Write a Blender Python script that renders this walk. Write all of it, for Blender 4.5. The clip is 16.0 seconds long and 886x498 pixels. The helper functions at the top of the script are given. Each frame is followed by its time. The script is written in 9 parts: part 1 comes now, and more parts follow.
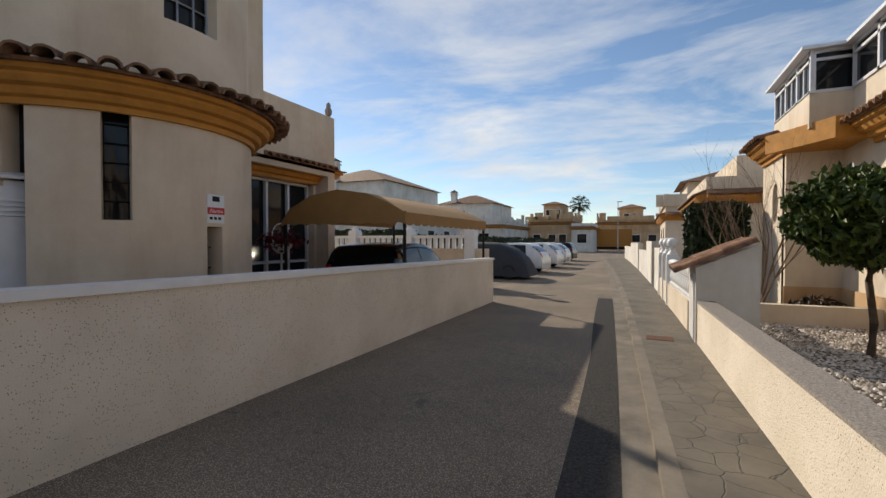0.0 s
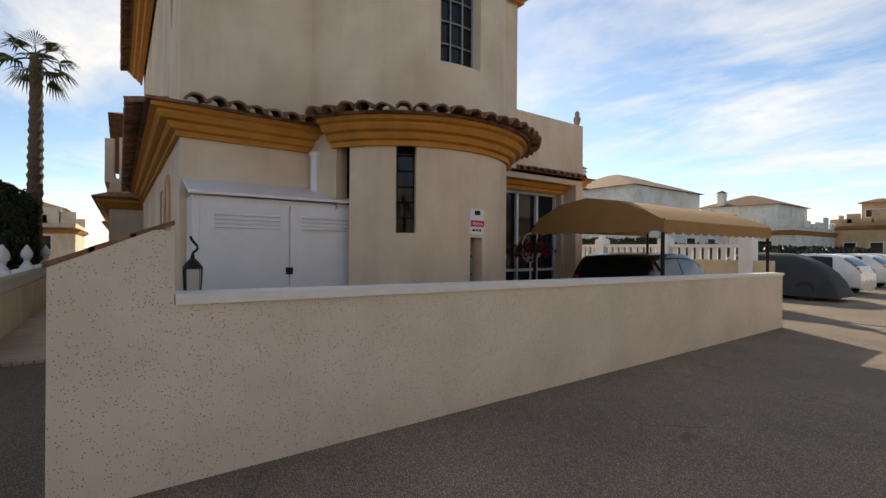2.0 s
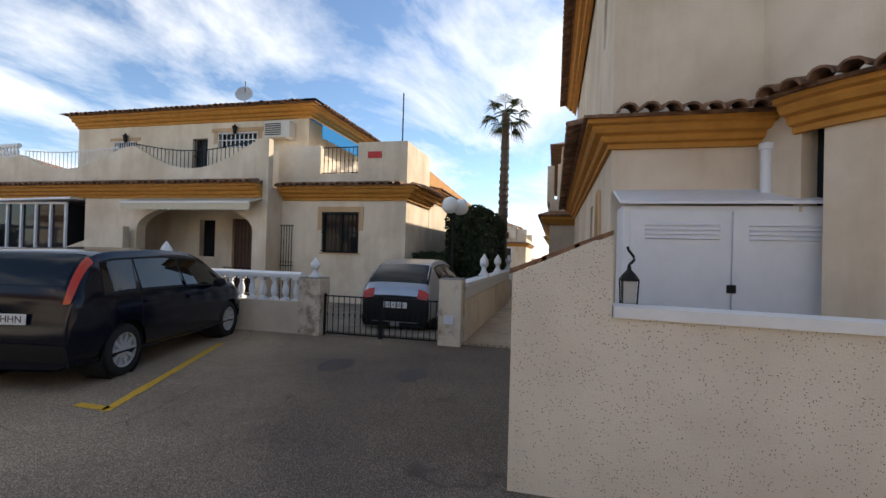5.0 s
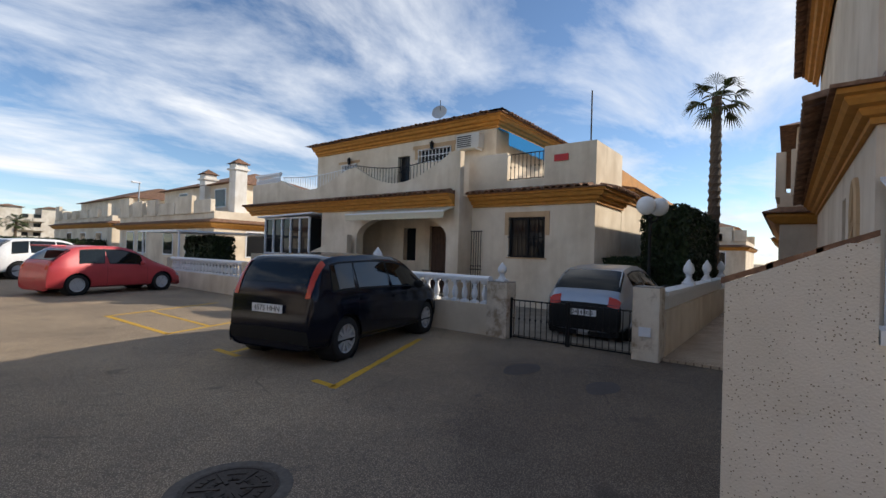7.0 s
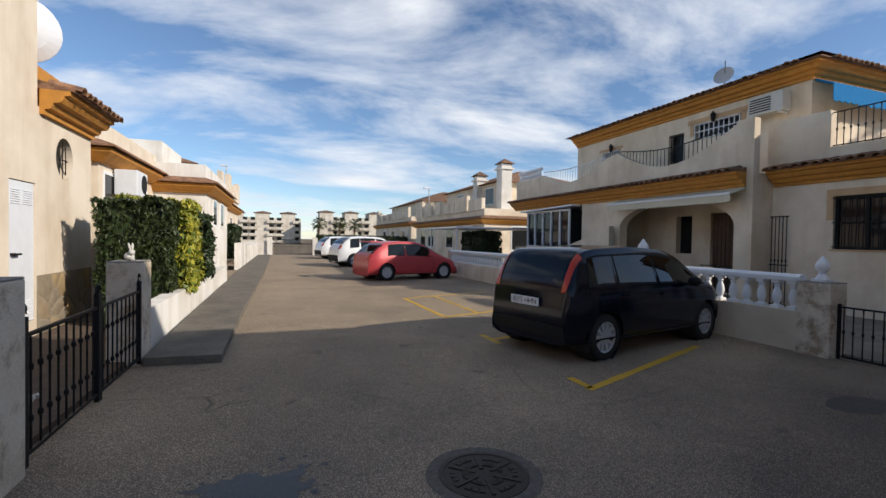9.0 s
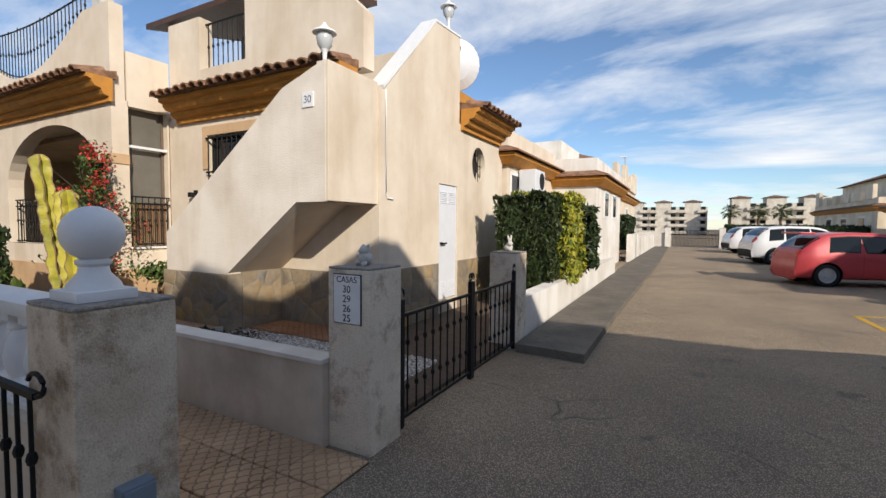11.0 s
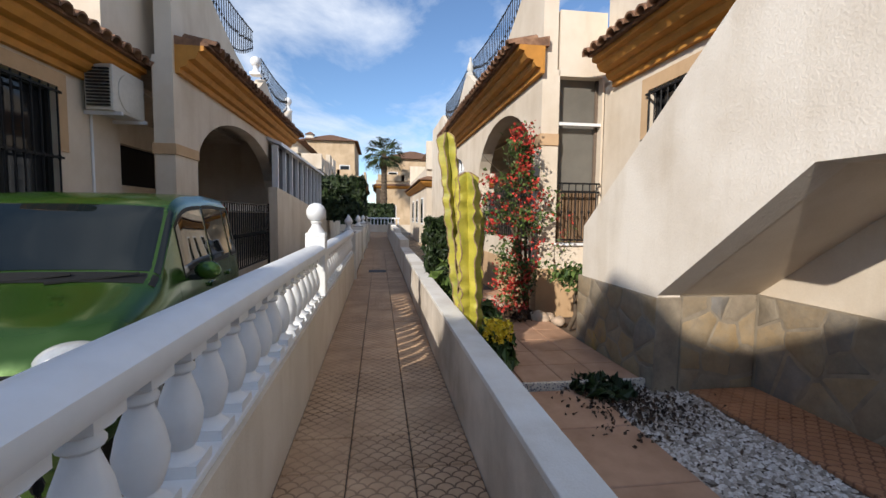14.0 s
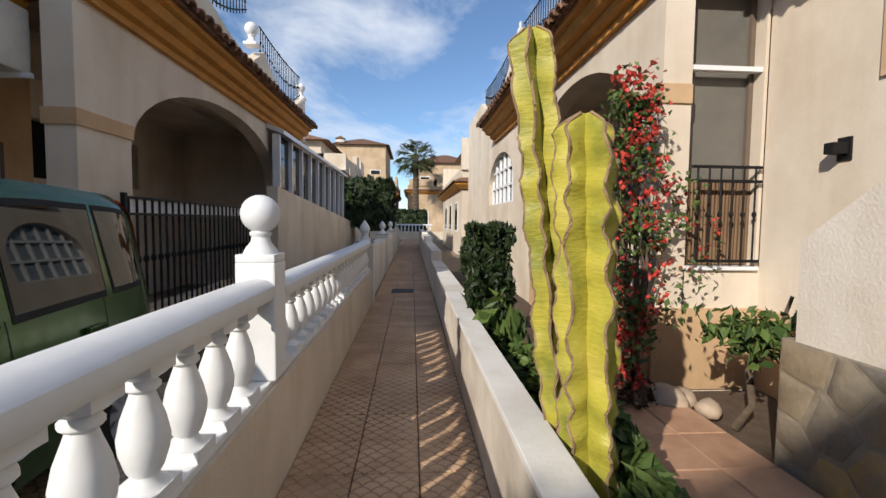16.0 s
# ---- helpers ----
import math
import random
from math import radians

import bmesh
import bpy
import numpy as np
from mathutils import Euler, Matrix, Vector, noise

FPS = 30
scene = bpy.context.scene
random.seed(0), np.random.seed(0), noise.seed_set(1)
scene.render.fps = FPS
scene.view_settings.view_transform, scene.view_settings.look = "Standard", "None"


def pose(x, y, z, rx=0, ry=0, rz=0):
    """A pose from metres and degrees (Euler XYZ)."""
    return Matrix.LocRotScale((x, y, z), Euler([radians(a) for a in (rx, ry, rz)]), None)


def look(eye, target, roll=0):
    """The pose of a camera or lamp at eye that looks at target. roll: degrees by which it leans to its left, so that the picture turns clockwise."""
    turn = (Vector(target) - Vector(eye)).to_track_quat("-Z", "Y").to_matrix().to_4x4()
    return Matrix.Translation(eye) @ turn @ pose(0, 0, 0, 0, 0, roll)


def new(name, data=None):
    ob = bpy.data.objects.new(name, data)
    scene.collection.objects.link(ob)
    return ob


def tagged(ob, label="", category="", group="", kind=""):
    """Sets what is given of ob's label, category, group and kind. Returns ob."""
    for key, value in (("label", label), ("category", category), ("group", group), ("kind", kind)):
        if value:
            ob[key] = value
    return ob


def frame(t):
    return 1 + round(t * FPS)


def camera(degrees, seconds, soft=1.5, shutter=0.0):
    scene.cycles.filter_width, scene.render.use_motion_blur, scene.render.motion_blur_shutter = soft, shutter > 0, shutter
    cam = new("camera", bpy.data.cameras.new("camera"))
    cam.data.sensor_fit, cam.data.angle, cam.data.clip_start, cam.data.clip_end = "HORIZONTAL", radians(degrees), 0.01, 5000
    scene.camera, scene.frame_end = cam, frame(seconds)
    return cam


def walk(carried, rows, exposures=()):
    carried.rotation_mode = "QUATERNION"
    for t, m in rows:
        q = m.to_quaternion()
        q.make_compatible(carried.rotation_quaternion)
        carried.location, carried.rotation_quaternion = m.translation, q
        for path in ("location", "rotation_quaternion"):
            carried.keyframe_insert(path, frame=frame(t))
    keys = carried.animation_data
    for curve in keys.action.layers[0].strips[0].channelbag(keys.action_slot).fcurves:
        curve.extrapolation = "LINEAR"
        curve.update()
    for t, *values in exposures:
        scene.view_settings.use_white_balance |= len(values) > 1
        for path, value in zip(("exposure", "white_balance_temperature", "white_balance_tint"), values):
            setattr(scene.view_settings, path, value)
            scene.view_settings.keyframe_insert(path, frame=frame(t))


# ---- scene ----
cam = camera(89.2, 16.0)
PATH = [
    (0.0, pose(-0.000, 0.000, 1.487, 89.04, -0.01, 23.94)),
    (0.5, pose(-0.020, -0.003, 1.494, 89.30, -0.09, 31.29)),
    (1.0, pose(-0.036, -0.016, 1.501, 89.63, -0.18, 38.42)),
    (1.5, pose(-0.058, -0.051, 1.511, 89.81, -0.29, 46.14)),
    (2.0, pose(-0.070, -0.054, 1.514, 89.94, -0.43, 54.23)),
    (2.5, pose(-0.106, -0.074, 1.535, 89.55, -0.78, 62.65)),
    (3.0, pose(-0.205, -0.068, 1.539, 89.85, -1.15, 69.95)),
    (3.5, pose(-0.300, -0.087, 1.529, 90.12, -1.48, 78.15)),
    (4.0, pose(-0.369, -0.094, 1.518, 90.23, -1.56, 87.34)),
    (4.2, pose(-0.385, -0.100, 1.512, 90.33, -1.54, 91.35)),
    (6.5, pose(-0.498, -0.143, 1.500, 90.62, -1.77, 120.54)),
    (7.0, pose(-0.477, -0.113, 1.511, 90.51, -1.69, 127.45)),
    (7.5, pose(-0.475, -0.129, 1.509, 90.13, -1.80, 136.08)),
    (8.0, pose(-0.495, -0.175, 1.506, 89.53, -1.59, 144.65)),
    (8.2, pose(-0.499, -0.195, 1.489, 89.50, -1.58, 147.43)),
    (10.3, pose(-1.008, -0.571, 1.552, 87.65, -0.99, 190.21)),
    (10.5, pose(-1.006, -0.686, 1.537, 87.32, -1.36, 195.99)),
    (11.0, pose(-0.971, -1.049, 1.522, 86.97, -0.50, 208.17)),
    (11.5, pose(-0.870, -1.442, 1.501, 87.00, 0.24, 222.70)),
    (12.0, pose(-0.670, -1.841, 1.494, 86.80, 0.03, 240.60)),
    (12.5, pose(-0.322, -2.155, 1.447, 86.83, -0.21, 252.39)),
    (13.0, pose(0.063, -2.417, 1.446, 86.29, -0.03, 257.22)),
    (13.5, pose(0.512, -2.624, 1.453, 85.76, -0.73, 261.12)),
    (14.0, pose(1.042, -2.713, 1.483, 85.74, -0.66, 261.91)),
    (14.5, pose(1.601, -2.825, 1.498, 86.62, -0.37, 262.76)),
    (15.0, pose(2.198, -2.830, 1.486, 87.01, -0.37, 264.66)),
    (15.5, pose(2.808, -2.848, 1.476, 86.90, -0.14, 265.18)),
    (16.0, pose(3.438, -2.862, 1.468, 86.52, -0.61, 266.05)),
]
walk(cam, PATH, ((0.0, 0.14, 7250, 10), (1.5, 0.37, 7700, 10), (3.0, 0.6, 7900, 10), (3.5, 0.66, 7500, 10), (4.0, 0.95, 7450, 10), (6.5, 0.52, 6750, 10), (8.0, 0.26, 6700, 10), (10.5, 0.32, 6600, 10), (11.2, 0.32, 6750, 10), (12.0, 0.36, 6700, 10), (13.0, 0.44, 6650, 10), (14.2, 0.44, 6400, 10), (16.0, 0.32, 6500, 10)))

# ---------- world and sun ----------
SUN_FROM = Vector((-0.783, 0.622, 0.0)).normalized()
SUN_ELEV = radians(27.3)
sun_data = bpy.data.lights.new("sun", "SUN")
sun_data.energy, sun_data.angle, sun_data.color = 3.9, radians(0.6), (1.0, 0.92, 0.81)
sun = new("sun", sun_data)
sun_dir = Vector((SUN_FROM.x * math.cos(SUN_ELEV), SUN_FROM.y * math.cos(SUN_ELEV), math.sin(SUN_ELEV)))
sun.matrix_world = look(sun_dir * 60, (0, 0, 0))

world = bpy.data.worlds.new("sky")
scene.world = world
world.use_nodes = True
wn, wl = world.node_tree.nodes, world.node_tree.links
wn.clear()


def wnode(kind, **kw):
    n = wn.new(kind)
    for k, v in kw.items():
        n.inputs[k].default_value = v
    return n


sky = wn.new("ShaderNodeTexSky")
sky.sky_type, sky.sun_disc = "NISHITA", False
sky.sun_elevation, sky.sun_rotation = SUN_ELEV, math.atan2(SUN_FROM.x, SUN_FROM.y)
sky.air_density, sky.dust_density, sky.ozone_density = 0.9, 0.1, 4.0
# clouds: a noise sheet laid over the dome, streaked along one way
geo = wn.new("ShaderNodeTexCoord")
sep = wn.new("ShaderNodeSeparateXYZ")
wl.new(geo.outputs["Generated"], sep.inputs[0])
up = wn.new("ShaderNodeMath")
up.operation = "ADD"
up.inputs[1].default_value = 0.13
wl.new(sep.outputs["Z"], up.inputs[0])
mx = wn.new("ShaderNodeMath")
mx.operation = "MAXIMUM"
mx.inputs[1].default_value = 0.05
wl.new(up.outputs[0], mx.inputs[0])
flat = []
for ax in "XY":
    dv = wn.new("ShaderNodeMath")
    dv.operation = "DIVIDE"
    wl.new(sep.outputs[ax], dv.inputs[0])
    wl.new(mx.outputs[0], dv.inputs[1])
    flat.append(dv)
cmb = wn.new("ShaderNodeCombineXYZ")
wl.new(flat[0].outputs[0], cmb.inputs[0])
wl.new(flat[1].outputs[0], cmb.inputs[1])
mp = wn.new("ShaderNodeMapping")
mp.inputs["Rotation"].default_value = (0, 0, radians(38))
mp.inputs["Scale"].default_value = (0.75, 1.2, 1)
mp.inputs["Location"].default_value = (1.3, 0.4, 0)
wl.new(cmb.outputs[0], mp.inputs["Vector"])
big = wnode("ShaderNodeTexNoise", Scale=1.05, Detail=10.0, Roughness=0.6, Distortion=0.35)
wl.new(mp.outputs[0], big.inputs["Vector"])
cr = wn.new("ShaderNodeValToRGB")
cr.color_ramp.elements[0].position, cr.color_ramp.elements[1].position = 0.45, 0.69
tilt = wn.new("ShaderNodeMath")
tilt.operation = "MULTIPLY_ADD"
tilt.inputs[1].default_value = -0.025
wl.new(sep.outputs["X"], tilt.inputs[0])
wl.new(big.outputs["Fac"], tilt.inputs[2])
wl.new(tilt.outputs[0], cr.inputs["Fac"])
shade = wnode("ShaderNodeTexNoise", Scale=1.6, Detail=4.0)
wl.new(mp.outputs[0], shade.inputs["Vector"])
cloud = wn.new("ShaderNodeMix")
cloud.data_type = "RGBA"
cloud.inputs["A"].default_value = (3.4, 4.2, 5.6, 1)
cloud.inputs["B"].default_value = (8.3, 8.3, 8.2, 1)
wl.new(shade.outputs["Fac"], cloud.inputs["Factor"])
mixs = wn.new("ShaderNodeMix")
mixs.data_type = "RGBA"
wl.new(cr.outputs["Color"], mixs.inputs["Factor"])
wl.new(sky.outputs[0], mixs.inputs["A"])
wl.new(cloud.outputs["Result"], mixs.inputs["B"])
bg = wnode("ShaderNodeBackground", Strength=0.118)
wl.new(mixs.outputs["Result"], bg.inputs["Color"])
wl.new(bg.outputs[0], wn.new("ShaderNodeOutputWorld").inputs["Surface"])

# ---------- materials ----------


class Mat:
    """A node material under construction."""

    def __init__(self, name, rough=0.8, metallic=0.0, spec=0.4):
        self.m = bpy.data.materials.new(name)
        self.m.use_nodes = True
        self.n, self.l = self.m.node_tree.nodes, self.m.node_tree.links
        self.b = self.n["Principled BSDF"]
        self.b.inputs["Roughness"].default_value = rough
        self.b.inputs["Metallic"].default_value = metallic
        self.b.inputs["Specular IOR Level"].default_value = spec
        self.pos = self.n.new("ShaderNodeNewGeometry").outputs["Position"]
        self.normal = None

    def noise(self, scale, detail=4.0, rough=0.55, stretch=None):
        t = self.n.new("ShaderNodeTexNoise")
        t.inputs["Scale"].default_value, t.inputs["Detail"].default_value, t.inputs["Roughness"].default_value = scale, detail, rough
        v = self.pos
        if stretch:
            mapping = self.n.new("ShaderNodeMapping")
            mapping.inputs["Scale"].default_value = stretch
            self.l.new(v, mapping.inputs["Vector"])
            v = mapping.outputs[0]
        self.l.new(v, t.inputs["Vector"])
        return t.outputs["Fac"]

    def voronoi(self, scale, feature="F1", out="Distance", warp=0.0):
        t = self.n.new("ShaderNodeTexVoronoi")
        t.feature = feature
        t.inputs["Scale"].default_value = scale
        v = self.pos
        if warp:
            w = self.n.new("ShaderNodeTexNoise")
            w.inputs["Scale"].default_value, w.inputs["Detail"].default_value = scale * 1.1, 3.0
            self.l.new(self.pos, w.inputs["Vector"])
            add = self.n.new("ShaderNodeVectorMath")
            add.operation = "MULTIPLY_ADD"
            self.l.new(w.outputs["Color"], add.inputs[0])
            add.inputs[1].default_value = (warp, warp, warp)
            self.l.new(self.pos, add.inputs[2])
            v = add.outputs[0]
        self.l.new(v, t.inputs["Vector"])
        return t.outputs[out]

    def ramp(self, fac, stops):
        r = self.n.new("ShaderNodeValToRGB")
        e = r.color_ramp.elements
        while len(e) < len(stops):
            e.new(0.5)
        for el, (p, c) in zip(e, stops):
            el.position = p
            el.color = (*c, 1) if len(c) == 3 else c
        self.l.new(fac, r.inputs["Fac"])
        return r.outputs["Color"]

    def mix(self, fac, a, b, mode="MIX"):
        x = self.n.new("ShaderNodeMix")
        x.data_type, x.blend_type = "RGBA", mode
        for sock, v in (("Factor", fac), ("A", a), ("B", b)):
            if isinstance(v, (int, float)):
                x.inputs[sock].default_value = v
            elif isinstance(v, tuple):
                x.inputs[sock].default_value = (*v, 1)
            else:
                self.l.new(v, x.inputs[sock])
        return x.outputs["Result"]

    def math(self, op, a, b=0.0):
        x = self.n.new("ShaderNodeMath")
        x.operation = op
        for i, v in enumerate((a, b)):
            if isinstance(v, (int, float)):
                x.inputs[i].default_value = v
            else:
                self.l.new(v, x.inputs[i])
        return x.outputs[0]

    def axes(self):
        s = self.n.new("ShaderNodeSeparateXYZ")
        self.l.new(self.pos, s.inputs[0])
        return s.outputs

    def colour(self, c):
        if isinstance(c, tuple):
            self.b.inputs["Base Color"].default_value = (*c, 1)
        else:
            self.l.new(c, self.b.inputs["Base Color"])
        return self

    def bump(self, h, strength=0.3, dist=0.01):
        x = self.n.new("ShaderNodeBump")
        x.inputs["Strength"].default_value, x.inputs["Distance"].default_value = strength, dist
        self.l.new(h, x.inputs["Height"])
        if self.normal:
            self.l.new(self.normal, x.inputs["Normal"])
        self.normal = x.outputs[0]
        self.l.new(self.normal, self.b.inputs["Normal"])
        return self

    def rough(self, fac, lo, hi):
        r = self.n.new("ShaderNodeMapRange")
        r.inputs["To Min"].default_value, r.inputs["To Max"].default_value = lo, hi
        self.l.new(fac, r.inputs["Value"])
        self.l.new(r.outputs[0], self.b.inputs["Roughness"])
        return self

    def vary(self, c, amount=0.15):
        """Lightness by the piece that it lies on."""
        o = self.n.new("ShaderNodeObjectInfo").outputs["Random"]
        f = self.ramp(o, [(0, (1 - amount,) * 3), (1, (1 + amount * 0.3,) * 3)])
        return self.mix(1.0, c, f, "MULTIPLY")


def plaster(name, base, dirt=0.25, grain=90, bump=0.25):
    k = Mat(name, 0.92, spec=0.2)
    d = tuple(v * (1 - dirt) * (0.97, 0.93, 0.88)[i] for i, v in enumerate(base))
    cloudy = k.ramp(k.noise(0.9, 6, 0.6), [(0.35, d), (0.62, base)])
    drip = k.ramp(k.noise(2.2, 5, 0.6, (1, 1, 0.16)), [(0.33, (0.82, 0.78, 0.72)), (0.52, (1, 1, 1))])
    c = k.mix(0.6, cloudy, drip, "MULTIPLY")
    c = k.mix(0.10, c, k.ramp(k.noise(grain, 2), [(0.3, (0.5, 0.5, 0.5)), (0.7, (1, 1, 1))]), "MULTIPLY")
    k.colour(c).bump(k.noise(grain, 3), bump, 0.006)
    return k.bump(k.noise(9, 3), 0.12, 0.02).m


def plain(name, base, rough=0.5, metallic=0.0, spread=0.12, scale=14, bump=0.05, spec=0.4):
    k = Mat(name, rough, metallic, spec)
    n = k.noise(scale, 5, 0.6)
    k.colour(k.ramp(n, [(0.3, tuple(v * (1 - spread) for v in base)), (0.7, base)]))
    k.rough(k.noise(scale * 2.7, 3), max(rough - 0.1, 0.05), min(rough + 0.1, 1))
    return k.bump(k.noise(scale * 6, 3), bump, 0.004).m


CREAM = plaster("cream_plaster", (0.73, 0.645, 0.535), 0.13)
DIRTY_CREAM = plaster("dirty_cream_plaster", (0.68, 0.61, 0.52), 0.45)
CREAM_A = plaster("peach_plaster", (0.72, 0.61, 0.485), 0.16)
STIPPLE = plaster("stippled_plaster", (0.76, 0.7, 0.62), 0.16, 55, 0.6)
SAND = plaster("sand_trim", (0.62, 0.43, 0.26), 0.2)
OCHRE = plain("ochre_moulding", (0.56, 0.25, 0.045), 0.75, 0, 0.28, 5, 0.12)
WHITE = plain("white_paint", (0.78, 0.79, 0.8), 0.45, 0, 0.08, 8, 0.06)
WHITE_METAL = plain("white_enamel", (0.72, 0.74, 0.78), 0.35, 0, 0.07, 6, 0.03)
WHITE_WALL = plaster("white_plaster", (0.76, 0.74, 0.7), 0.16)
IRON = plain("black_iron", (0.014, 0.014, 0.015), 0.55, 0.0, 0.3, 40, 0.1, 0.2)
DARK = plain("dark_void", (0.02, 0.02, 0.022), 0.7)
RUBBER = plain("tyre_rubber", (0.018, 0.018, 0.019), 0.75, 0, 0.25, 30, 0.2)
BLACK_PLASTIC = plain("black_plastic", (0.014, 0.015, 0.016), 0.6, 0, 0.2, 30, 0.1, 0.2)
WOOD_DARK = plain("dark_wood", (0.085, 0.04, 0.022), 0.5, 0, 0.35, 6, 0.15)
CHROME = plain("chrome", (0.75, 0.76, 0.78), 0.16, 1.0, 0.05, 20, 0.0)
ALLOY = plain("wheel_alloy", (0.55, 0.56, 0.58), 0.35, 0.25, 0.08, 20, 0.02)


def glassy(name, tint, rough=0.04, spec=0.32, ior=1.5):
    k = Mat(name, rough, 0.0, spec)
    k.b.inputs["IOR"].default_value = ior
    k.colour(k.ramp(k.noise(1.2, 3), [(0.3, tint), (0.7, tuple(v * 1.4 for v in tint))]))
    return k.m


GLASS = glassy("dark_glass", (0.014, 0.015, 0.017), 0.05, 0.24)
GLASS_CAR = glassy("car_glass", (0.006, 0.009, 0.010), 0.02, 0.5, 1.42)
GLASS_OPAL = plain("opal_globe", (0.82, 0.82, 0.8), 0.25, 0, 0.04, 5, 0.0)

k = Mat("roof_tile_clay", 0.85, spec=0.25)
c = k.ramp(k.noise(7, 5, 0.65), [(0.28, (0.085, 0.055, 0.042)), (0.5, (0.235, 0.125, 0.075)), (0.75, (0.40, 0.235, 0.145))])
k.colour(k.vary(c, 0.35)).bump(k.noise(60, 3), 0.3, 0.006)
TILE = k.m

k = Mat("asphalt", 0.9, spec=0.25)
spots = k.ramp(k.voronoi(95), [(0.0, (0.62, 0.55, 0.47)), (0.2, (0.38, 0.33, 0.275)), (0.42, (0.22, 0.19, 0.16)), (0.6, (0.145, 0.126, 0.108))])
wide = k.ramp(k.noise(0.45, 6, 0.62), [(0.3, (0.74, 0.7, 0.66)), (0.68, (1.3, 1.2, 1.06))])
c = k.mix(0.9, spots, wide, "MULTIPLY")
# paler, warmer tone towards the south; darker tone round the driveway gate
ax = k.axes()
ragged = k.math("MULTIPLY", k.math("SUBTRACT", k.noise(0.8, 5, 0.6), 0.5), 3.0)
south = k.ramp(k.math("DIVIDE", k.math("ADD", k.math("MULTIPLY", ax[1], -1.0), ragged), 8.0), [(0.22, (0, 0, 0)), (0.6, (1, 1, 1))])
c = k.mix(south, c, k.mix(1.0, c, (1.32, 1.26, 1.14), "MULTIPLY"))
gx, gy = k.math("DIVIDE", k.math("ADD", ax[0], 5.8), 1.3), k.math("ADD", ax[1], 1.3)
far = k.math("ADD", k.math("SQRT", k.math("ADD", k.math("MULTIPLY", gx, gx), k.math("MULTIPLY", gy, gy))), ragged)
near_gate = k.ramp(k.math("DIVIDE", far, 4.0), [(0.35, (1, 1, 1)), (0.85, (0, 0, 0))])
c = k.mix(near_gate, c, k.mix(1.0, c, (0.6, 0.59, 0.6), "MULTIPLY"))
crack = k.ramp(k.voronoi(0.55, "DISTANCE_TO_EDGE", warp=0.9), [(0.0, (1, 1, 1)), (0.006, (0, 0, 0))])
worn = k.ramp(k.noise(0.7, 3), [(0.52, (0, 0, 0)), (0.6, (0.7, 0.7, 0.7))])
c = k.mix(k.math("MULTIPLY", crack, worn), c, (0.05, 0.045, 0.04))
blot = k.ramp(k.noise(2.3, 3, 0.5), [(0.66, (0, 0, 0)), (0.72, (0.45, 0.45, 0.45))])
c = k.mix(blot, c, (0.07, 0.062, 0.055))
c = k.mix(k.math("MULTIPLY", k.ramp(k.noise(5, 4, 0.7), [(0.68, (0, 0, 0)), (0.76, (1, 1, 1))]), 0.22), c, (0.3, 0.28, 0.26))
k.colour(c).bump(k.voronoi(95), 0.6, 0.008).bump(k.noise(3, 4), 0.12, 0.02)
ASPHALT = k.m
k = Mat("asphalt_patch", 0.9, spec=0.12)
k.colour(k.ramp(k.noise(45, 4, 0.7), [(0.3, (0.02, 0.02, 0.02)), (0.7, (0.075, 0.07, 0.066))])).bump(k.noise(120, 3), 0.5, 0.008)
ASPHALT_DARK = k.m
k = Mat("concrete", 0.9, spec=0.25)
c = k.ramp(k.noise(2.2, 6, 0.65), [(0.3, (0.14, 0.122, 0.1)), (0.7, (0.27, 0.235, 0.19))])
c = k.mix(0.4, c, k.ramp(k.voronoi(120), [(0, (0.55, 0.5, 0.45)), (0.5, (1, 1, 1))]), "MULTIPLY")
k.colour(c).bump(k.noise(70, 4), 0.35, 0.008)
CONCRETE = k.m

# printed concrete pavement, with the seams of uneven slates
k = Mat("printed_pavement", 0.85, spec=0.3)
seam = k.ramp(k.voronoi(4.2, "DISTANCE_TO_EDGE", warp=0.12), [(0.0, (0, 0, 0)), (0.028, (1, 1, 1))])
c = k.mix(seam, (0.1, 0.09, 0.08), k.ramp(k.noise(1.7, 6, 0.6), [(0.3, (0.10, 0.09, 0.075)), (0.7, (0.19, 0.165, 0.13))]))
k.colour(c).bump(seam, 0.5, 0.012).bump(k.noise(35, 4), 0.2, 0.01)
PAVING = k.m

# sprayed render with small dark stones showing
k = Mat("stone_dash_render", 0.9, spec=0.2)
base = k.ramp(k.noise(1.1, 5, 0.6), [(0.35, (0.66, 0.59, 0.49)), (0.65, (0.78, 0.7, 0.6))])
pits = k.ramp(k.voronoi(52), [(0.0, (1, 1, 1)), (0.15, (1, 1, 1)), (0.24, (0, 0, 0))])
some = k.ramp(k.noise(13, 2), [(0.40, (0, 0, 0)), (0.46, (1, 1, 1))])
c = k.mix(k.math("MULTIPLY", pits, some), base, (0.25, 0.19, 0.13))
k.colour(c).bump(k.noise(75, 4), 0.45, 0.012).bump(pits, -0.3, 0.008)
DASH = k.m

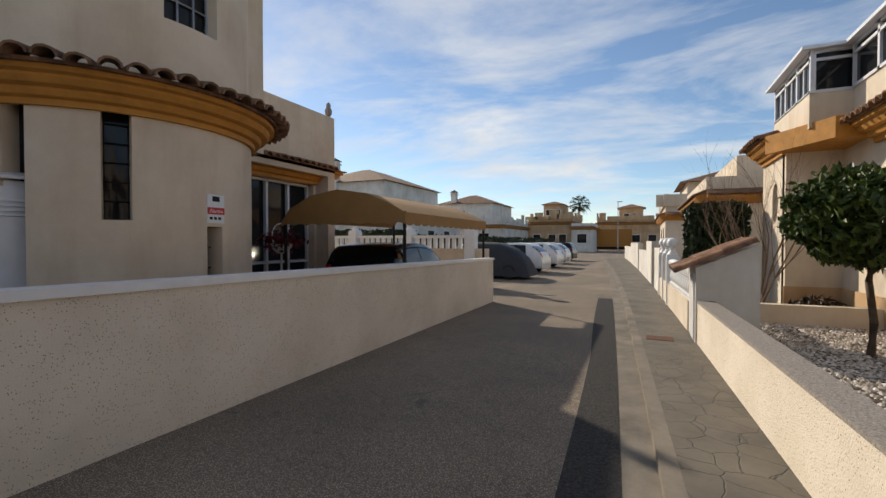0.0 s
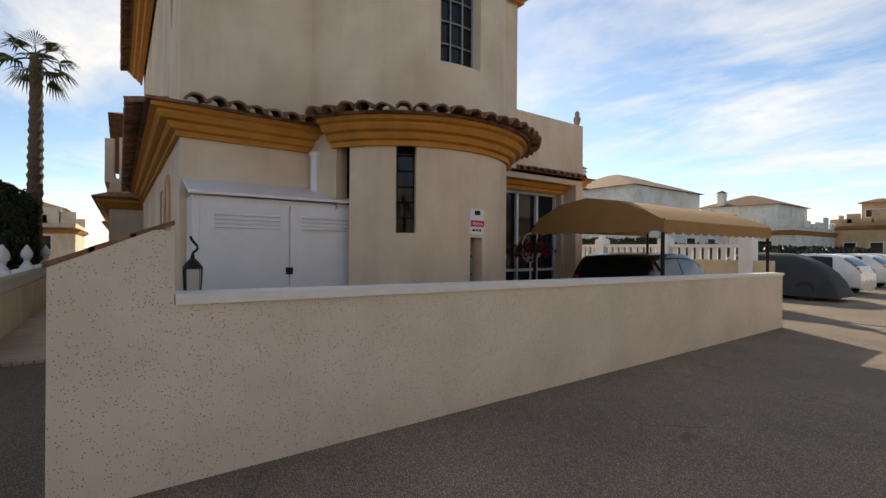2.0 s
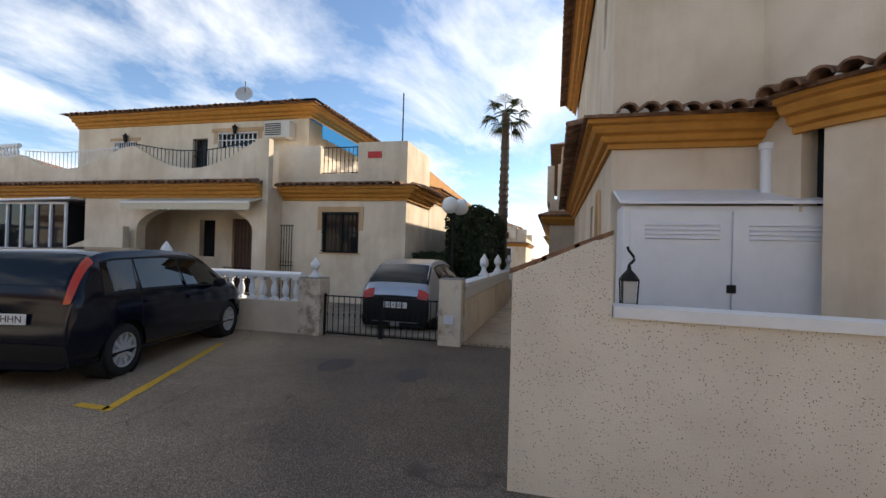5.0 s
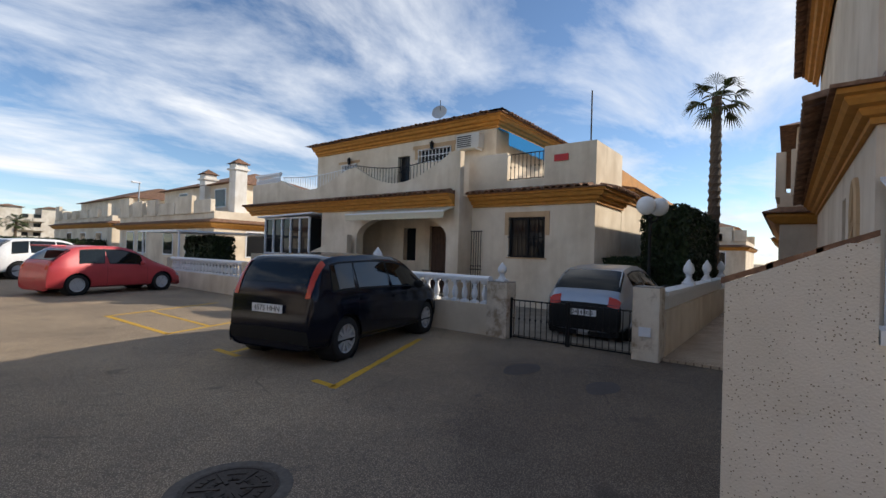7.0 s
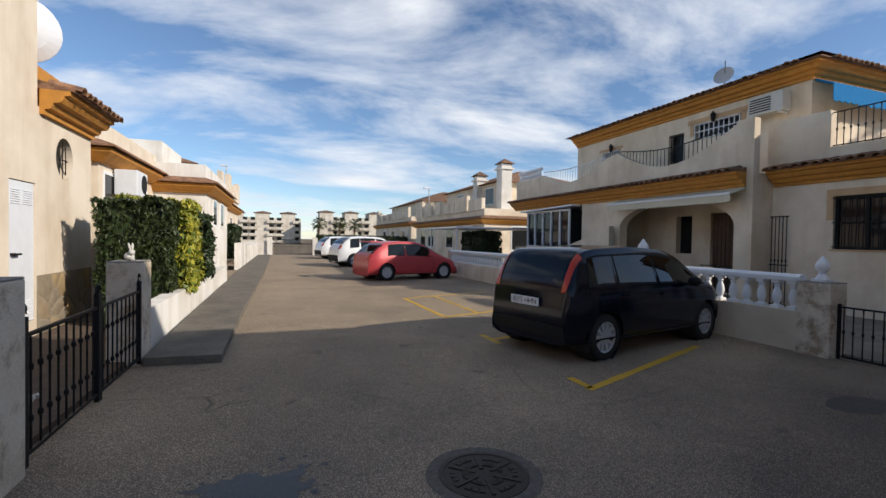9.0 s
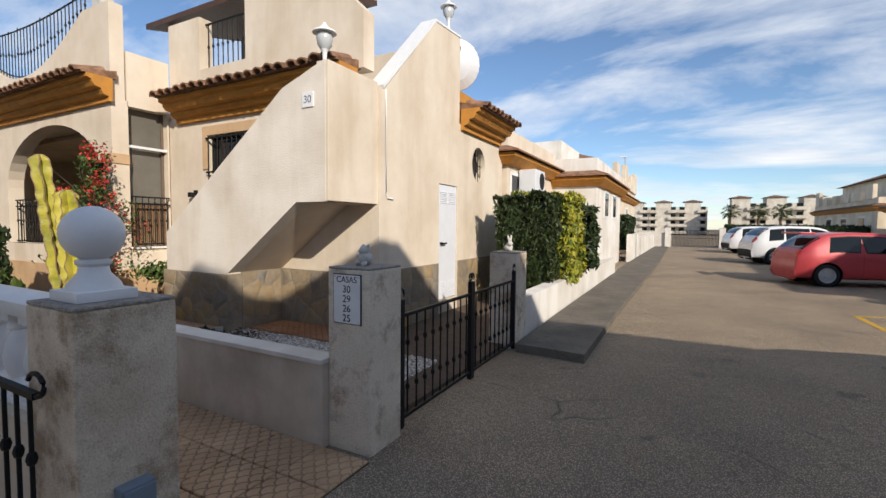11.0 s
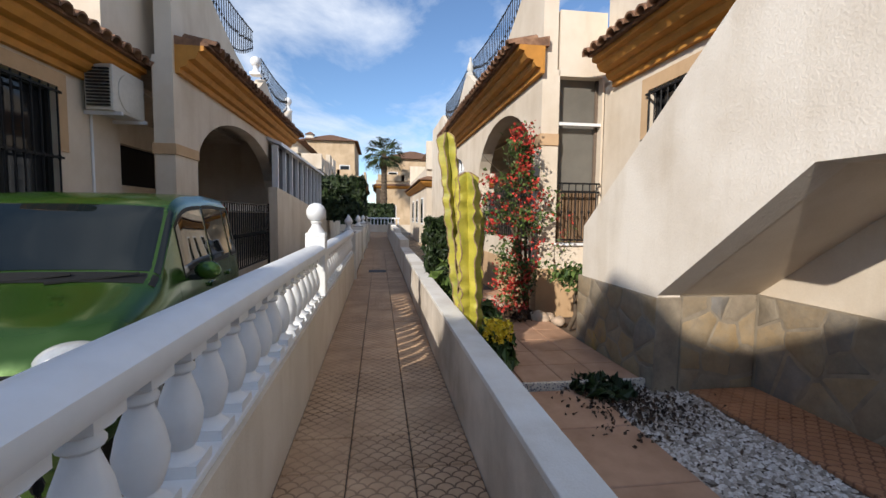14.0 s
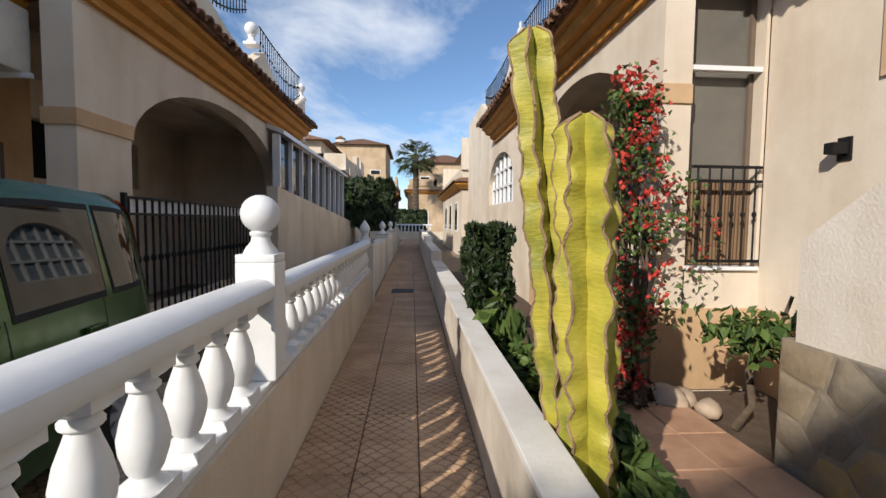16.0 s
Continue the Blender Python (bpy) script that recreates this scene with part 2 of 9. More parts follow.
# coarse grey-cream pillar render
k = Mat("pillar_render", 0.92, spec=0.2)
c = k.ramp(k.noise(1.6, 6, 0.65), [(0.32, (0.52, 0.43, 0.32)), (0.52, (0.72, 0.63, 0.51)), (0.75, (0.8, 0.72, 0.6))])
c = k.mix(0.75, c, k.ramp(k.noise(4.0, 6, 0.7), [(0.36, (0.36, 0.26, 0.17)), (0.5, (1, 1, 1))]), "MULTIPLY")
c = k.mix(0.28, c, k.ramp(k.noise(85, 3, 0.7), [(0.34, (0.35, 0.31, 0.27)), (0.5, (1, 1, 1))]), "MULTIPLY")
k.colour(c).bump(k.noise(110, 3), 0.7, 0.012)
PILLAR = k.m
k = Mat("pillar_cap_stone", 0.9, spec=0.2)
k.colour(k.ramp(k.noise(60, 4, 0.7), [(0.3, (0.16, 0.145, 0.135)), (0.7, (0.42, 0.38, 0.34))])).bump(k.noise(90, 3), 0.6, 0.012)
CAPSTONE = k.m


def scale_tile(name, lo, hi, groove):
    """Fish-scale relief pressed into fired paving tiles."""
    k = Mat(name, 0.72, spec=0.3)
    ax = k.axes()
    v = k.math("DIVIDE", ax[0], 0.052)
    row = k.math("FLOOR", v)
    fv = k.math("SUBTRACT", v, row)
    shift = k.math("MULTIPLY", k.math("MODULO", k.math("ABSOLUTE", row), 2.0), 0.5)
    u = k.math("ADD", k.math("DIVIDE", ax[1], 0.104), shift)
    fu = k.math("SUBTRACT", k.math("SUBTRACT", u, k.math("FLOOR", u)), 0.5)
    r = k.math("SQRT", k.math("ADD", k.math("MULTIPLY", fu, fu), k.math("MULTIPLY", k.math("MULTIPLY", fv, 0.5), k.math("MULTIPLY", fv, 0.5))))
    edge = k.math("ABSOLUTE", k.math("SUBTRACT", r, 0.47))
    line = k.ramp(edge, [(0.0, (0, 0, 0)), (0.03, (0.1, 0.1, 0.1)), (0.075, (1, 1, 1))])
    body = k.vary(k.ramp(k.noise(2.6, 6, 0.65), [(0.3, lo), (0.7, hi)]), 0.14)
    worn = k.ramp(k.noise(1.1, 4), [(0.36, (0.25, 0.25, 0.25)), (0.6, (0.85, 0.85, 0.85))])
    k.colour(k.mix(worn, body, k.mix(line, groove, body))).bump(line, 0.45, 0.008).bump(k.noise(60, 3), 0.2, 0.005)
    return k.m


SCALES = scale_tile("scale_pressed_tile", (0.42, 0.265, 0.155), (0.63, 0.425, 0.265), (0.13, 0.075, 0.042))
SCALES_DRIVE = scale_tile("driveway_scale_tile", (0.42, 0.32, 0.22), (0.64, 0.51, 0.37), (0.14, 0.09, 0.055))
k = Mat("terracotta_tile", 0.55, spec=0.4)
k.colour(k.vary(k.ramp(k.noise(4, 5, 0.6), [(0.3, (0.36, 0.2, 0.12)), (0.7, (0.52, 0.32, 0.21))]), 0.15)).bump(k.noise(30, 3), 0.15, 0.006)
TERRACOTTA = k.m

# mortar bed and faces of quarry stone cladding
k = Mat("stone_cladding_mortar", 0.85, spec=0.25)
c = k.ramp(k.noise(5, 6, 0.65), [(0.3, (0.19, 0.157, 0.12)), (0.7, (0.34, 0.285, 0.21))])
k.colour(c).bump(k.noise(40, 4), 0.4, 0.01)
STONE = k.m
k = Mat("quarry_stone_piece", 0.7, spec=0.35)
o = k.n.new("ShaderNodeObjectInfo").outputs["Random"]
c = k.ramp(o, [(0.0, (0.2, 0.175, 0.14)), (0.3, (0.31, 0.245, 0.165)), (0.55, (0.36, 0.26, 0.14)), (0.72, (0.2, 0.195, 0.19)), (0.86, (0.45, 0.28, 0.09)), (1.0, (0.3, 0.255, 0.195))])
c = k.mix(0.6, c, k.ramp(k.noise(7, 6, 0.68), [(0.3, (0.5, 0.48, 0.45)), (0.7, (1.15, 1.12, 1.08))]), "MULTIPLY")
smear = k.ramp(k.noise(3.4, 6, 0.7), [(0.45, (0.05, 0.05, 0.05)), (0.6, (0.7, 0.7, 0.7))])
k.colour(k.mix(smear, c, k.ramp(k.noise(9, 5, 0.65), [(0.3, (0.19, 0.155, 0.115)), (0.7, (0.33, 0.275, 0.2))]))).bump(k.noise(26, 4), 0.4, 0.012)
STONE_PIECE = k.m


def leafy(name, lo, hi, rough=0.5):
    k = Mat(name, rough, spec=0.35)
    isl = k.n.new("ShaderNodeNewGeometry").outputs["Random Per Island"]
    k.colour(k.ramp(isl, [(0.0, lo), (1.0, hi)]))
    k.b.inputs["Subsurface Weight"].default_value = 0.0
    return k.m


LEAF = leafy("citrus_leaf", (0.02, 0.045, 0.008), (0.09, 0.13, 0.02))
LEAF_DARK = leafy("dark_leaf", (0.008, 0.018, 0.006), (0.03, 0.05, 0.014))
LEAF_MID = leafy("garden_leaf", (0.03, 0.06, 0.015), (0.10, 0.15, 0.035))
LEAF_YELLOW = leafy("variegated_leaf", (0.08, 0.13, 0.02), (0.38, 0.34, 0.04))
PALM_LEAF = leafy("palm_leaf", (0.018, 0.03, 0.008), (0.06, 0.08, 0.02))
FLOWER_RED = leafy("red_bract", (0.3, 0.015, 0.014), (0.6, 0.075, 0.05))
FLOWER_YELLOW = leafy("yellow_flower", (0.55, 0.36, 0.01), (0.75, 0.56, 0.03))
DRY = leafy("dry_litter", (0.02, 0.012, 0.008), (0.1, 0.06, 0.035))
BARK = plain("bark", (0.13, 0.095, 0.065), 0.9, 0, 0.4, 18, 0.5)
TWIG = plain("twig", (0.2, 0.13, 0.09), 0.85, 0, 0.3, 12, 0.2)
k = Mat("pebbles", 0.7, spec=0.35)
isl = k.n.new("ShaderNodeNewGeometry").outputs["Random Per Island"]
k.colour(k.ramp(isl, [(0.0, (0.2, 0.165, 0.13)), (0.5, (0.46, 0.4, 0.34)), (1.0, (0.74, 0.7, 0.65))]))
PEBBLE = k.m
SOIL = plain("soil", (0.12, 0.085, 0.06), 0.95, 0, 0.4, 10, 0.5)
k = Mat("cactus_skin", 0.5, spec=0.4)
c = k.ramp(k.noise(5, 5, 0.6), [(0.3, (0.2, 0.21, 0.03)), (0.55, (0.42, 0.37, 0.05)), (0.75, (0.55, 0.47, 0.1))])
k.colour(c).bump(k.noise(22, 3, 0.5, (1, 1, 3.0)), 0.4, 0.012)
CACTUS = k.m
CACTUS_RIM = plain("cactus_rim", (0.3, 0.2, 0.11), 0.8, 0, 0.3, 20, 0.2)
CANVAS = plain("tan_canvas", (0.36, 0.2, 0.075), 0.85, 0, 0.15, 3, 0.15)
YELLOW_LINE = plain("yellow_road_paint", (0.62, 0.36, 0.03), 0.75, 0, 0.25, 20, 0.2)


# ---------- building helpers ----------
MW = {}


def thing(name, loc=(0, 0, 0), rz=0.0, label="", category="", group="", kind=""):
    ob = new(name)
    ob.empty_display_size = 0.1
    m = pose(*loc, 0, 0, rz)
    ob.matrix_basis = m
    MW[ob] = m
    return tagged(ob, label, category, group, kind)


def finish(bm, name, mat, smooth=None):
    bmesh.ops.remove_doubles(bm, verts=bm.verts, dist=0.0003)
    bmesh.ops.recalc_face_normals(bm, faces=bm.faces)
    if smooth is not None:
        lim = math.cos(radians(smooth))
        for f in bm.faces:
            f.smooth = True
        for e in bm.edges:
            if len(e.link_faces) == 2 and e.link_faces[0].normal.dot(e.link_faces[1].normal) < lim:
                e.smooth = False
    me = bpy.data.meshes.new(name)
    bm.to_mesh(me)
    bm.free()
    me.materials.append(mat)
    return me


def part(name, bm, mat, parent, label="", smooth=None, local=False):
    """One mesh under a thing or a part; its bmesh is in world metres unless local."""
    if not local:
        bmesh.ops.transform(bm, matrix=MW[parent].inverted(), verts=bm.verts)
    ob = new(name, finish(bm, name, mat, smooth))
    ob.parent = parent
    MW[ob] = MW[parent]
    if label:
        ob["label"] = label
    return ob


def put(name, me, parent, m):
    """A piece that shares a mesh, at world pose m."""
    ob = new(name, me)
    ob.parent = parent
    ob.matrix_basis = MW[parent].inverted() @ m
    MW[ob] = m
    return ob


def single(name, bm, mat, label="", category="", group="", kind="", smooth=None, base=None):
    """A thing that is one mesh, its origin at its base."""
    xs = [v.co for v in bm.verts]
    o = Vector(base) if base else Vector(((min(v.x for v in xs) + max(v.x for v in xs)) / 2, (min(v.y for v in xs) + max(v.y for v in xs)) / 2, min(v.z for v in xs)))
    bmesh.ops.translate(bm, vec=-o, verts=bm.verts)
    ob = new(name, finish(bm, name, mat, smooth))
    ob.location = o
    MW[ob] = Matrix.Translation(o)
    return tagged(ob, label, category, group, kind)


def box(bm, x0, x1, y0, y1, z0, z1, bevel=0.0, m=None):
    mat = Matrix.Translation(((x0 + x1) / 2, (y0 + y1) / 2, (z0 + z1) / 2)) @ Matrix.Diagonal((abs(x1 - x0), abs(y1 - y0), abs(z1 - z0), 1))
    vs = bmesh.ops.create_cube(bm, size=1, matrix=mat)["verts"]
    if bevel:
        es = list({e for v in vs for e in v.link_edges})
        r = bmesh.ops.bevel(bm, geom=es, offset=bevel, segments=2, affect="EDGES", profile=0.6)
        vs = list({v for f in r["faces"] for v in f.verts} | {v for v in vs if v.is_valid})
    if m is not None:
        bmesh.ops.transform(bm, matrix=m, verts=vs)
    return vs


def prism(bm, poly, lo, hi, ax="z"):
    """A polygon pushed along an axis; poly is in the other two axes, in order."""
    def at(p, d):
        return {"z": (p[0], p[1], d), "x": (d, p[0], p[1]), "y": (p[0], d, p[1])}[ax]
    a = [bm.verts.new(at(p, lo)) for p in poly]
    b = [bm.verts.new(at(p, hi)) for p in poly]
    bm.faces.new(a[::-1])
    bm.faces.new(b)
    for i in range(len(poly)):
        j = (i + 1) % len(poly)
        bm.faces.new((a[i], a[j], b[j], b[i]))
    return a + b


def tube(bm, p0, p1, r0, r1=None, seg=8, caps=True):
    p0, p1 = Vector(p0), Vector(p1)
    r1 = r0 if r1 is None else r1
    d = (p1 - p0)
    if d.length < 1e-6:
        return
    q = d.to_track_quat("Z", "Y")
    ra, rb = [], []
    for i in range(seg):
        a = 2 * math.pi * i / seg
        o = q @ Vector((math.cos(a), math.sin(a), 0))
        ra.append(bm.verts.new(p0 + o * r0))
        rb.append(bm.verts.new(p1 + o * r1))
    for i in range(seg):
        j = (i + 1) % seg
        bm.faces.new((ra[i], ra[j], rb[j], rb[i]))
    if caps:
        bm.faces.new(ra[::-1])
        bm.faces.new(rb)


def pipe(bm, pts, r, seg=7):
    """A bent rod through points."""
    pts = [Vector(p) for p in pts]
    rings = []
    for i, p in enumerate(pts):
        d = (pts[min(i + 1, len(pts) - 1)] - pts[max(i - 1, 0)]).normalized()
        q = d.to_track_quat("Z", "Y")
        rr = r[i] if isinstance(r, (list, tuple)) else r
        rings.append([bm.verts.new(p + q @ Vector((math.cos(2 * math.pi * k / seg) * rr, math.sin(2 * math.pi * k / seg) * rr, 0))) for k in range(seg)])
    for a, b in zip(rings, rings[1:]):
        for k in range(seg):
            j = (k + 1) % seg
            bm.faces.new((a[k], a[j], b[j], b[k]))
    bm.faces.new(rings[0][::-1])
    bm.faces.new(rings[-1])


def lathe(bm, prof, c=(0, 0, 0), seg=16, caps=True):
    """Turned shape from (radius, height) rows."""
    rings = []
    for i, (r, z) in enumerate(prof):
        rings.append([bm.verts.new((c[0] + r * math.cos(2 * math.pi * k / seg), c[1] + r * math.sin(2 * math.pi * k / seg), c[2] + z)) for k in range(seg)])
    for a, b in zip(rings, rings[1:]):
        for k in range(seg):
            j = (k + 1) % seg
            bm.faces.new((a[k], a[j], b[j], b[k]))
    if caps:
        bm.faces.new(rings[0][::-1])
        bm.faces.new(rings[-1])


def ball(bm, c, r, seg=16, flat=1.0):
    bmesh.ops.create_uvsphere(bm, u_segments=seg, v_segments=max(seg // 2, 4), radius=r, matrix=Matrix.Translation(c) @ Matrix.Diagonal((1, 1, flat, 1)))


def panel(bm, ax, at, u0, u1, z0, z1, th, ops=()):
    """An upright wall on plane x=at or y=at, with openings through it. th is signed, into the wall.
    ops: ('rect', ua, ub, za, zb), ('round', uc, zc, ru, rz), ('arch', ua, ub, za, zspring, ztop)."""
    def P(u, z, d):
        return bm.verts.new((at + d, u, z) if ax == "x" else (u, at + d, z))
    def quad(a, b, c, d, depth=0.0):
        bm.faces.new([P(*p, depth) for p in (a, b, c, d)])
    def both(a, b, c, d):
        quad(a, b, c, d, 0.0)
        quad(a, b, c, d, th)
    def side(a, b):
        bm.faces.new((P(*a, 0), P(*b, 0), P(*b, th), P(*a, th)))
    cells = []
    for o in ops:
        if o[0] == "rect":
            cells.append((o[1], o[2], o[3], o[4], o))
        elif o[0] == "round":
            cells.append((o[1] - o[3] * 1.2, o[1] + o[3] * 1.2, o[2] - o[4] * 1.2, o[2] + o[4] * 1.2, o))
        else:
            cells.append((o[1], o[2], o[3], o[5], o))
    us = sorted({u0, u1, *(c[0] for c in cells), *(c[1] for c in cells)})
    zs = sorted({z0, z1, *(c[2] for c in cells), *(c[3] for c in cells)})
    us, zs = [u for u in us if u0 <= u <= u1], [z for z in zs if z0 <= z <= z1]
    for ua, ub in zip(us, us[1:]):
        for za, zb in zip(zs, zs[1:]):
            mu, mz = (ua + ub) / 2, (za + zb) / 2
            if not any(c[0] < mu < c[1] and c[2] < mz < c[3] for c in cells):
                both((ua, za), (ub, za), (ub, zb), (ua, zb))
    for a, b in (((u0, z0), (u1, z0)), ((u0, z1), (u1, z1)), ((u0, z0), (u0, z1)), ((u1, z0), (u1, z1))):
        side(a, b)
    for ca, cb, cz, cw, o in cells:
        if o[0] == "rect":
            for a, b in (((ca, cz), (cb, cz)), ((ca, cw), (cb, cw)), ((ca, cz), (ca, cw)), ((cb, cz), (cb, cw))):
                side(a, b)
        elif o[0] == "round":
            n, uc, zc = 32, o[1], o[2]
            inner, outer = [], []
            for i in range(n):
                a = 2 * math.pi * i / n
                cx, cy = math.cos(a), math.sin(a)
                s = 1 / max(abs(cx), abs(cy))
                inner.append((uc + o[3] * cx, zc + o[4] * cy))
                outer.append((uc + o[3] * 1.2 * cx * s, zc + o[4] * 1.2 * cy * s))
            for i in range(n):
                j = (i + 1) % n
                both(inner[i], inner[j], outer[j], outer[i])
                side(inner[i], inner[j])
        else:
            n, ua, ub, zsp, zt = 20, o[1], o[2], o[4], o[5]
            pts = []
            for i in range(n + 1):
                a = math.pi * i / n
                pts.append(((ua + ub) / 2 - (ub - ua) / 2 * math.cos(a), zsp + (zt - 0.001 - zsp) * math.sin(a)))
            for p, q in zip(pts, pts[1:]):
                if max(p[1], q[1]) < zt:
                    both(p, q, (q[0], zt), (p[0], zt))
                side(p, q)
            side((ua, o[3]), (ua, zsp))
            side((ub, o[3]), (ub, zsp))


def offset_path(path, closed=False):
    """Points with their mitred normals to the right of the way."""
    out = []
    n = len(path)
    for i, p in enumerate(path):
        p = Vector(p)
        ds = []
        if i > 0 or closed:
            ds.append((p - Vector(path[i - 1])).normalized())
        if i < n - 1 or closed:
            ds.append((Vector(path[(i + 1) % n]) - p).normalized())
        ns = [Vector((d.y, -d.x)) for d in ds]
        m = sum(ns, Vector((0, 0)))
        m = m.normalized() if m.length > 1e-6 else ns[0]
        out.append((p, m / max(m.dot(ns[0]), 0.3)))
    return out


def sweep(bm, path, prof, z=0.0):
    """A closed profile of (out, up) rows run along a plan line; out is to the right of the way."""
    rings = []
    for p, nrm in offset_path(path):
        rings.append([bm.verts.new((p.x + nrm.x * o, p.y + nrm.y * o, z + h)) for o, h in prof])
    for a, b in zip(rings, rings[1:]):
        for k in range(len(prof)):
            j = (k + 1) % len(prof)
            bm.faces.new((a[k], a[j], b[j], b[k]))
    bm.faces.new(rings[0][::-1])
    bm.faces.new(rings[-1])


def tile_mesh(length=0.42, r=0.1):
    bm = bmesh.new()
    n = 7
    def ring(x, rr, zz):
        return [bm.verts.new((x, rr * math.cos(math.pi * i / (n - 1)), rr * 0.85 * math.sin(math.pi * i / (n - 1)) + zz)) for i in range(n)]
    a, b, c2 = ring(0, r * 0.86, 0), ring(length, r, 0), ring(length, r * 0.8, -0.004)
    d = ring(0, r * 0.7, -0.004)
    for p, q in ((a, b), (b, c2), (c2, d)):
        for i in range(n - 1):
            bm.faces.new((p[i], p[i + 1], q[i + 1], q[i]))
    return finish(bm, "roof_tile", TILE, 50)


TILE_MESH = tile_mesh()
CORNICE = [(0, 0), (0.06, 0), (0.06, 0.07), (0.13, 0.09), (0.16, 0.14), (0.16, 0.17), (0.25, 0.19), (0.29, 0.25), (0.29, 0.28), (0.36, 0.30), (0.36, 0.36), (0, 0.36)]


def eave(parent, path, z, spacing=0.21, scale=1.0, tiles=True):
    """Stepped ochre cornice with a row of barrel tiles lying on it."""
    bm = bmesh.new()
    sweep(bm, path, [(o * scale, h * scale) for o, h in CORNICE], z)
    part("cornice", bm, OCHRE, parent, "ochre-painted stepped cornice")
    zt = z + 0.36 * scale
    bm = bmesh.new()
    sweep(bm, path, [(-0.06, -0.002), (0.42 * scale, -0.002), (0.42 * scale, 0.03), (-0.06, 0.13)], zt)
    part("tile_bed", bm, TILE, parent)
    if not tiles:
        return
    pts = offset_path(path)
    for (p, n0), (q, n1) in zip(pts, pts[1:]):
        d = (q - p)
        cnt = max(1, round((d.length) / spacing))
        nr = Vector((d.y, -d.x)).normalized()
        for i in range(cnt):
            f = (i + 0.5) / cnt
            o = p.lerp(q, f)
            nn = n0.lerp(n1, f)
            nn = nn.normalized() if len(path) > 6 else nr
            ang = math.atan2(nn.y, nn.x)
            put("roof_tile", TILE_MESH, parent, pose(o.x + nn.x * 0.09, o.y + nn.y * 0.09, zt + 0.1, 0, 14, math.degrees(ang)) @ pose(0, 0, 0, random.uniform(-3, 3), random.uniform(-2, 2), random.uniform(-2, 2)))


def box_part(name, mat, parent, x0, x1, y0, y1, z0, z1, bevel=0.0, label=""):
    bm = bmesh.new()
    box(bm, x0, x1, y0, y1, z0, z1, bevel)
    return part(name, bm, mat, parent, label)


BAR = {}


def bar_mesh(h, r, knob):
    key = (round(h, 2), r, knob)
    if key not in BAR:
        bm = bmesh.new()
        tube(bm, (0, 0, 0), (0, 0, h), r, r, 6)
        if knob:
            for kz in (0.28, 0.72) if knob == 2 else (0.5,):
                ball(bm, (0, 0, h * kz), r * 2.4, 8, 1.5)
        BAR[key] = finish(bm, "bar", IRON, 40)
    return BAR[key]


def grille(parent, p0, p1, z0, z1, n, knob=1, r=0.009, rails=(0.0, 1.0), mat=IRON):
    """Upright rods between two plan points with cross rails."""
    p0, p1 = Vector(p0), Vector(p1)
    me = bar_mesh(z1 - z0, r, knob)
    for i in range(n):
        p = p0.lerp(p1, (i + 0.5) / n)
        put("bar", me, parent, pose(p.x, p.y, z0))
    for f in rails:
        bm = bmesh.new()
        z = z0 + (z1 - z0) * f
        d = (p1 - p0).normalized()
        nrm = Vector((-d.y, d.x)) * 0.012
        prism(bm, [p0 + nrm, p1 + nrm, p1 - nrm, p0 - nrm], z - 0.012, z + 0.012)
        part("rail", bm, mat, parent)


def barred_window(name, ax, at, u0, u1, z0, z1, out, label, mat=SAND, hood=True, grid=False):
    """A recessed pane with frame, a sand-coloured surround and an iron grille."""
    o = 1 if out > 0 else -1
    def bx(bm, ua, ub, d0, d1, za, zb):
        lo, hi = sorted((at + o * d0, at + o * d1))
        if ax == "x":
            box(bm, lo, hi, ua, ub, za, zb)
        else:
            box(bm, ua, ub, lo, hi, za, zb)
    base = (at, (u0 + u1) / 2, z0) if ax == "x" else ((u0 + u1) / 2, at, z0)
    w = thing(name, base, 0, label, "window", "", "structure")
    bm = bmesh.new()
    bx(bm, u0 - 0.02, u1 + 0.02, -0.14, -0.12, z0 - 0.02, z1 + 0.02)
    part("pane", bm, GLASS, w)
    bm = bmesh.new()
    for a, b, c2, d in ((u0, u1, z0, z0 + 0.05), (u0, u1, z1 - 0.05, z1), (u0, u0 + 0.05, z0, z1), (u1 - 0.05, u1, z0, z1), ((u0 + u1) / 2 - 0.03, (u0 + u1) / 2 + 0.03, z0, z1)):
        bx(bm, a, b, -0.12, -0.08, c2, d)
    part("window_frame", bm, BLACK_PLASTIC, w)
    if mat:
        bm = bmesh.new()
        t = 0.13
        for a, b, c2, d in ((u0 - t, u0, z1 - (z1 - z0) * 0.45, z1), (u1, u1 + t, z1 - (z1 - z0) * 0.45, z1), (u0 - t, u1 + t, z1, z1 + 0.15)):
            bx(bm, a, b, 0.002, 0.022, c2, d)
        part("surround", bm, mat, w, "sand-painted surround")
        bm = bmesh.new()
        bx(bm, u0 - 0.06, u1 + 0.06, -0.1, 0.03, z0 - 0.04, z0)
        part("window_sill", bm, mat, w)
    a, b = (((at + o * 0.045, u0), (at + o * 0.045, u1)) if ax == "x" else ((u0, at + o * 0.045), (u1, at + o * 0.045)))
    grille(w, a, b, z0 + 0.02, z1 - 0.02, max(5, round((u1 - u0) / 0.12)), 1, 0.009, (0.03, 0.5, 0.97))
    return w


BALUSTER = [(0.055, 0), (0.055, 0.05), (0.035, 0.07), (0.03, 0.09), (0.04, 0.11), (0.052, 0.17), (0.055, 0.22), (0.046, 0.29), (0.03, 0.36), (0.026, 0.38), (0.038, 0.395), (0.038, 0.41), (0.03, 0.425), (0.055, 0.45), (0.055, 0.5)]


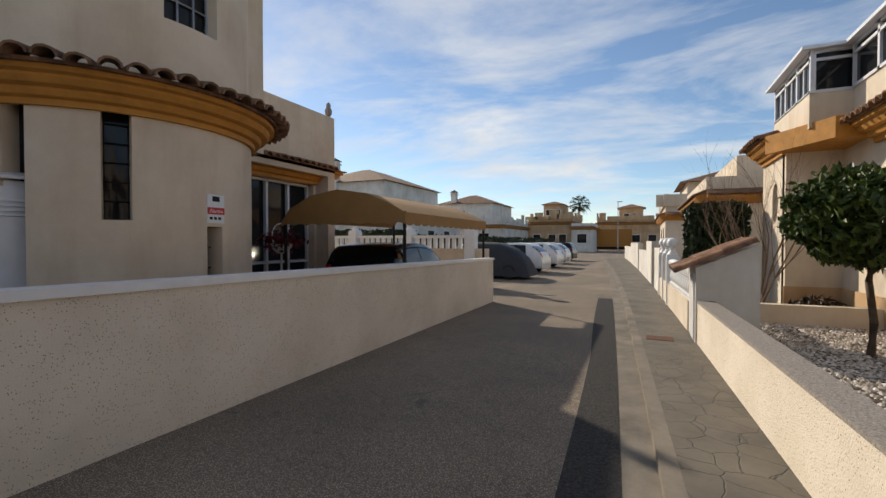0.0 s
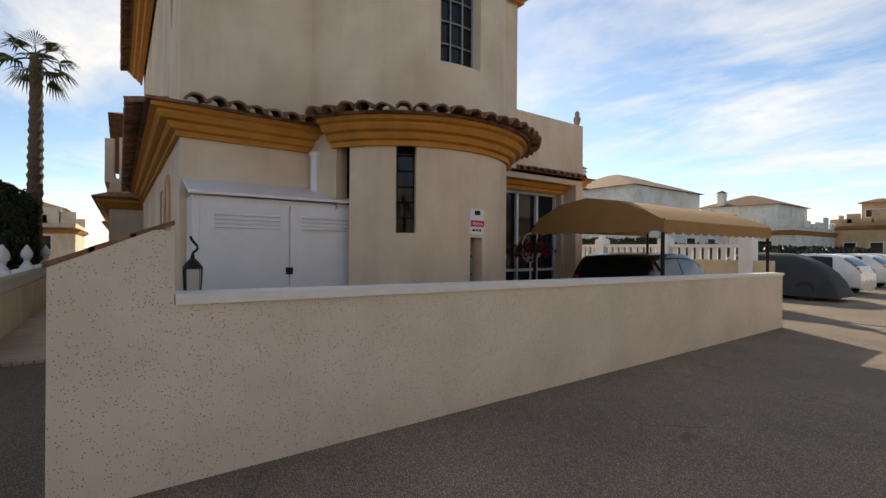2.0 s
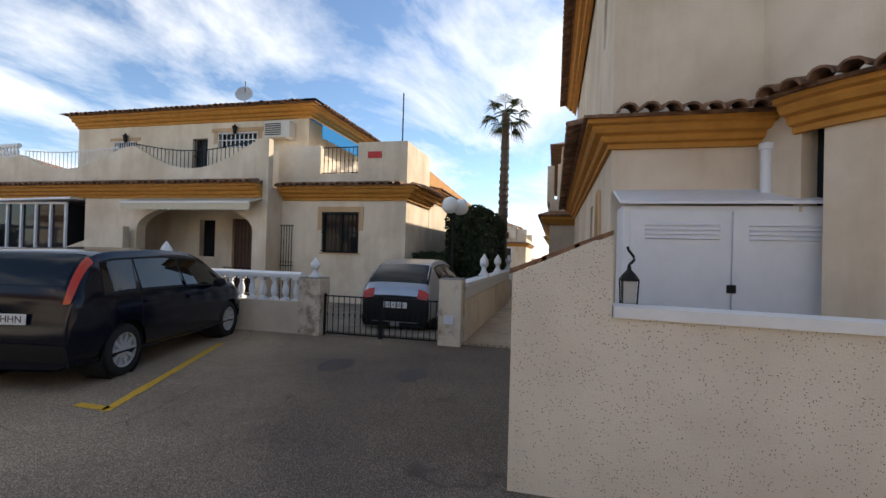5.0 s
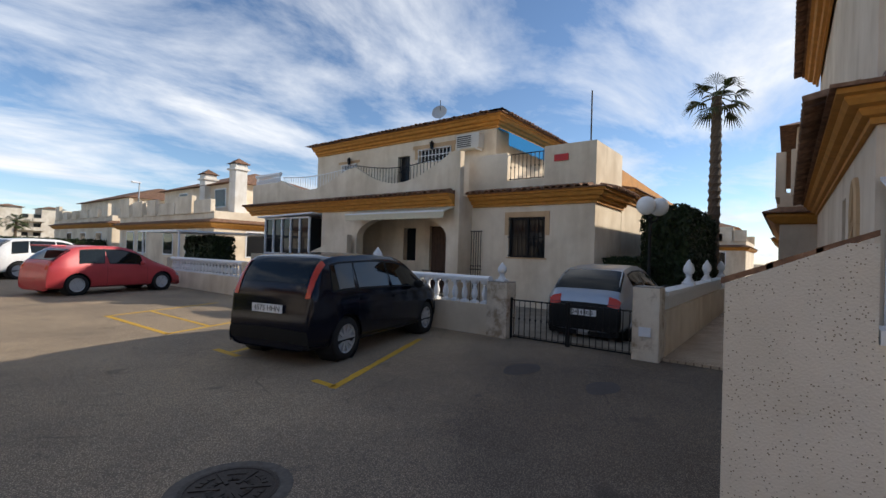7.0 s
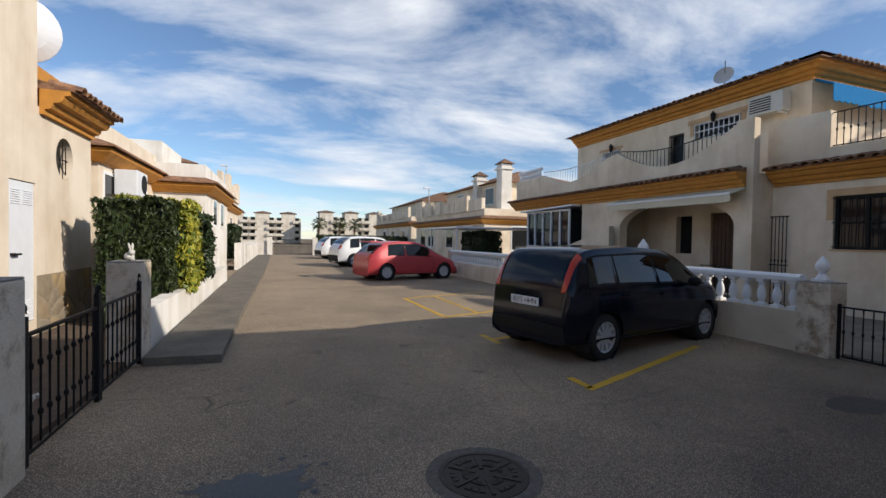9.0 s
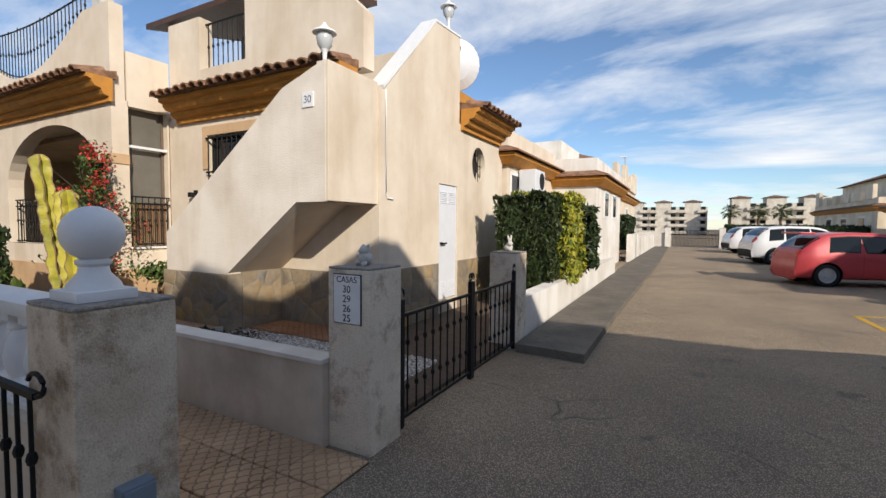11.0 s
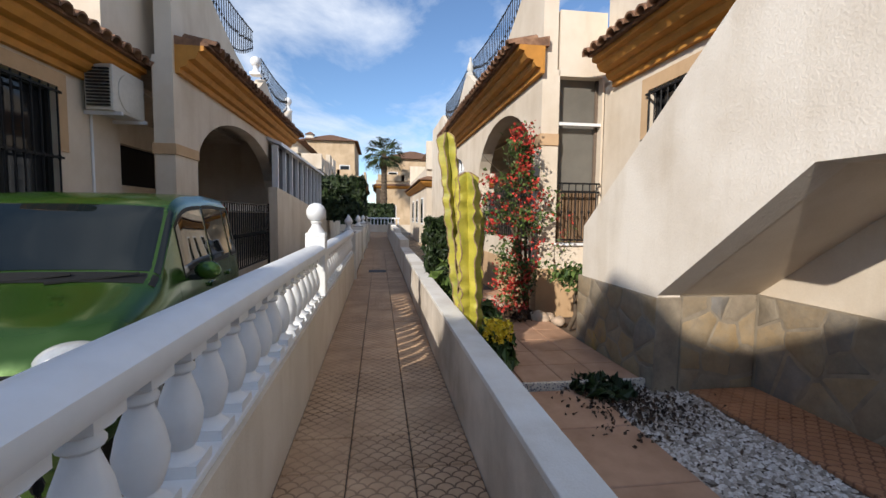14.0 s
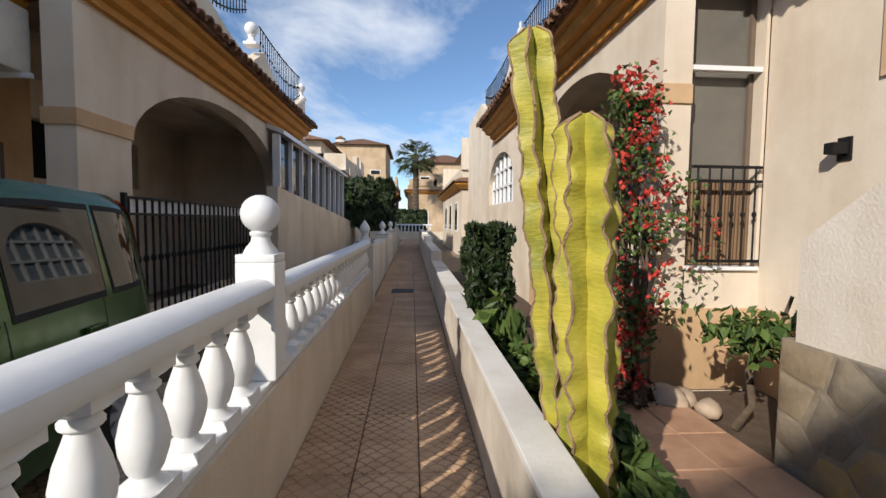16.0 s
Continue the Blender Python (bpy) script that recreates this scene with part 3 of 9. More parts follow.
def baluster_mesh(h, s=1.0):
    bm = bmesh.new()
    k = h / 0.5
    lathe(bm, [(r * s, z * k) for r, z in BALUSTER[1:-1]], seg=12)
    box(bm, -0.055 * s, 0.055 * s, -0.055 * s, 0.055 * s, 0, 0.05 * k)
    box(bm, -0.05 * s, 0.05 * s, -0.05 * s, 0.05 * s, 0.45 * k, 0.5 * k)
    return finish(bm, "baluster", WHITE, 40)


def balustrade(label, p0, p1, z0, z1, spacing, group="", s=1.0, ahead=0.0):
    p0, p1 = Vector(p0), Vector(p1)
    mid = (p0 + p1) / 2
    t = thing("balustrade", (mid.x, mid.y, z0), 0, label, "balustrade", group)
    d = (p1 - p0).normalized()
    nrm = Vector((-d.y, d.x))
    me = baluster_mesh(z1 - 0.11 - z0, s * 1.15)
    n = round((p1 - p0).length / spacing)
    for i in range(n):
        p = p0.lerp(p1, (i + 0.5) / n)
        put("baluster", me, t, pose(p.x, p.y, z0, 0, 0, math.degrees(math.atan2(d.y, d.x)) + random.uniform(-2, 2)))
    bm = bmesh.new()
    a = 0.075 * s
    sweep(bm, [p0, p1 + d * ahead], [(-a, 0), (-a * 1.15, 0.03), (-a * 1.1, 0.07), (-a * 0.7, 0.1), (0, 0.11), (a * 0.7, 0.1), (a * 1.1, 0.07), (a * 1.15, 0.03), (a, 0)], z1 - 0.11)
    part("handrail", bm, WHITE, t, "", 35)
    return t


def finial(loc, r, name="ball_finial", pointed=False, s=1.0):
    t = thing(name, loc, 0, "white-painted ball finial on a moulded foot" if not pointed else "white-painted pointed urn finial on a pillar", "finial")
    bm = bmesh.new()
    w = r * 0.98
    box(bm, -w, w, -w, w, 0, 0.05, 0.006)
    lathe(bm, [(w * 0.9, 0.05), (w * 0.84, 0.075), (r * 0.5, 0.13), (r * 0.46, 0.16), (r * 0.56, 0.175), (r * 0.56, 0.19), (r * 0.4, 0.2)], seg=24)
    part("foot", bm, WHITE, t, "", 40, True)
    bm = bmesh.new()
    if pointed:
        lathe(bm, [(r * 0.4, 0.19), (r * 0.85, 0.24), (r * 0.95, 0.3), (r * 0.8, 0.37), (r * 0.4, 0.44), (0.01, 0.5)], seg=16)
        part("urn", bm, WHITE, t, "", 60, True)
    else:
        ball(bm, (0, 0, 0.19 + r * 0.97), r, 28)
        part("ball", bm, WHITE, t, "", 80, True)
    t.scale = (s, s, s)
    return t


def text_mesh(s, size, mat, parent, m, name="lettering", extrude=0.001, align="CENTER"):
    cu = bpy.data.curves.new(name, "FONT")
    cu.body, cu.size, cu.extrude, cu.align_x, cu.align_y = s, size, extrude, align, "CENTER"
    tmp = bpy.data.objects.new("tmp", cu)
    me = bpy.data.meshes.new_from_object(tmp)
    bpy.data.objects.remove(tmp)
    bpy.data.curves.remove(cu)
    me.materials.clear()
    me.materials.append(mat)
    ob = new(name, me)
    ob.parent = parent
    ob.matrix_basis = MW[parent].inverted() @ m
    return ob


def leaves(bm, pts, size, rnd, stretch=2.0, droop=0.0):
    """A small folded leaf at each point, turned at will."""
    for p in pts:
        q = Euler((rnd.uniform(-1.2, 1.2), rnd.uniform(-1.2, 1.2) + droop, rnd.uniform(0, 6.28))).to_matrix()
        s = size * rnd.uniform(0.6, 1.25)
        l, w = s * stretch * 0.5, s * 0.5
        vs = [bm.verts.new(Vector(p) + q @ Vector(v)) for v in ((-l, 0, 0), (0, -w, w * 0.35), (l, 0, -w * 0.3), (0, w, w * 0.35))]
        bm.faces.new((vs[0], vs[1], vs[2]))
        bm.faces.new((vs[0], vs[2], vs[3]))


def raw(name, bm, mat):
    me = bpy.data.meshes.new(name)
    bm.to_mesh(me)
    bm.free()
    me.materials.append(mat)
    return me


def raw_part(name, bm, mat, parent, label=""):
    bmesh.ops.transform(bm, matrix=MW[parent].inverted(), verts=bm.verts)
    ob = new(name, raw(name, bm, mat))
    ob.parent = parent
    MW[ob] = MW[parent]
    if label:
        ob["label"] = label
    return ob


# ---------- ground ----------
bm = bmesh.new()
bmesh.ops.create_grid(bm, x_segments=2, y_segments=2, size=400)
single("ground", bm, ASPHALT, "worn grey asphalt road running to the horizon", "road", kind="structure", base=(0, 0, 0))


def slab(name, poly, z0, z1, mat, label, category="pavement"):
    bm = bmesh.new()
    prism(bm, poly, z0, z1)
    return single(name, bm, mat, label, category, kind="structure")


def kerb_x(y):
    return 0.27 - 0.05 * y - 0.0008 * y * y


def wall_x(y):
    return 0.98 - 0.036 * y - 0.0005 * y * y


ys = [1.7, 3, 5, 7, 9, 11, 13.5, 18, 25, 40]
slab("pavement", [(kerb_x(y) + 0.12, y) for y in ys] + [(wall_x(y) + 0.1, y) for y in ys[::-1]], -0.1, 0.075, PAVING, "grey-brown printed concrete pavement with slate seams")
slab("kerb", [(kerb_x(y), y) for y in ys] + [(kerb_x(y) + 0.12, y) for y in ys[::-1]], -0.1, 0.072, CONCRETE, "worn concrete kerb", "kerb")
slab("gutter", [(kerb_x(y) - 0.22, y) for y in ys] + [(kerb_x(y), y) for y in ys[::-1]], -0.1, 0.005, CONCRETE, "pale concrete gutter strip along the kerb", "gutter")
ys2 = [0.5, 2, 4, 6, 8, 10, 12.4]
slab("trench_patch", [(kerb_x(y) - 0.57 + 0.03 * math.sin(y * 2.3), y) for y in ys2] + [(kerb_x(y) - 0.225, y) for y in ys2[::-1]], -0.1, 0.004, ASPHALT_DARK, "black tarmac strip over an old trench", "road patch")
slab("pavement_south", [(-0.04, -6.14), (0.78, -6.2), (0.85, -12), (0.95, -20), (0.9, -38), (0.0, -38), (-0.1, -20), (-0.02, -10)], -0.1, 0.10, PAVING, "grey concrete pavement before the house fronts")

# ---------- alley and yards ----------
AL0, AL1 = -3.29, -2.16
slab("alley_bed", [(0.75, AL0), (40, AL0 - 0.06), (40, AL1 + 0.1), (0.75, AL1)], -0.1, -0.004 + 0.012, SOIL, "dark joint bed of the alley", "alley")
slab("drive_bed", [(0.95, -1.93), (9, -1.93), (9, 0.65), (4.9, 0.65), (4.9, 1.4), (0.95, 1.4)], -0.1, 0.01, SOIL, "joint bed of the driveway", "driveway")
slab("yard_bed", [(0.95, -3.43), (7.05, -3.43), (16, -3.43), (16, -5.2), (7.0, -5.2), (7.0, -5.86), (2.56, -5.86), (2.56, -10), (0.95, -10)], -0.1, 0.06, SOIL, "bare soil of the front garden", "garden")
slab("yard_west", [(-7.9, -20), (-7.9, -1.6), (-26, -1.6), (-26, -20)], -0.1, 0.05, CONCRETE, "pale concrete yard behind the gate", "yard")
slab("alley_west", [(-7.8, -1.58), (-7.8, -0.5), (-60, -0.5), (-60, -1.58)], -0.1, 0.04, SCALES_DRIVE, "tiled passage between the houses", "alley")

# ---------- wall round the rounded house ----------
w = thing("yard_wall", (-3.46, 5, 0), 0, "cream stone-dash yard wall with white coping", "wall", kind="structure")
bm = bmesh.new()
prism(bm, [(-0.38, -0.05), (10.62, -0.05), (10.62, 1.03), (0.23, 1.145), (0.23, 1.615), (0.12, 1.615), (-0.38, 1.39)], -3.56, -3.36, "x")
part("wall_body", bm, DASH, w)
bm = bmesh.new()
prism(bm, [(0.235, 1.147), (10.64, 1.032), (10.64, 1.085), (0.235, 1.215)], -3.585, -3.335, "x")
part("coping", bm, WHITE, w, "white-painted coping")
bm = bmesh.new()
for i in range(3):
    a, b = -0.40 + i * 0.2, -0.40 + (i + 1) * 0.2 + 0.03
    prism(bm, [(a, 1.395 + (a + 0.38) * 0.42), (b, 1.395 + (b + 0.38) * 0.42), (b, 1.425 + (b + 0.38) * 0.42), (a, 1.43 + (a + 0.38) * 0.42)], -3.62, -3.37, "x")
part("tile_coping", bm, TILE, w, "brown clay tile coping")
bm = bmesh.new()
prism(bm, [(-3.56, -0.05), (-7.9, -0.05), (-7.9, 1.0), (-3.56, 1.3)], -0.38, -0.18, "y")
part("side_wall", bm, WHITE_WALL, w)
bm = bmesh.new()
box(bm, -10, -3.57, 10.4, 10.6, -0.05, 1.0)
part("end_wall", bm, CREAM_A, w)

# ---------- the rounded house ----------
A = thing("corner_house", (-7.5, 4, 0), 0, "two-storey peach house with a rounded stair tower and tiled eaves", "house", kind="structure")
CX, CY, CR = -6.15, 3.55, 1.6
tow = [(CX + CR * math.cos(a), CY + CR * math.sin(a)) for a in [radians(d) for d in range(-82, 75, 6)]]


def tower(bm, r, z0, z1, gaps):
    """Curved wall with slots: gaps are (angle from, angle to, z from, z to) in degrees."""
    angs = sorted({*range(-84, 79, 6), *(g[0] for g in gaps), *(g[1] for g in gaps)})
    zs = sorted({z0, z1, *(max(z0, min(z1, g[2])) for g in gaps), *(max(z0, min(z1, g[3])) for g in gaps)})
    def P(a, z, rr):
        return bm.verts.new((CX + rr * math.cos(radians(a)), CY + rr * math.sin(radians(a)), z))
    ri = r - 0.22
    def solid(a, z):
        return not any(g[0] < a < g[1] and g[2] < z < g[3] for g in gaps)
    for a, b in zip(angs, angs[1:]):
        for c, d in zip(zs, zs[1:]):
            if solid((a + b) / 2, (c + d) / 2):
                for rr in (r, ri):
                    bm.faces.new((P(a, c, rr), P(b, c, rr), P(b, d, rr), P(a, d, rr)))
    for a, b, c, d in gaps:
        for s in (a, b):
            bm.faces.new((P(s, c, r), P(s, d, r), P(s, d, ri), P(s, c, ri)))
        for z in (c, d):
            steps = [x for x in angs if a <= x <= b]
            for p, q in zip(steps, steps[1:]):
                bm.faces.new((P(p, z, r), P(q, z, r), P(q, z, ri), P(p, z, ri)))


bm = bmesh.new()
tower(bm, CR, 0, 2.95, [(-34, -25, 1.70, 2.87), (2, 10, 0.2, 1.66), (-62, -55, 0.3, 2.85)])
part("tower_wall", bm, CREAM_A, A, "", 30)
bm = bmesh.new()
tower(bm, CR - 0.03, 2.95, 6.5, [(-14, 9, 3.85, 5.3)])
part("tower_upper_wall", bm, CREAM_A, A, "", 30)
bm = bmesh.new()
tower(bm, CR - 0.2, 0.1, 5.5, [])
part("tower_glass", bm, GLASS, A, "dark window glass", 30)
# glazing bars
bm = bmesh.new()
for a0, a1, z0, z1, n in ((-34, -25, 1.70, 2.87, 6), (2, 10, 0.2, 1.66, 6)):
    for i in range(n + 1):
        z = z0 + (z1 - z0) * i / n
        p = [(CX + (CR - 0.17) * math.cos(radians(t)), CY + (CR - 0.17) * math.sin(radians(t)), z) for t in (a0, a1)]
        tube(bm, p[0], p[1], 0.008, seg=6)
part("glazing_bar", bm, IRON, A)
bm = bmesh.new()
for i in range(6):
    z = 3.85 + 1.45 * i / 5
    pts = [(CX + (CR - 0.17) * math.cos(radians(t)), CY + (CR - 0.17) * math.sin(radians(t)), z) for t in (-14, -6.3, 1.3, 9)]
    for p, q in zip(pts, pts[1:]):
        tube(bm, p, q, 0.011, seg=6)
for t in (-13.5, -6.3, 1.3, 8.5):
    p = (CX + (CR - 0.17) * math.cos(radians(t)), CY + (CR - 0.17) * math.sin(radians(t)))
    tube(bm, (*p, 3.85), (*p, 5.3), 0.012, seg=6)
part("upper_glazing_bar", bm, plain("grey_metal", (0.3, 0.31, 0.33), 0.4, 0.6), A, "grey metal glazing bars")
# flat front, side and core
bm = bmesh.new()
panel(bm, "x", -5.9, 0.74, 2.4, 0, 6.6, -0.25)
panel(bm, "y", 0.49, -15.5, -5.9, 0, 2.95, 0.25, [("round", -7.2, 1.95, 0.22, 0.42), ("rect", -8.9, -8.4, 1.4, 2.4)])
panel(bm, "y", 0.49, -15.5, -5.9, 2.95, 6.6, 0.25, [("round", -7.0, 4.9, 0.2, 0.5)])
panel(bm, "x", -7.3, 4.9, 8.8, 0, 2.95, -0.25, [("rect", 6.75, 8.7, 0.3, 2.85)])
panel(bm, "x", -6.94, 4.9, 8.8, 3.05, 4.5, -0.2)
panel(bm, "y", 9.05, -15, -6.94, 0, 4.5, -0.25)
panel(bm, "x", -6.0, 4.6, 5.87, 4.5, 6.4, -0.25)
panel(bm, "y", 5.87, -11, -6.25, 4.5, 6.4, -0.25)
panel(bm, "y", 5.87, -6.9, -6.0, 3.0, 4.5, -0.25)
panel(bm, "x", -6.0, 4.6, 5.62, 3.0, 4.5, -0.25)
part("wall", bm, CREAM_A, A)
box_part("core", CREAM_A, A, -15.2, -7.6, 0.8, 8.7, 0.0, 3.0)
box_part("upper_core", CREAM_A, A, -15.2, -7.4, 0.8, 5.6, 3.0, 6.2)
bm = bmesh.new()
box(bm, -9.1, -7.0, 0.72, 0.74, 1.2, 5.6)
box(bm, -7.62, -7.56, 6.7, 8.75, 0.3, 2.9)
part("window_glass", bm, GLASS, A, "dark window glass")
bm = bmesh.new()
for y in (6.75, 7.35, 8.0, 8.66):
    box(bm, -7.54, -7.46, y, y + 0.06, 0.3, 2.85)
for z in (0.3, 1.0, 2.8):
    box(bm, -7.54, -7.46, 6.75, 8.7, z, z + 0.06)
part("patio_frame", bm, WHITE_METAL, A, "white metal patio door frame")
bm = bmesh.new()
for c in ((-7.2, 1.95, 0.22, 0.42),):
    pts = [(c[0] + c[2] * 1.2 * math.cos(t / 12 * math.pi), 0.475, c[1] + c[3] * 1.2 * math.sin(t / 12 * math.pi)) for t in range(25)]
    pipe(bm, pts, 0.035, 6)
part("oval_surround", bm, SAND, A)
eave(A, [(-5.9, 2.12), (-5.9, 0.49), (-15.5, 0.49)][::-1], 2.75, 0.21, 0.8)
eave(A, tow[3:], 2.75, 0.19, 0.84)
eave(A, [(-7.3, 5.0), (-7.3, 9.05), (-12, 9.05)], 2.86)
eave(A, [(-15.5, 0.45), (-5.86, 0.45), (-5.86, 2.2)], 6.1, 0.21, 0.8)
eave(A, [(CX + 1.55 * math.cos(radians(d)), CY + 1.55 * math.sin(radians(d))) for d in range(-65, 75, 10)], 6.1)
eave(A, [(-5.97, 4.9), (-5.97, 5.89), (-11, 5.89)], 6.0)
bm = bmesh.new()
poly = [(-15.7, 0.0), (-5.4, 0.0), (-4.5, 3.0), (-4.6, 4.3), (-5.6, 6.25), (-15.7, 6.25)]
a = [bm.verts.new((*p, 6.5)) for p in poly]
t2 = [bm.verts.new((*p, 7.8)) for p in [(-13.0, 2.9), (-7.5, 2.9), (-7.0, 3.3), (-7.0, 3.8), (-7.5, 4.1), (-13.0, 4.1)]]
for i in range(6):
    bm.faces.new((a[i], a[(i + 1) % 6], t2[(i + 1) % 6], t2[i]))
bm.faces.new(t2)
part("hip_roof", bm, TILE, A, "brown tiled hip roof")
# unseen cone, added so its shadow reaches the stair base of house thirty
bm = bmesh.new()
lathe(bm, [(1.5, 6.48), (1.52, 6.52), (0.75, 7.34), (0.02, 8.15)], (-5.9, 3.75, 0), 24)
part("tower_roof", bm, TILE, A, "unseen tiled cone on the tower, added to cast shade")
bm = bmesh.new()
lathe(bm, [(0.03, 0), (0.07, 0.06), (0.09, 0.16), (0.05, 0.24), (0.06, 0.3), (0.02, 0.36)], (-7.0, 8.9, 4.5), 10)
part("owl_ornament", bm, CAPSTONE, A, "small stone owl on the parapet", 60)

# gas cabinet with two louvred doors
g = thing("utility_cabinet", (-5.6, 1.55, 0), 0, "white metal utility cabinet with two louvred doors", "cabinet")
bm = bmesh.new()
box(bm, -5.88, -5.41, 0.56, 2.5, 0.0, 2.06, 0.008)
part("body", bm, WHITE_METAL, g)
bm = bmesh.new()
prism(bm, [(-5.9, 2.29), (-5.33, 2.10), (-5.33, 2.07), (-5.9, 2.26)], 0.52, 2.53, "y")
part("roof_sheet", bm, WHITE_METAL, g)
for y0, y1 in ((0.63, 1.55), (1.57, 2.45)):
    bm = bmesh.new()
    box(bm, -5.412, -5.385, y0, y1, 0.15, 2.0, 0.004)
    d = part("door", bm, WHITE_METAL, g)
    for i in range(4):
        bm = bmesh.new()
        prism(bm, [(-5.384, 1.88 - i * 0.045), (-5.365, 1.86 - i * 0.045), (-5.384, 1.855 - i * 0.045)], y0 + 0.14, y1 - 0.1, "y")
        part("louvre", bm, WHITE_METAL, d)
box_part("latch", IRON, g, -5.39, -5.37, 1.52, 1.6, 1.2, 1.28)
box_part("padlock", IRON, g, -5.39, -5.36, 2.36, 2.42, 1.05, 1.2)
bm = bmesh.new()
lathe(bm, [(0.055, 0), (0.055, 0.5), (0.075, 0.5), (0.075, 0.56), (0.02, 0.58)], (-5.75, 1.99, 2.18), 14)
single("flue_pipe", bm, WHITE_METAL, "short white metal flue pipe with a cowl", "pipe", smooth=40)

# alarm sign on the tower
sg = thing("alarm_sign", (-4.56, 3.72, 1.7), 4, "white alarm warning sign with red band", "sign")
SIGN_RED = plain("sign_red", (0.55, 0.03, 0.03), 0.5)
bm = bmesh.new()
box(bm, 0.0, 0.012, -0.12, 0.12, 0, 0.33)
part("board", bm, WHITE, sg, "", None, True)
bm = bmesh.new()
box(bm, 0.012, 0.015, -0.12, 0.12, 0.1, 0.18)
part("red_band", bm, SIGN_RED, sg, "", None, True)
bm = bmesh.new()
box(bm, 0.012, 0.015, -0.05, 0.05, 0.25, 0.31)
part("printed_mark", bm, IRON, sg, "", None, True)
for i in range(3):
    bm = bmesh.new()
    box(bm, 0.012, 0.015, -0.09 + i * 0.06, -0.05 + i * 0.06, 0.04, 0.07)
    part("printed_mark", bm, IRON, sg, "", None, True)
text_mesh("Alarma", 0.065, WHITE, sg, MW[sg] @ pose(0.016, 0, 0.14, 90, 0, 90))

# wall lantern stand on the yard wall
la = thing("wall_lantern", (-3.62, 0.36, 1.2), 0, "black iron lantern with a scrolled arm on the wall", "lantern")
bm = bmesh.new()
for sx in (-0.06, 0.06):
    for sy in (-0.06, 0.06):
        tube(bm, (sx, sy, 0), (sx * 1.15, sy * 1.15, 0.22), 0.007, seg=6)
box(bm, -0.075, 0.075, -0.075, 0.075, 0.215, 0.23)
box(bm, -0.07, 0.07, -0.07, 0.07, 0.0, 0.015)
lathe(bm, [(0.085, 0.23), (0.05, 0.28), (0.02, 0.31), (0.012, 0.36)], seg=12)
part("cage", bm, IRON, la, "", None, True)
bm = bmesh.new()
pipe(bm, [(0, 0.05 * math.sin(t / 3) * (1 - t / 20), 0.36 + 0.012 * t) for t in range(14)], 0.012)
part("scroll", bm, IRON, la, "", 40, True)
bm = bmesh.new()
box(bm, -0.05, 0.05, -0.05, 0.05, 0.02, 0.21)
part("pane", bm, plain("frosted_pane", (0.42, 0.43, 0.42), 0.2, 0, 0.1, 10, 0, 0.5), la, "", None, True)
la.scale = (0.75, 0.75, 0.75)

# carport canopy
cp = thing("carport_canopy", (-5, 8.7, 0), 0, "tan canvas carport canopy with a scalloped hem on posts", "canopy")
bm = bmesh.new()
prof = [(-6.3, 1.86), (-6.1, 2.1), (-5.6, 2.33), (-5.0, 2.42), (-4.4, 2.33), (-3.9, 2.13), (-3.62, 1.98)]
rows = []
for y in (6.6, 8.0, 9.4, 10.8):
    rows.append([bm.verts.new((x, y, z)) for x, z in prof])
for r0, r1 in zip(rows, rows[1:]):
    for i in range(len(prof) - 1):
        bm.faces.new((r0[i], r0[i + 1], r1[i + 1], r1[i]))
part("canvas_roof", bm, CANVAS, cp, "", 60)
bm = bmesh.new()
for i in range(14):
    y0, y1 = 6.6 + 4.2 * i / 14, 6.6 + 4.2 * (i + 1) / 14
    ym = (y0 + y1) / 2
    prism(bm, [(y0, 1.98), (y1, 1.98), (y1, 1.80), (ym + 0.07, 1.765), (ym, 1.76), (ym - 0.07, 1.765), (y0, 1.80)], -3.625, -3.615, "x")
part("side_hem", bm, CANVAS, cp)
bm = bmesh.new()
pts = [(x, z) for x, z in prof]
low = []
for i in range(28):
    x = -3.62 - 2.68 * i / 27
    low.append((x, 1.78 + (0.03 if i % 3 else 0.0)))
prism(bm, pts + low, 6.59, 6.60, "y")
part("front_hem", bm, CANVAS, cp)
for x, y in ((-3.66, 6.65), (-3.66, 10.75), (-6.25, 6.65), (-6.25, 10.75)):
    bm = bmesh.new()
    tube(bm, (x, y, 0), (x, y, 2.0), 0.03, seg=10)
    part("post", bm, IRON, cp, "", 40)

# ---------- pillars and gates beside the alley ----------


def pillar(x0, x1, y0, y1, h, label, mat=None, cap=True):
    t = thing("gate_pillar", ((x0 + x1) / 2, (y0 + y1) / 2, 0), 0, label, "pillar", kind="structure")
    bm = bmesh.new()
    box(bm, x0, x1, y0, y1, -0.05, h - 0.016, 0.012)
    part("shaft", bm, mat or PILLAR, t)
    bm = bmesh.new()
    box(bm, x0 + 0.002, x1 - 0.002, y0 + 0.002, y1 - 0.002, h - 0.017, h, 0.008)
    part("cap", bm, CAPSTONE, t, "thin rough grey mortar cap")
    return t


pillar(0.86, 1.22, -2.15, -1.79, 1.225, "stained grey-cream rendered pillar at the alley mouth")
pillar(0.785, 1.14, -3.71, -3.35, 1.24, "grey-cream rendered pillar with a house-number plate")
pillar(0.80, 1.15, -6.65, -6.25, 1.2, "grey-cream rendered pillar beside the hedge")
pillar(-7.95, -7.6, -4.52, -4.1, 1.02, "cream rendered pillar at the driveway gate")
pillar(-7.95, -7.6, -1.95, -1.57, 1.1, "cream rendered pillar with a small meter box")
finial((1.05, -1.945, 1.225), 0.135, s=0.79)
finial((-7.78, -4.31, 1.02), 0.13, "urn_finial", True, 0.7)
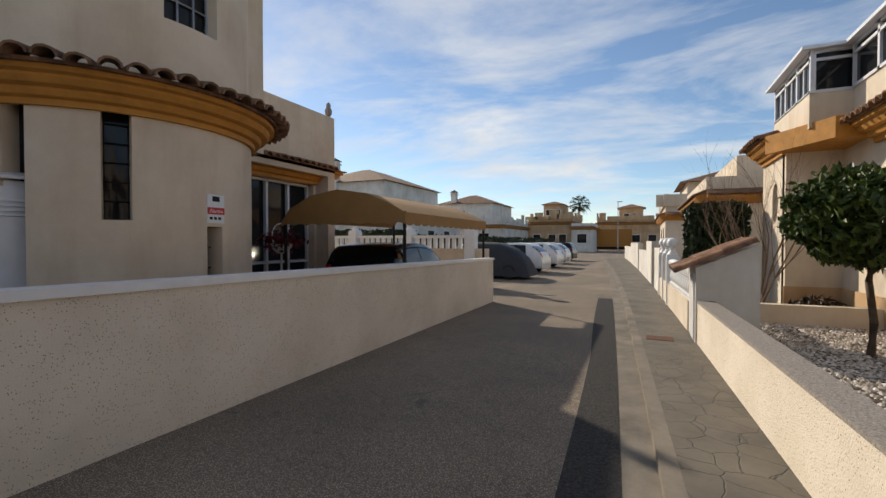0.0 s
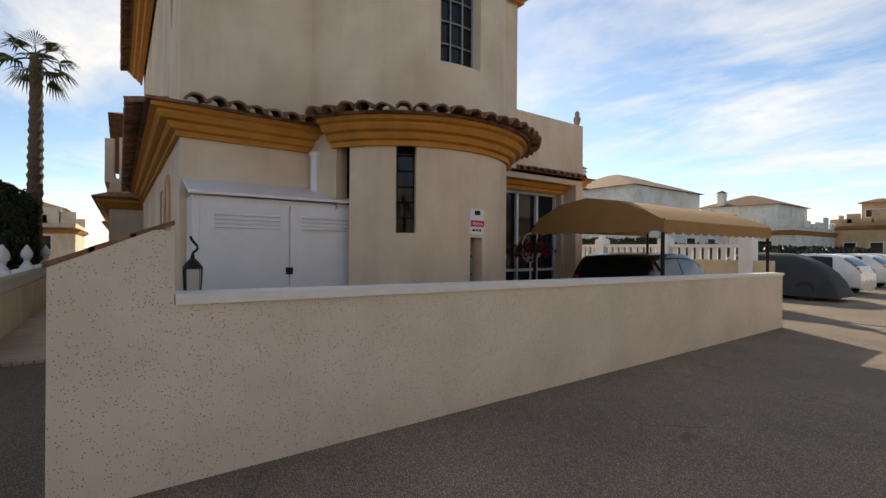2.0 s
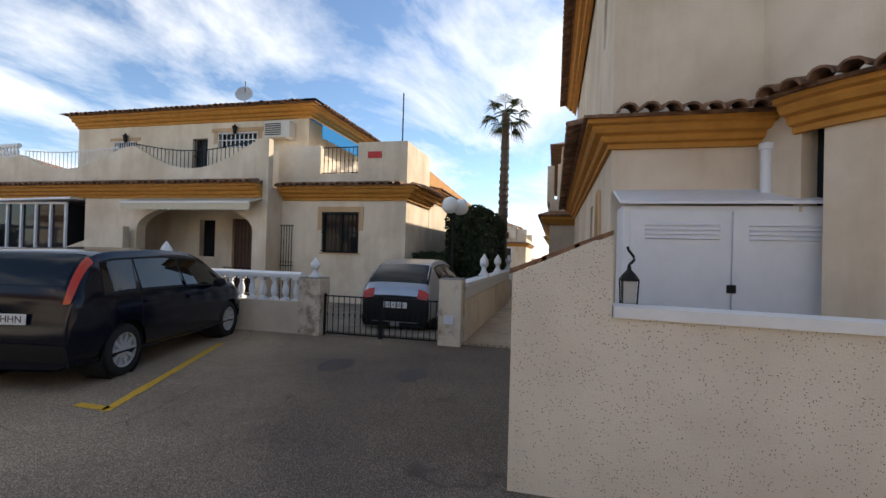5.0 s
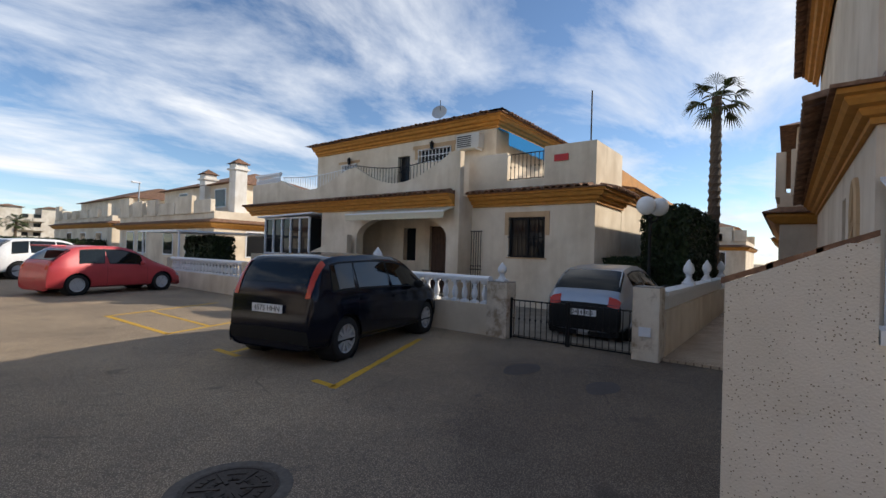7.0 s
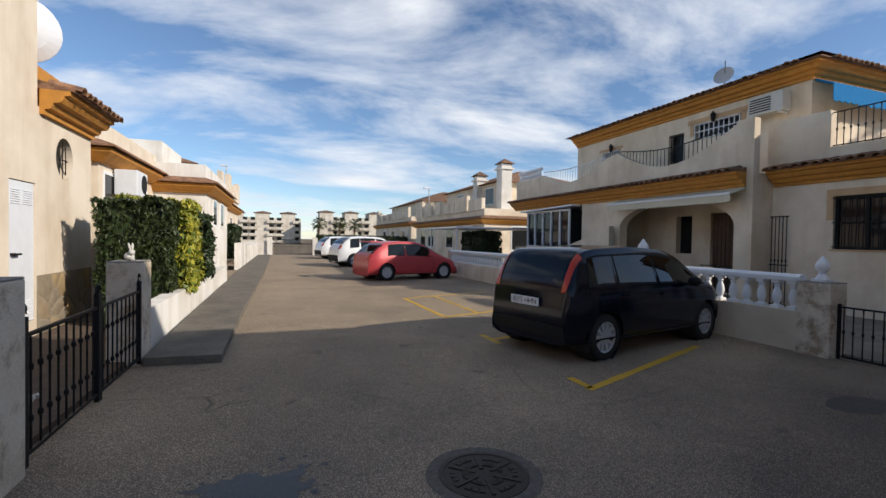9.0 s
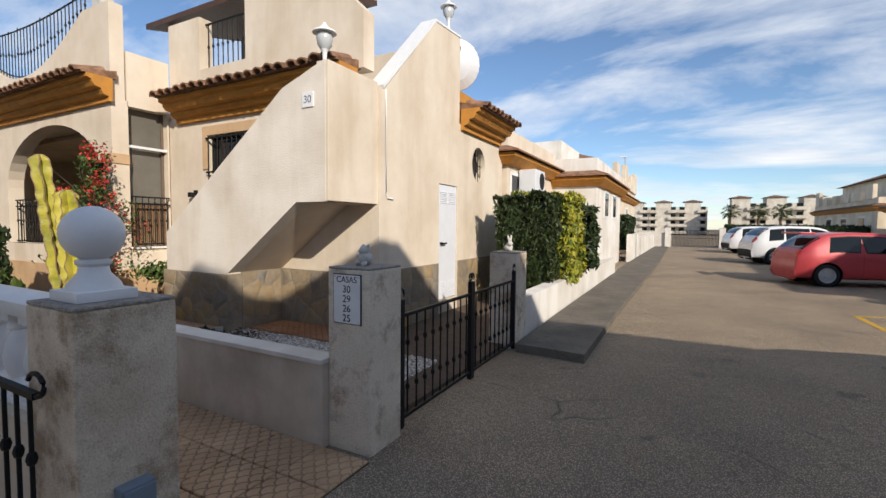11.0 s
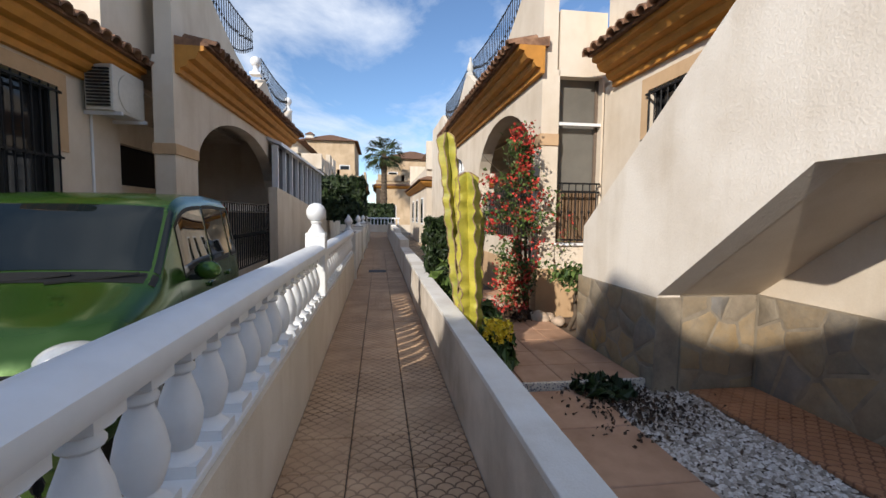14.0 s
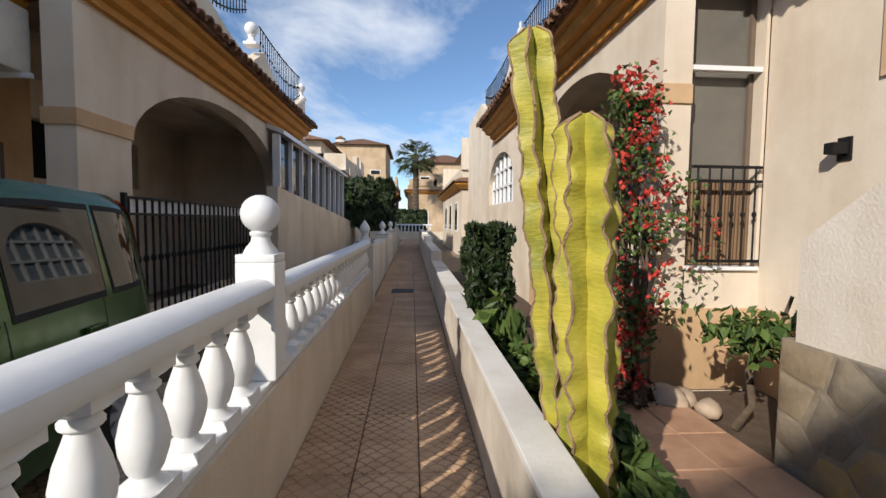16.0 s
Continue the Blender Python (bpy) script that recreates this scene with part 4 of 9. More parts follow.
bm = bmesh.new()
box(bm, -7.6, -7.575, -1.85, -1.68, 0.36, 0.5, 0.006)
single("meter_box", bm, WHITE_METAL, "small grey meter box on the pillar", "meter box")

jb = thing("junction_box", (0.83, -1.96, 0.3), 0, "small grey-blue junction box on the gate pillar", "junction box")
BOXBLUE = plain("box_blue_grey", (0.16, 0.21, 0.27), 0.5)
box_part("box_body", BOXBLUE, jb, 0.80, 0.862, -2.02, -1.9, 0.3, 0.54, 0.006)
box_part("box_lid", BOXBLUE, jb, 0.79, 0.80, -2.015, -1.905, 0.31, 0.53, 0.003)


def number_plate(x0, x1, y, z0, z1, face, rows):
    t = thing("number_plate", ((x0 + x1) / 2, y, z0), 0, "white house-number plate with black figures and a dark frame", "sign")
    s = 1 if face > 0 else -1
    box_part("plate_frame", IRON, t, x0 - 0.006, x1 + 0.006, min(y, y + s * 0.008), max(y, y + s * 0.008), z0 - 0.006, z1 + 0.006)
    box_part("plate_board", WHITE, t, x0, x1, min(y, y + s * 0.012), max(y, y + s * 0.012), z0, z1)
    w = x1 - x0
    for i, (s_, sz) in enumerate(rows):
        z = z1 - (i + 0.5) * (z1 - z0) / len(rows)
        text_mesh(s_, sz, IRON, t, pose((x0 + x1) / 2, y + s * 0.0125, z, 90, 0, 180 if s > 0 else 0))
    for zx in (x0 + 0.012, x1 - 0.012):
        for zz in (z0 + 0.012, z1 - 0.012):
            bm = bmesh.new()
            tube(bm, (zx, y + s * 0.012, zz), (zx, y + s * 0.015, zz), 0.004, seg=8)
            part("screw", bm, CHROME, t)
    return t


number_plate(0.86, 1.08, -3.35, 0.87, 1.19, 1, [("CASAS", 0.058), ("30", 0.068), ("29", 0.068), ("26", 0.068), ("25", 0.068)])
number_plate(0.9, 1.14, -2.15, 0.84, 1.17, -1, [("CASAS", 0.062), ("24", 0.072), ("23", 0.072), ("20", 0.072), ("19", 0.072)])

ig = thing("iron_gate", (0.82, -5, 0), 0, "black wrought-iron double gate with knobbed bars, closed", "gate")
for y0, y1 in ((-3.76, -4.97), (-5.01, -6.22)):
    bm = bmesh.new()
    for y in (y0, y1):
        box(bm, 0.80, 0.84, y - 0.02, y + 0.02, 0.03, 0.98)
    for z in (0.1, 0.86):
        box(bm, 0.808, 0.832, min(y0, y1), max(y0, y1), z - 0.012, z + 0.012)
    leaf = part("gate_leaf", bm, IRON, ig)
    me = bar_mesh(0.76, 0.008, 2)
    for i in range(9):
        put("bar", me, leaf, pose(0.82, y0 + (y1 - y0) * (i + 0.7) / 9.4, 0.1))
    for yy in (y0, y1):
        bm = bmesh.new()
        pipe(bm, [(0.82, yy + 0.04 * math.sin(a / 2.2) * 0.9, 0.96 + 0.05 * (1 - math.cos(a / 2.2))) for a in range(12)], 0.008, 6)
        part("scroll", bm, IRON, leaf)
og = thing("drive_gate", (1.6, -1.7, 0), 0, "black iron driveway gate leaf folded open beside the balustrade", "gate")
grille(og, (0.98, -1.73), (2.5, -1.73), 0.08, 0.92, 14, 2, 0.008, (0.0, 1.0))
bm = bmesh.new()
pipe(bm, [(0.98 - 0.06 * math.sin(a / 2), -1.73, 0.92 + 0.04 * (1 - math.cos(a / 2))) for a in range(10)], 0.009, 6)
part("scroll", bm, IRON, og)
cg = thing("low_gate", (-7.76, -3, 0), 0, "low black iron driveway gate, closed", "gate")
grille(cg, (-7.76, -4.08), (-7.76, -3.02), 0.04, 0.7, 10, 1, 0.008, (0.0, 1.0))
grille(cg, (-7.76, -3.0), (-7.76, -1.97), 0.04, 0.7, 10, 1, 0.008, (0.0, 1.0))
for y in (-4.08, -3.03, -2.99, -1.97):
    box_part("gate_stile", IRON, cg, -7.78, -7.74, y - 0.015, y + 0.015, 0.0, 0.74)

# alley side walls
w = thing("alley_wall_north", (4, -2.05, 0), 0, "cream low wall carrying the white balustrade", "wall", kind="structure")
box_part("wall_body", CREAM, w, 1.22, 11.3, -2.16, -1.93, -0.05, 0.60)
box_part("wall_top", WHITE, w, 1.22, 11.3, -2.14, -1.98, 0.602, 0.632, 0.006)
balustrade("white-painted turned balustrade along the alley", (1.24, -2.06), (5.66, -2.07), 0.63, 1.17, 0.243, "alley balustrades", 1.12, 0.11)
balustrade("white-painted turned balustrade along the alley", (6.0, -2.075), (11.2, -2.075), 0.63, 1.14, 0.243, "alley balustrades")
bm = bmesh.new()
box(bm, 5.775, 5.975, -2.165, -1.965, 0.632, 1.25, 0.01)
single("balustrade_post", bm, WHITE, "white-painted square balustrade post", "post", kind="structure")
finial((5.875, -2.065, 1.25), 0.125, s=0.8)
w = thing("alley_wall_south", (5, -3.4, 0), 0, "cream low garden wall with smooth white coping", "wall", kind="structure")
box_part("wall_body", DIRTY_CREAM, w, 1.14, 8.9, -3.44, -3.29, -0.05, 0.575)
box_part("coping", WHITE_WALL, w, 1.14, 8.9, -3.455, -3.275, 0.577, 0.612, 0.006)
bm = bmesh.new()
for i in range(5):
    x = 8.9 + i * 4.6
    box(bm, x, x + 4.6, -3.54, -3.30, -0.05, (0.6, 0.8, 0.95, 1.0, 0.95)[i])
part("far_wall", bm, WHITE_WALL, w)
for i in range(4):
    x = 11.3 + i * 4.8
    pillar(x, x + 0.34, -2.2, -1.86, 1.1, "white rendered pillar along the alley", WHITE_WALL)
    finial((x + 0.17, -2.03, 1.1), 0.13, "urn_finial", True, 0.75)
    bm = bmesh.new()
    box(bm, x + 0.34, x + 4.8, -2.14, -1.92, -0.05, 0.98)
    single("alley_panel", bm, WHITE_WALL, "white rendered panel wall along the alley", "wall", kind="structure")
bm = bmesh.new()
box(bm, 12.5, 13.0, -2.9, -2.45, 0.012, 0.028)
single("drain_cover", bm, IRON, "dark iron drain cover in the alley floor", "drain cover", kind="structure")

# ---------- house 30 ----------
H = thing("house_thirty", (6, -8, 0), 0, "cream house with outside stairs, arched porch and tiled eaves", "house", kind="structure")
bm = bmesh.new()
panel(bm, "x", 2.55, -10.1, -5.85, 0, 3.3, 0.25, [("rect", -8.15, -7.48, 0.28, 2.2), ("round", -9.06, 2.68, 0.3, 0.33)])
prism(bm, [(-5.96, 3.3), (-7.34, 4.70), (-8.2, 4.76), (-8.2, 3.3)], 2.55, 2.8, "x")
panel(bm, "y", -5.85, 2.8, 7.10, 0, 3.3, -0.25, [("rect", 4.75, 6.03, 1.75, 2.97)])
panel(bm, "x", 7.10, -5.85, -5.17, 0, 1.11, 0.25)
panel(bm, "x", 7.10, -5.85, -5.17, 3.42, 4.3, 0.25)
panel(bm, "y", -4.93, 7.10, 20.0, 0, 3.5, -0.25, [("arch", 7.42, 11.05, 1.1, 2.2, 3.26), ("arch", 12.6, 15.5, 1.9, 2.35, 3.1)])
box(bm, 7.10, 7.36, -5.84, -5.81, 1.11, 3.42)
panel(bm, "y", -7.6, 7.3, 20, 0, 3.5, -0.2, [("rect", 9.3, 10.3, 0.2, 2.3)])
panel(bm, "y", -8.2, 2.8, 7.0, 3.3, 4.76, -0.2)
box(bm, 3.0, 20, -11.5, -8.4, 0.0, 3.2)
prism(bm, [(5.12, 3.6), (5.12, 5.15), (3.5, 5.0), (2.82, 4.35), (2.82, 3.6)], -6.1, -5.87, "y")
box(bm, 6.25, 7.10, -6.1, -5.87, 3.6, 4.95)
box(bm, 5.12, 6.25, -6.1, -5.87, 3.6, 4.08)
part("wall", bm, CREAM, H)
box_part("porch_ceiling", CREAM, H, 7.3, 20, -7.6, -5.18, 3.4, 3.5)
box_part("terrace_floor", CREAM, H, 2.8, 20, -8.4, -5.9, 3.3, 3.38)
# balcony parapet with a hanging curve
bm = bmesh.new()
top = [(7.10, 5.0), (7.9, 5.0)] + [(7.9 + (12.4 - 7.9) * i / 12, 5.0 - 0.75 * math.sin(math.pi * i / 12)) for i in range(1, 12)] + [(12.4, 5.0), (12.9, 5.0)]
top += [(12.9 + 4.1 * i / 12, 5.0 - 0.7 * math.sin(math.pi * i / 12)) for i in range(1, 12)] + [(17, 5.0), (20, 5.0)]
prism(bm, top + [(20, 3.5), (7.10, 3.5)], -5.14, -4.93, "y")
part("balcony_parapet", bm, CREAM, H)
eave(H, [(2.9, -5.85), (6.8, -5.85)][::-1], 3.22)
eave(H, [(7.02, -4.93), (14.6, -4.93)][::-1], 3.42)
eave(H, [(2.55, -10.1), (2.55, -8.25)][::-1], 3.2)
bm = bmesh.new()
prism(bm, [(-8.22, 3.25), (-8.22, 3.9), (-10.1, 3.9), (-10.1, 3.25)], 2.6, 3.6, "x")
part("eave_block", bm, OCHRE, H)
# stairs with their side wall
bm = bmesh.new()
side = [(5.69, 0.10), (5.69, 1.385), (3.3, 3.13), (2.62, 3.37), (2.62, 1.78), (3.08, 1.78), (4.34, 0.86), (4.34, 0.10)]
prism(bm, side, -5.13, -4.93, "y")
part("stair_side", bm, STIPPLE, H, "white stippled plaster stair wall")
box_part("landing_face", CREAM, H, 2.58, 2.75, -5.86, -4.935, 1.79, 3.36, 0.006)
bm = bmesh.new()
for i in range(13):
    x, z = 5.64 - i * 0.22, 0.2 + i * 0.16
    lo = 0.1 if x - 0.22 >= 4.34 else 0.91 + (4.34 - (x - 0.22)) * 0.709
    if lo > z - 0.02:
        continue
    box(bm, x - 0.22, x, -5.85, -5.13, lo, z)
box(bm, 2.76, 3.08, -5.85, -5.13, 1.80, 2.5)
part("stair_steps", bm, CREAM, H)
bm = bmesh.new()
prism(bm, [(4.34, 0.862), (3.08, 1.782), (3.08, 1.86), (4.34, 0.95)], -5.85, -5.13, "y")
box(bm, 2.76, 3.08, -5.85, -5.13, 1.782, 1.80)
part("stair_soffit", bm, CREAM, H)
bm = bmesh.new()
box(bm, 4.33, 5.78, -5.15, -4.925, 0.05, 0.845, 0.01)
box(bm, 4.31, 4.345, -5.8, -5.135, 0.05, 0.86)
box(bm, 2.53, 4.33, -5.86, -5.82, 0.05, 0.86)
box(bm, 2.535, 2.549, -7.46, -5.84, 0.05, 0.90)
box(bm, 2.535, 2.549, -10.1, -8.17, 0.05, 0.90)
base = part("stone_base", bm, STONE, H, "brown quarry-stone cladding at the foot of the wall")


def clip(poly, p, n):
    """The part of a polygon on the near side of a line."""
    out = []
    for a, b in zip(poly, poly[1:] + poly[:1]):
        da, db = (a - p).dot(n), (b - p).dot(n)
        if da <= 0:
            out.append(a)
        if da * db < 0:
            out.append(a.lerp(b, da / (da - db)))
    return out


def crazy_stones(parent, ax, at, u0, u1, z0, z1, out, size, seed):
    """Irregular flat quarry stones set into mortar on an upright face."""
    r = random.Random(seed)
    nu, nz = max(1, round((u1 - u0) / size)), max(1, round((z1 - z0) / size))
    pts = [Vector((u0 + (u1 - u0) * (i + 0.5 + r.uniform(-0.49, 0.49)) / nu, z0 + (z1 - z0) * (j + 0.5 + r.uniform(-0.49, 0.49)) / nz)) for i in range(nu) for j in range(nz)]
    for p in pts:
        poly = [Vector(q) for q in ((u0, z0), (u1, z0), (u1, z1), (u0, z1))]
        for q in pts:
            if q is not p and (q - p).length < size * 3:
                d = (q - p).normalized()
                poly = clip(poly, (p + q) / 2 - d * r.uniform(0.003, 0.022), d)
        if len(poly) < 3:
            continue
        c = sum(poly, Vector((0, 0))) / len(poly)
        fat = []
        for a, b in zip(poly, poly[1:] + poly[:1]):
            fat += [a.lerp(b, 0.05), a.lerp(b, 0.5) + (c - a.lerp(b, 0.5)) * r.uniform(-0.03, 0.1), a.lerp(b, 0.95)]
        h = r.uniform(0.002, 0.009)
        bm = bmesh.new()
        rings = []
        for k, d in ((1.0, -0.01), (1.0, h * 0.5), (0.93, h)):
            ring = []
            for q in fat:
                w = c + (q - c) * k
                ring.append(bm.verts.new((at + out * d, w.x, w.y) if ax == "x" else (w.x, at + out * d, w.y)))
            rings.append(ring)
        for a, b in zip(rings, rings[1:]):
            for i in range(len(a)):
                j = (i + 1) % len(a)
                bm.faces.new((a[i], a[j], b[j], b[i]))
        bm.faces.new(rings[-1])
        part("stone", bm, STONE_PIECE, parent, "", 40)


crazy_stones(base, "y", -4.925, 4.34, 5.77, 0.06, 0.835, 1, 0.22, 3)
crazy_stones(base, "x", 4.31, -5.8, -5.14, 0.06, 0.85, -1, 0.22, 4)
crazy_stones(base, "y", -5.82, 2.55, 4.3, 0.06, 0.85, 1, 0.26, 5)
crazy_stones(base, "x", 2.535, -7.45, -5.85, 0.06, 0.89, -1, 0.27, 6)
crazy_stones(base, "x", 2.535, -10.0, -8.18, 0.06, 0.89, -1, 0.3, 7)
crazy_stones(base, "x", 5.78, -5.14, -4.93, 0.06, 0.80, 1, 0.2, 8)
bm = bmesh.new()
box(bm, 5.8, 7.08, -5.85, -5.82, 0.05, 0.75)
box(bm, 7.07, 7.10, -5.82, -4.93, 0.05, 0.75)
box(bm, 7.07, 11.05, -4.93, -4.90, 0.05, 0.75)
part("sand_base", bm, SAND, H, "sand-coloured plinth")
box_part("pillar_band", SAND, H, 7.08, 7.44, -5.18, -4.91, 2.47, 2.63, 0.004)
bm = bmesh.new()
pipe(bm, [(2.535, -5.98, 3.3), (2.535, -5.98, 1.95), (2.535, -6.02, 1.88), (2.535, -6.15, 1.87)], 0.012)
part("downpipe", bm, WHITE, H, "thin white drain pipe", 40)
# ridge caps
bm = bmesh.new()
prism(bm, [(-5.93, 3.35), (-7.32, 4.74), (-8.22, 4.80), (-8.22, 4.765), (-7.34, 4.705), (-5.95, 3.31)], 2.54, 2.81, "x")
part("parapet_cap", bm, WHITE, H)
# store door
d1 = thing("store_door", (2.6, -7.8, 0.28), 0, "white louvred metal door, shut", "door", kind="structure")
box_part("door_leaf", WHITE_METAL, d1, 2.57, 2.61, -8.14, -7.49, 0.29, 2.19, 0.005)
for z0 in (1.9, 0.4):
    for i in range(7):
        bm = bmesh.new()
        for y0, y1 in ((-7.78, -7.55), (-8.08, -7.85)):
            prism(bm, [(2.569, z0 + i * 0.03), (2.558, z0 + i * 0.03 - 0.012), (2.569, z0 + i * 0.03 - 0.016)], y0, y1, "y")
        part("louvre", bm, WHITE_METAL, d1)
bm = bmesh.new()
box(bm, 2.52, 2.57, -7.58, -7.55, 1.2, 1.24)
box(bm, 2.51, 2.53, -7.70, -7.55, 1.21, 1.235)
part("door_handle", bm, IRON, d1)
# round window
pw = thing("round_window", (2.7, -9.06, 2.4), 0, "round barred window in a deep reveal", "window", kind="structure")
box_part("pane", GLASS, pw, 2.72, 2.74, -9.4, -8.72, 2.3, 3.06)
bm = bmesh.new()
for i in range(5):
    y = -9.28 + i * 0.11
    h = 0.32 * math.sqrt(max(0.05, 1 - ((y + 9.06) / 0.31) ** 2))
    tube(bm, (2.62, y, 2.68 - h), (2.62, y, 2.68 + h), 0.008, seg=6)
tube(bm, (2.62, -9.35, 2.68), (2.62, -8.77, 2.68), 0.008, seg=6)
part("grille", bm, IRON, pw)
barred_window("front_window", "y", -5.85, 4.75, 6.03, 1.75, 2.97, 1, "barred window with a sand-coloured surround", SAND)
# porch side opening
po = thing("porch_screen", (7.2, -5.5, 1.1), 0, "tall porch opening with a white bar, iron rail and bamboo blind", "screen", kind="structure")
PORCH_PANE = plain("porch_pane", (0.17, 0.16, 0.14), 0.1, 0, 0.25, 2, 0, 0.45)
box_part("screen_pane", PORCH_PANE, po, 7.26, 7.27, -5.81, -5.18, 1.11, 3.42)
box_part("side_frame", plain("brown_frame", (0.16, 0.12, 0.09), 0.5), po, 7.22, 7.26, -5.81, -5.77, 1.11, 3.42)
box_part("white_bar", WHITE, po, 7.12, 7.18, -5.81, -5.18, 2.76, 2.80)
box_part("sill", WHITE, po, 7.06, 7.3, -5.81, -5.17, 1.08, 1.112, 0.004)
k = Mat("bamboo_blind", 0.7)
k.colour(k.ramp(k.noise(3, 3, 0.5, (1, 22, 0.6)), [(0.3, (0.10, 0.055, 0.03)), (0.7, (0.24, 0.15, 0.08))]))
BAMBOO = k.m
for i in range(20):
    bm = bmesh.new()
    tube(bm, (7.2, -5.795 + i * 0.032, 1.12), (7.2, -5.795 + i * 0.032, 1.86), 0.015, seg=6)
    part("bamboo_cane", bm, BAMBOO, po)
grille(po, (7.06, -5.80), (7.06, -5.19), 1.16, 1.95, 6, 1, 0.008, (0.0, 0.85, 1.0))
pf2 = thing("porch_railing", (9.2, -5.03, 1.1), 0, "black iron railing with knobbed bars in the porch arch", "railing")
grille(pf2, (7.45, -5.03), (11.0, -5.03), 1.14, 1.95, 28, 1, 0.009, (0.0, 0.85, 1.0))
aw_ = thing("arched_window", (14.05, -5.0, 1.9), 0, "white-framed arched window with small panes", "window", kind="structure")
box_part("pane", plain("sky_pane", (0.25, 0.3, 0.36), 0.08, 0, 0.1, 2, 0, 0.6), aw_, 12.5, 15.6, -5.10, -5.09, 1.85, 3.2)
for i in range(7):
    box_part("mullion", WHITE, aw_, 12.6 + i * 0.475, 12.65 + i * 0.475, -5.08, -5.02, 1.9, 3.1)
for z in (1.9, 2.3, 2.7):
    box_part("transom", WHITE, aw_, 12.6, 15.5, -5.075, -5.025, z, z + 0.05)
sl = thing("wall_lamp", (6.38, -5.8, 1.95), 0, "small black wall lamp beside the barred window", "wall lamp")
box_part("back_plate", IRON, sl, 6.33, 6.43, -5.85, -5.835, 1.92, 2.08)
box_part("lamp_body", IRON, sl, 6.34, 6.42, -5.835, -5.72, 1.96, 2.04, 0.01)
# "30" tile
tl = thing("number_tile", (2.88, -4.93, 2.86), 0, "white ceramic tile with the number 30", "sign")
box_part("tile_plate", WHITE, tl, 2.79, 2.96, -4.93, -4.915, 2.86, 3.03, 0.003)
text_mesh("30", 0.12, plain("ink_blue", (0.03, 0.04, 0.12), 0.4), tl, pose(2.875, -4.9145, 2.945, 90, 0, 180))
# railings above
rl = thing("terrace_railing", (5.68, -6, 4.08), 0, "black iron terrace railing with knobbed bars", "railing")
grille(rl, (5.13, -5.99), (6.24, -5.99), 4.1, 4.85, 9, 1, 0.009, (0.0, 1.0))


def sag_rail(label, x0, x1, y, z, sag, h, n):
    t = thing("balcony_railing", ((x0 + x1) / 2, y, z - sag), 0, label, "railing", "balcony railings")
    for i in range(n):
        f = (i + 0.5) / n
        zb = z - sag * math.sin(math.pi * f)
        zt = z + h - sag * 0.15 * math.sin(math.pi * f)
        put("bar", bar_mesh(round(zt - zb, 1), 0.009, 1), t, pose(x0 + (x1 - x0) * f, y, zb))
    bm = bmesh.new()
    for base, s in ((z + h, sag * 0.15), (z + 0.06, sag)):
        pipe(bm, [(x0 + (x1 - x0) * i / 14, y, base - s * math.sin(math.pi * i / 14)) for i in range(15)], 0.014, 6)
    part("rail", bm, IRON, t)


sag_rail("black iron balcony railing hung in a curve", 7.95, 12.35, -5.03, 5.0, 0.75, 0.35, 32)
sag_rail("black iron balcony railing hung in a curve", 12.95, 16.95, -5.03, 5.0, 0.7, 0.35, 28)
pr = thing("pergola", (5, -7.2, 3.4), 0, "dark timber pergola on the roof terrace", "pergola")
for x, y in ((4.7, -6.4), (7.8, -6.4), (4.7, -8.0), (7.8, -8.0)):
    box_part("pergola_post", WOOD_DARK, pr, x - 0.06, x + 0.06, y - 0.06, y + 0.06, 3.4, 5.25 if y > -7 else 5.6)
bm = bmesh.new()
prism(bm, [(-6.1, 5.2), (-8.3, 5.75), (-8.3, 5.85), (-6.1, 5.3)], 4.4, 8.2, "x")
part("pergola_roof", bm, WOOD_DARK, pr)

# ---------- house across the alley, in shade ----------
D = thing("shaded_house", (9, 3, 0), 0, "cream house with an arched porch on the shaded side of the alley", "house", kind="structure")
bm = bmesh.new()
panel(bm, "y", 0.65, 4.9, 7.56, 0, 3.3, 0.25, [("rect", 5.08, 6.40, 1.3, 2.79)])
panel(bm, "x", 4.9, 0.9, 8, 0, 3.3, 0.25)
panel(bm, "y", -0.08, 7.42, 14.2, 0, 3.5, 0.25, [("arch", 8.15, 13.05, 0.1, 2.15, 3.12)])
panel(bm, "y", 2.2, 7.6, 20, 0, 3.5, 0.2, [("rect", 8.1, 8.9, 0.1, 2.2), ("rect", 9.7, 12.2, 2.0, 2.8)])
panel(bm, "x", 13.9, 0.2, 2.2, 0, 3.4, 0.2)
box(bm, 5.2, 20, 3.2, 8, 0, 3.3)
box(bm, 6.6, 8.2, 0.3, 0.5, 3.5, 5.4)
box(bm, 6.6, 6.8, 0.5, 3.2, 3.4, 5.4)
part("wall", bm, CREAM, D)
box_part("porch_ceiling", CREAM, D, 7.6, 20, 0.2, 2.2, 3.4, 3.5)
box_part("roof_deck", CREAM, D, 4.9, 20, 0.9, 8, 3.32, 3.4)
bm = bmesh.new()
top = [(7.42, 5.4), (8.3, 5.4)] + [(8.3 + 3.4 * i / 12, 5.1 - 0.9 * math.sin(math.pi * i / 24)) for i in range(0, 13)] + [(11.7, 4.25), (12.3, 4.6)]
top += [(12.3 + 3.2 * i / 12, 4.6 - 0.5 * math.sin(math.pi * i / 12)) for i in range(1, 13)]
prism(bm, top + [(15.5, 3.5), (7.42, 3.5)], -0.08, 0.13, "y")
part("balcony_parapet", bm, CREAM, D)
eave(D, [(4.7, 0.65), (7.55, 0.65)], 2.98)
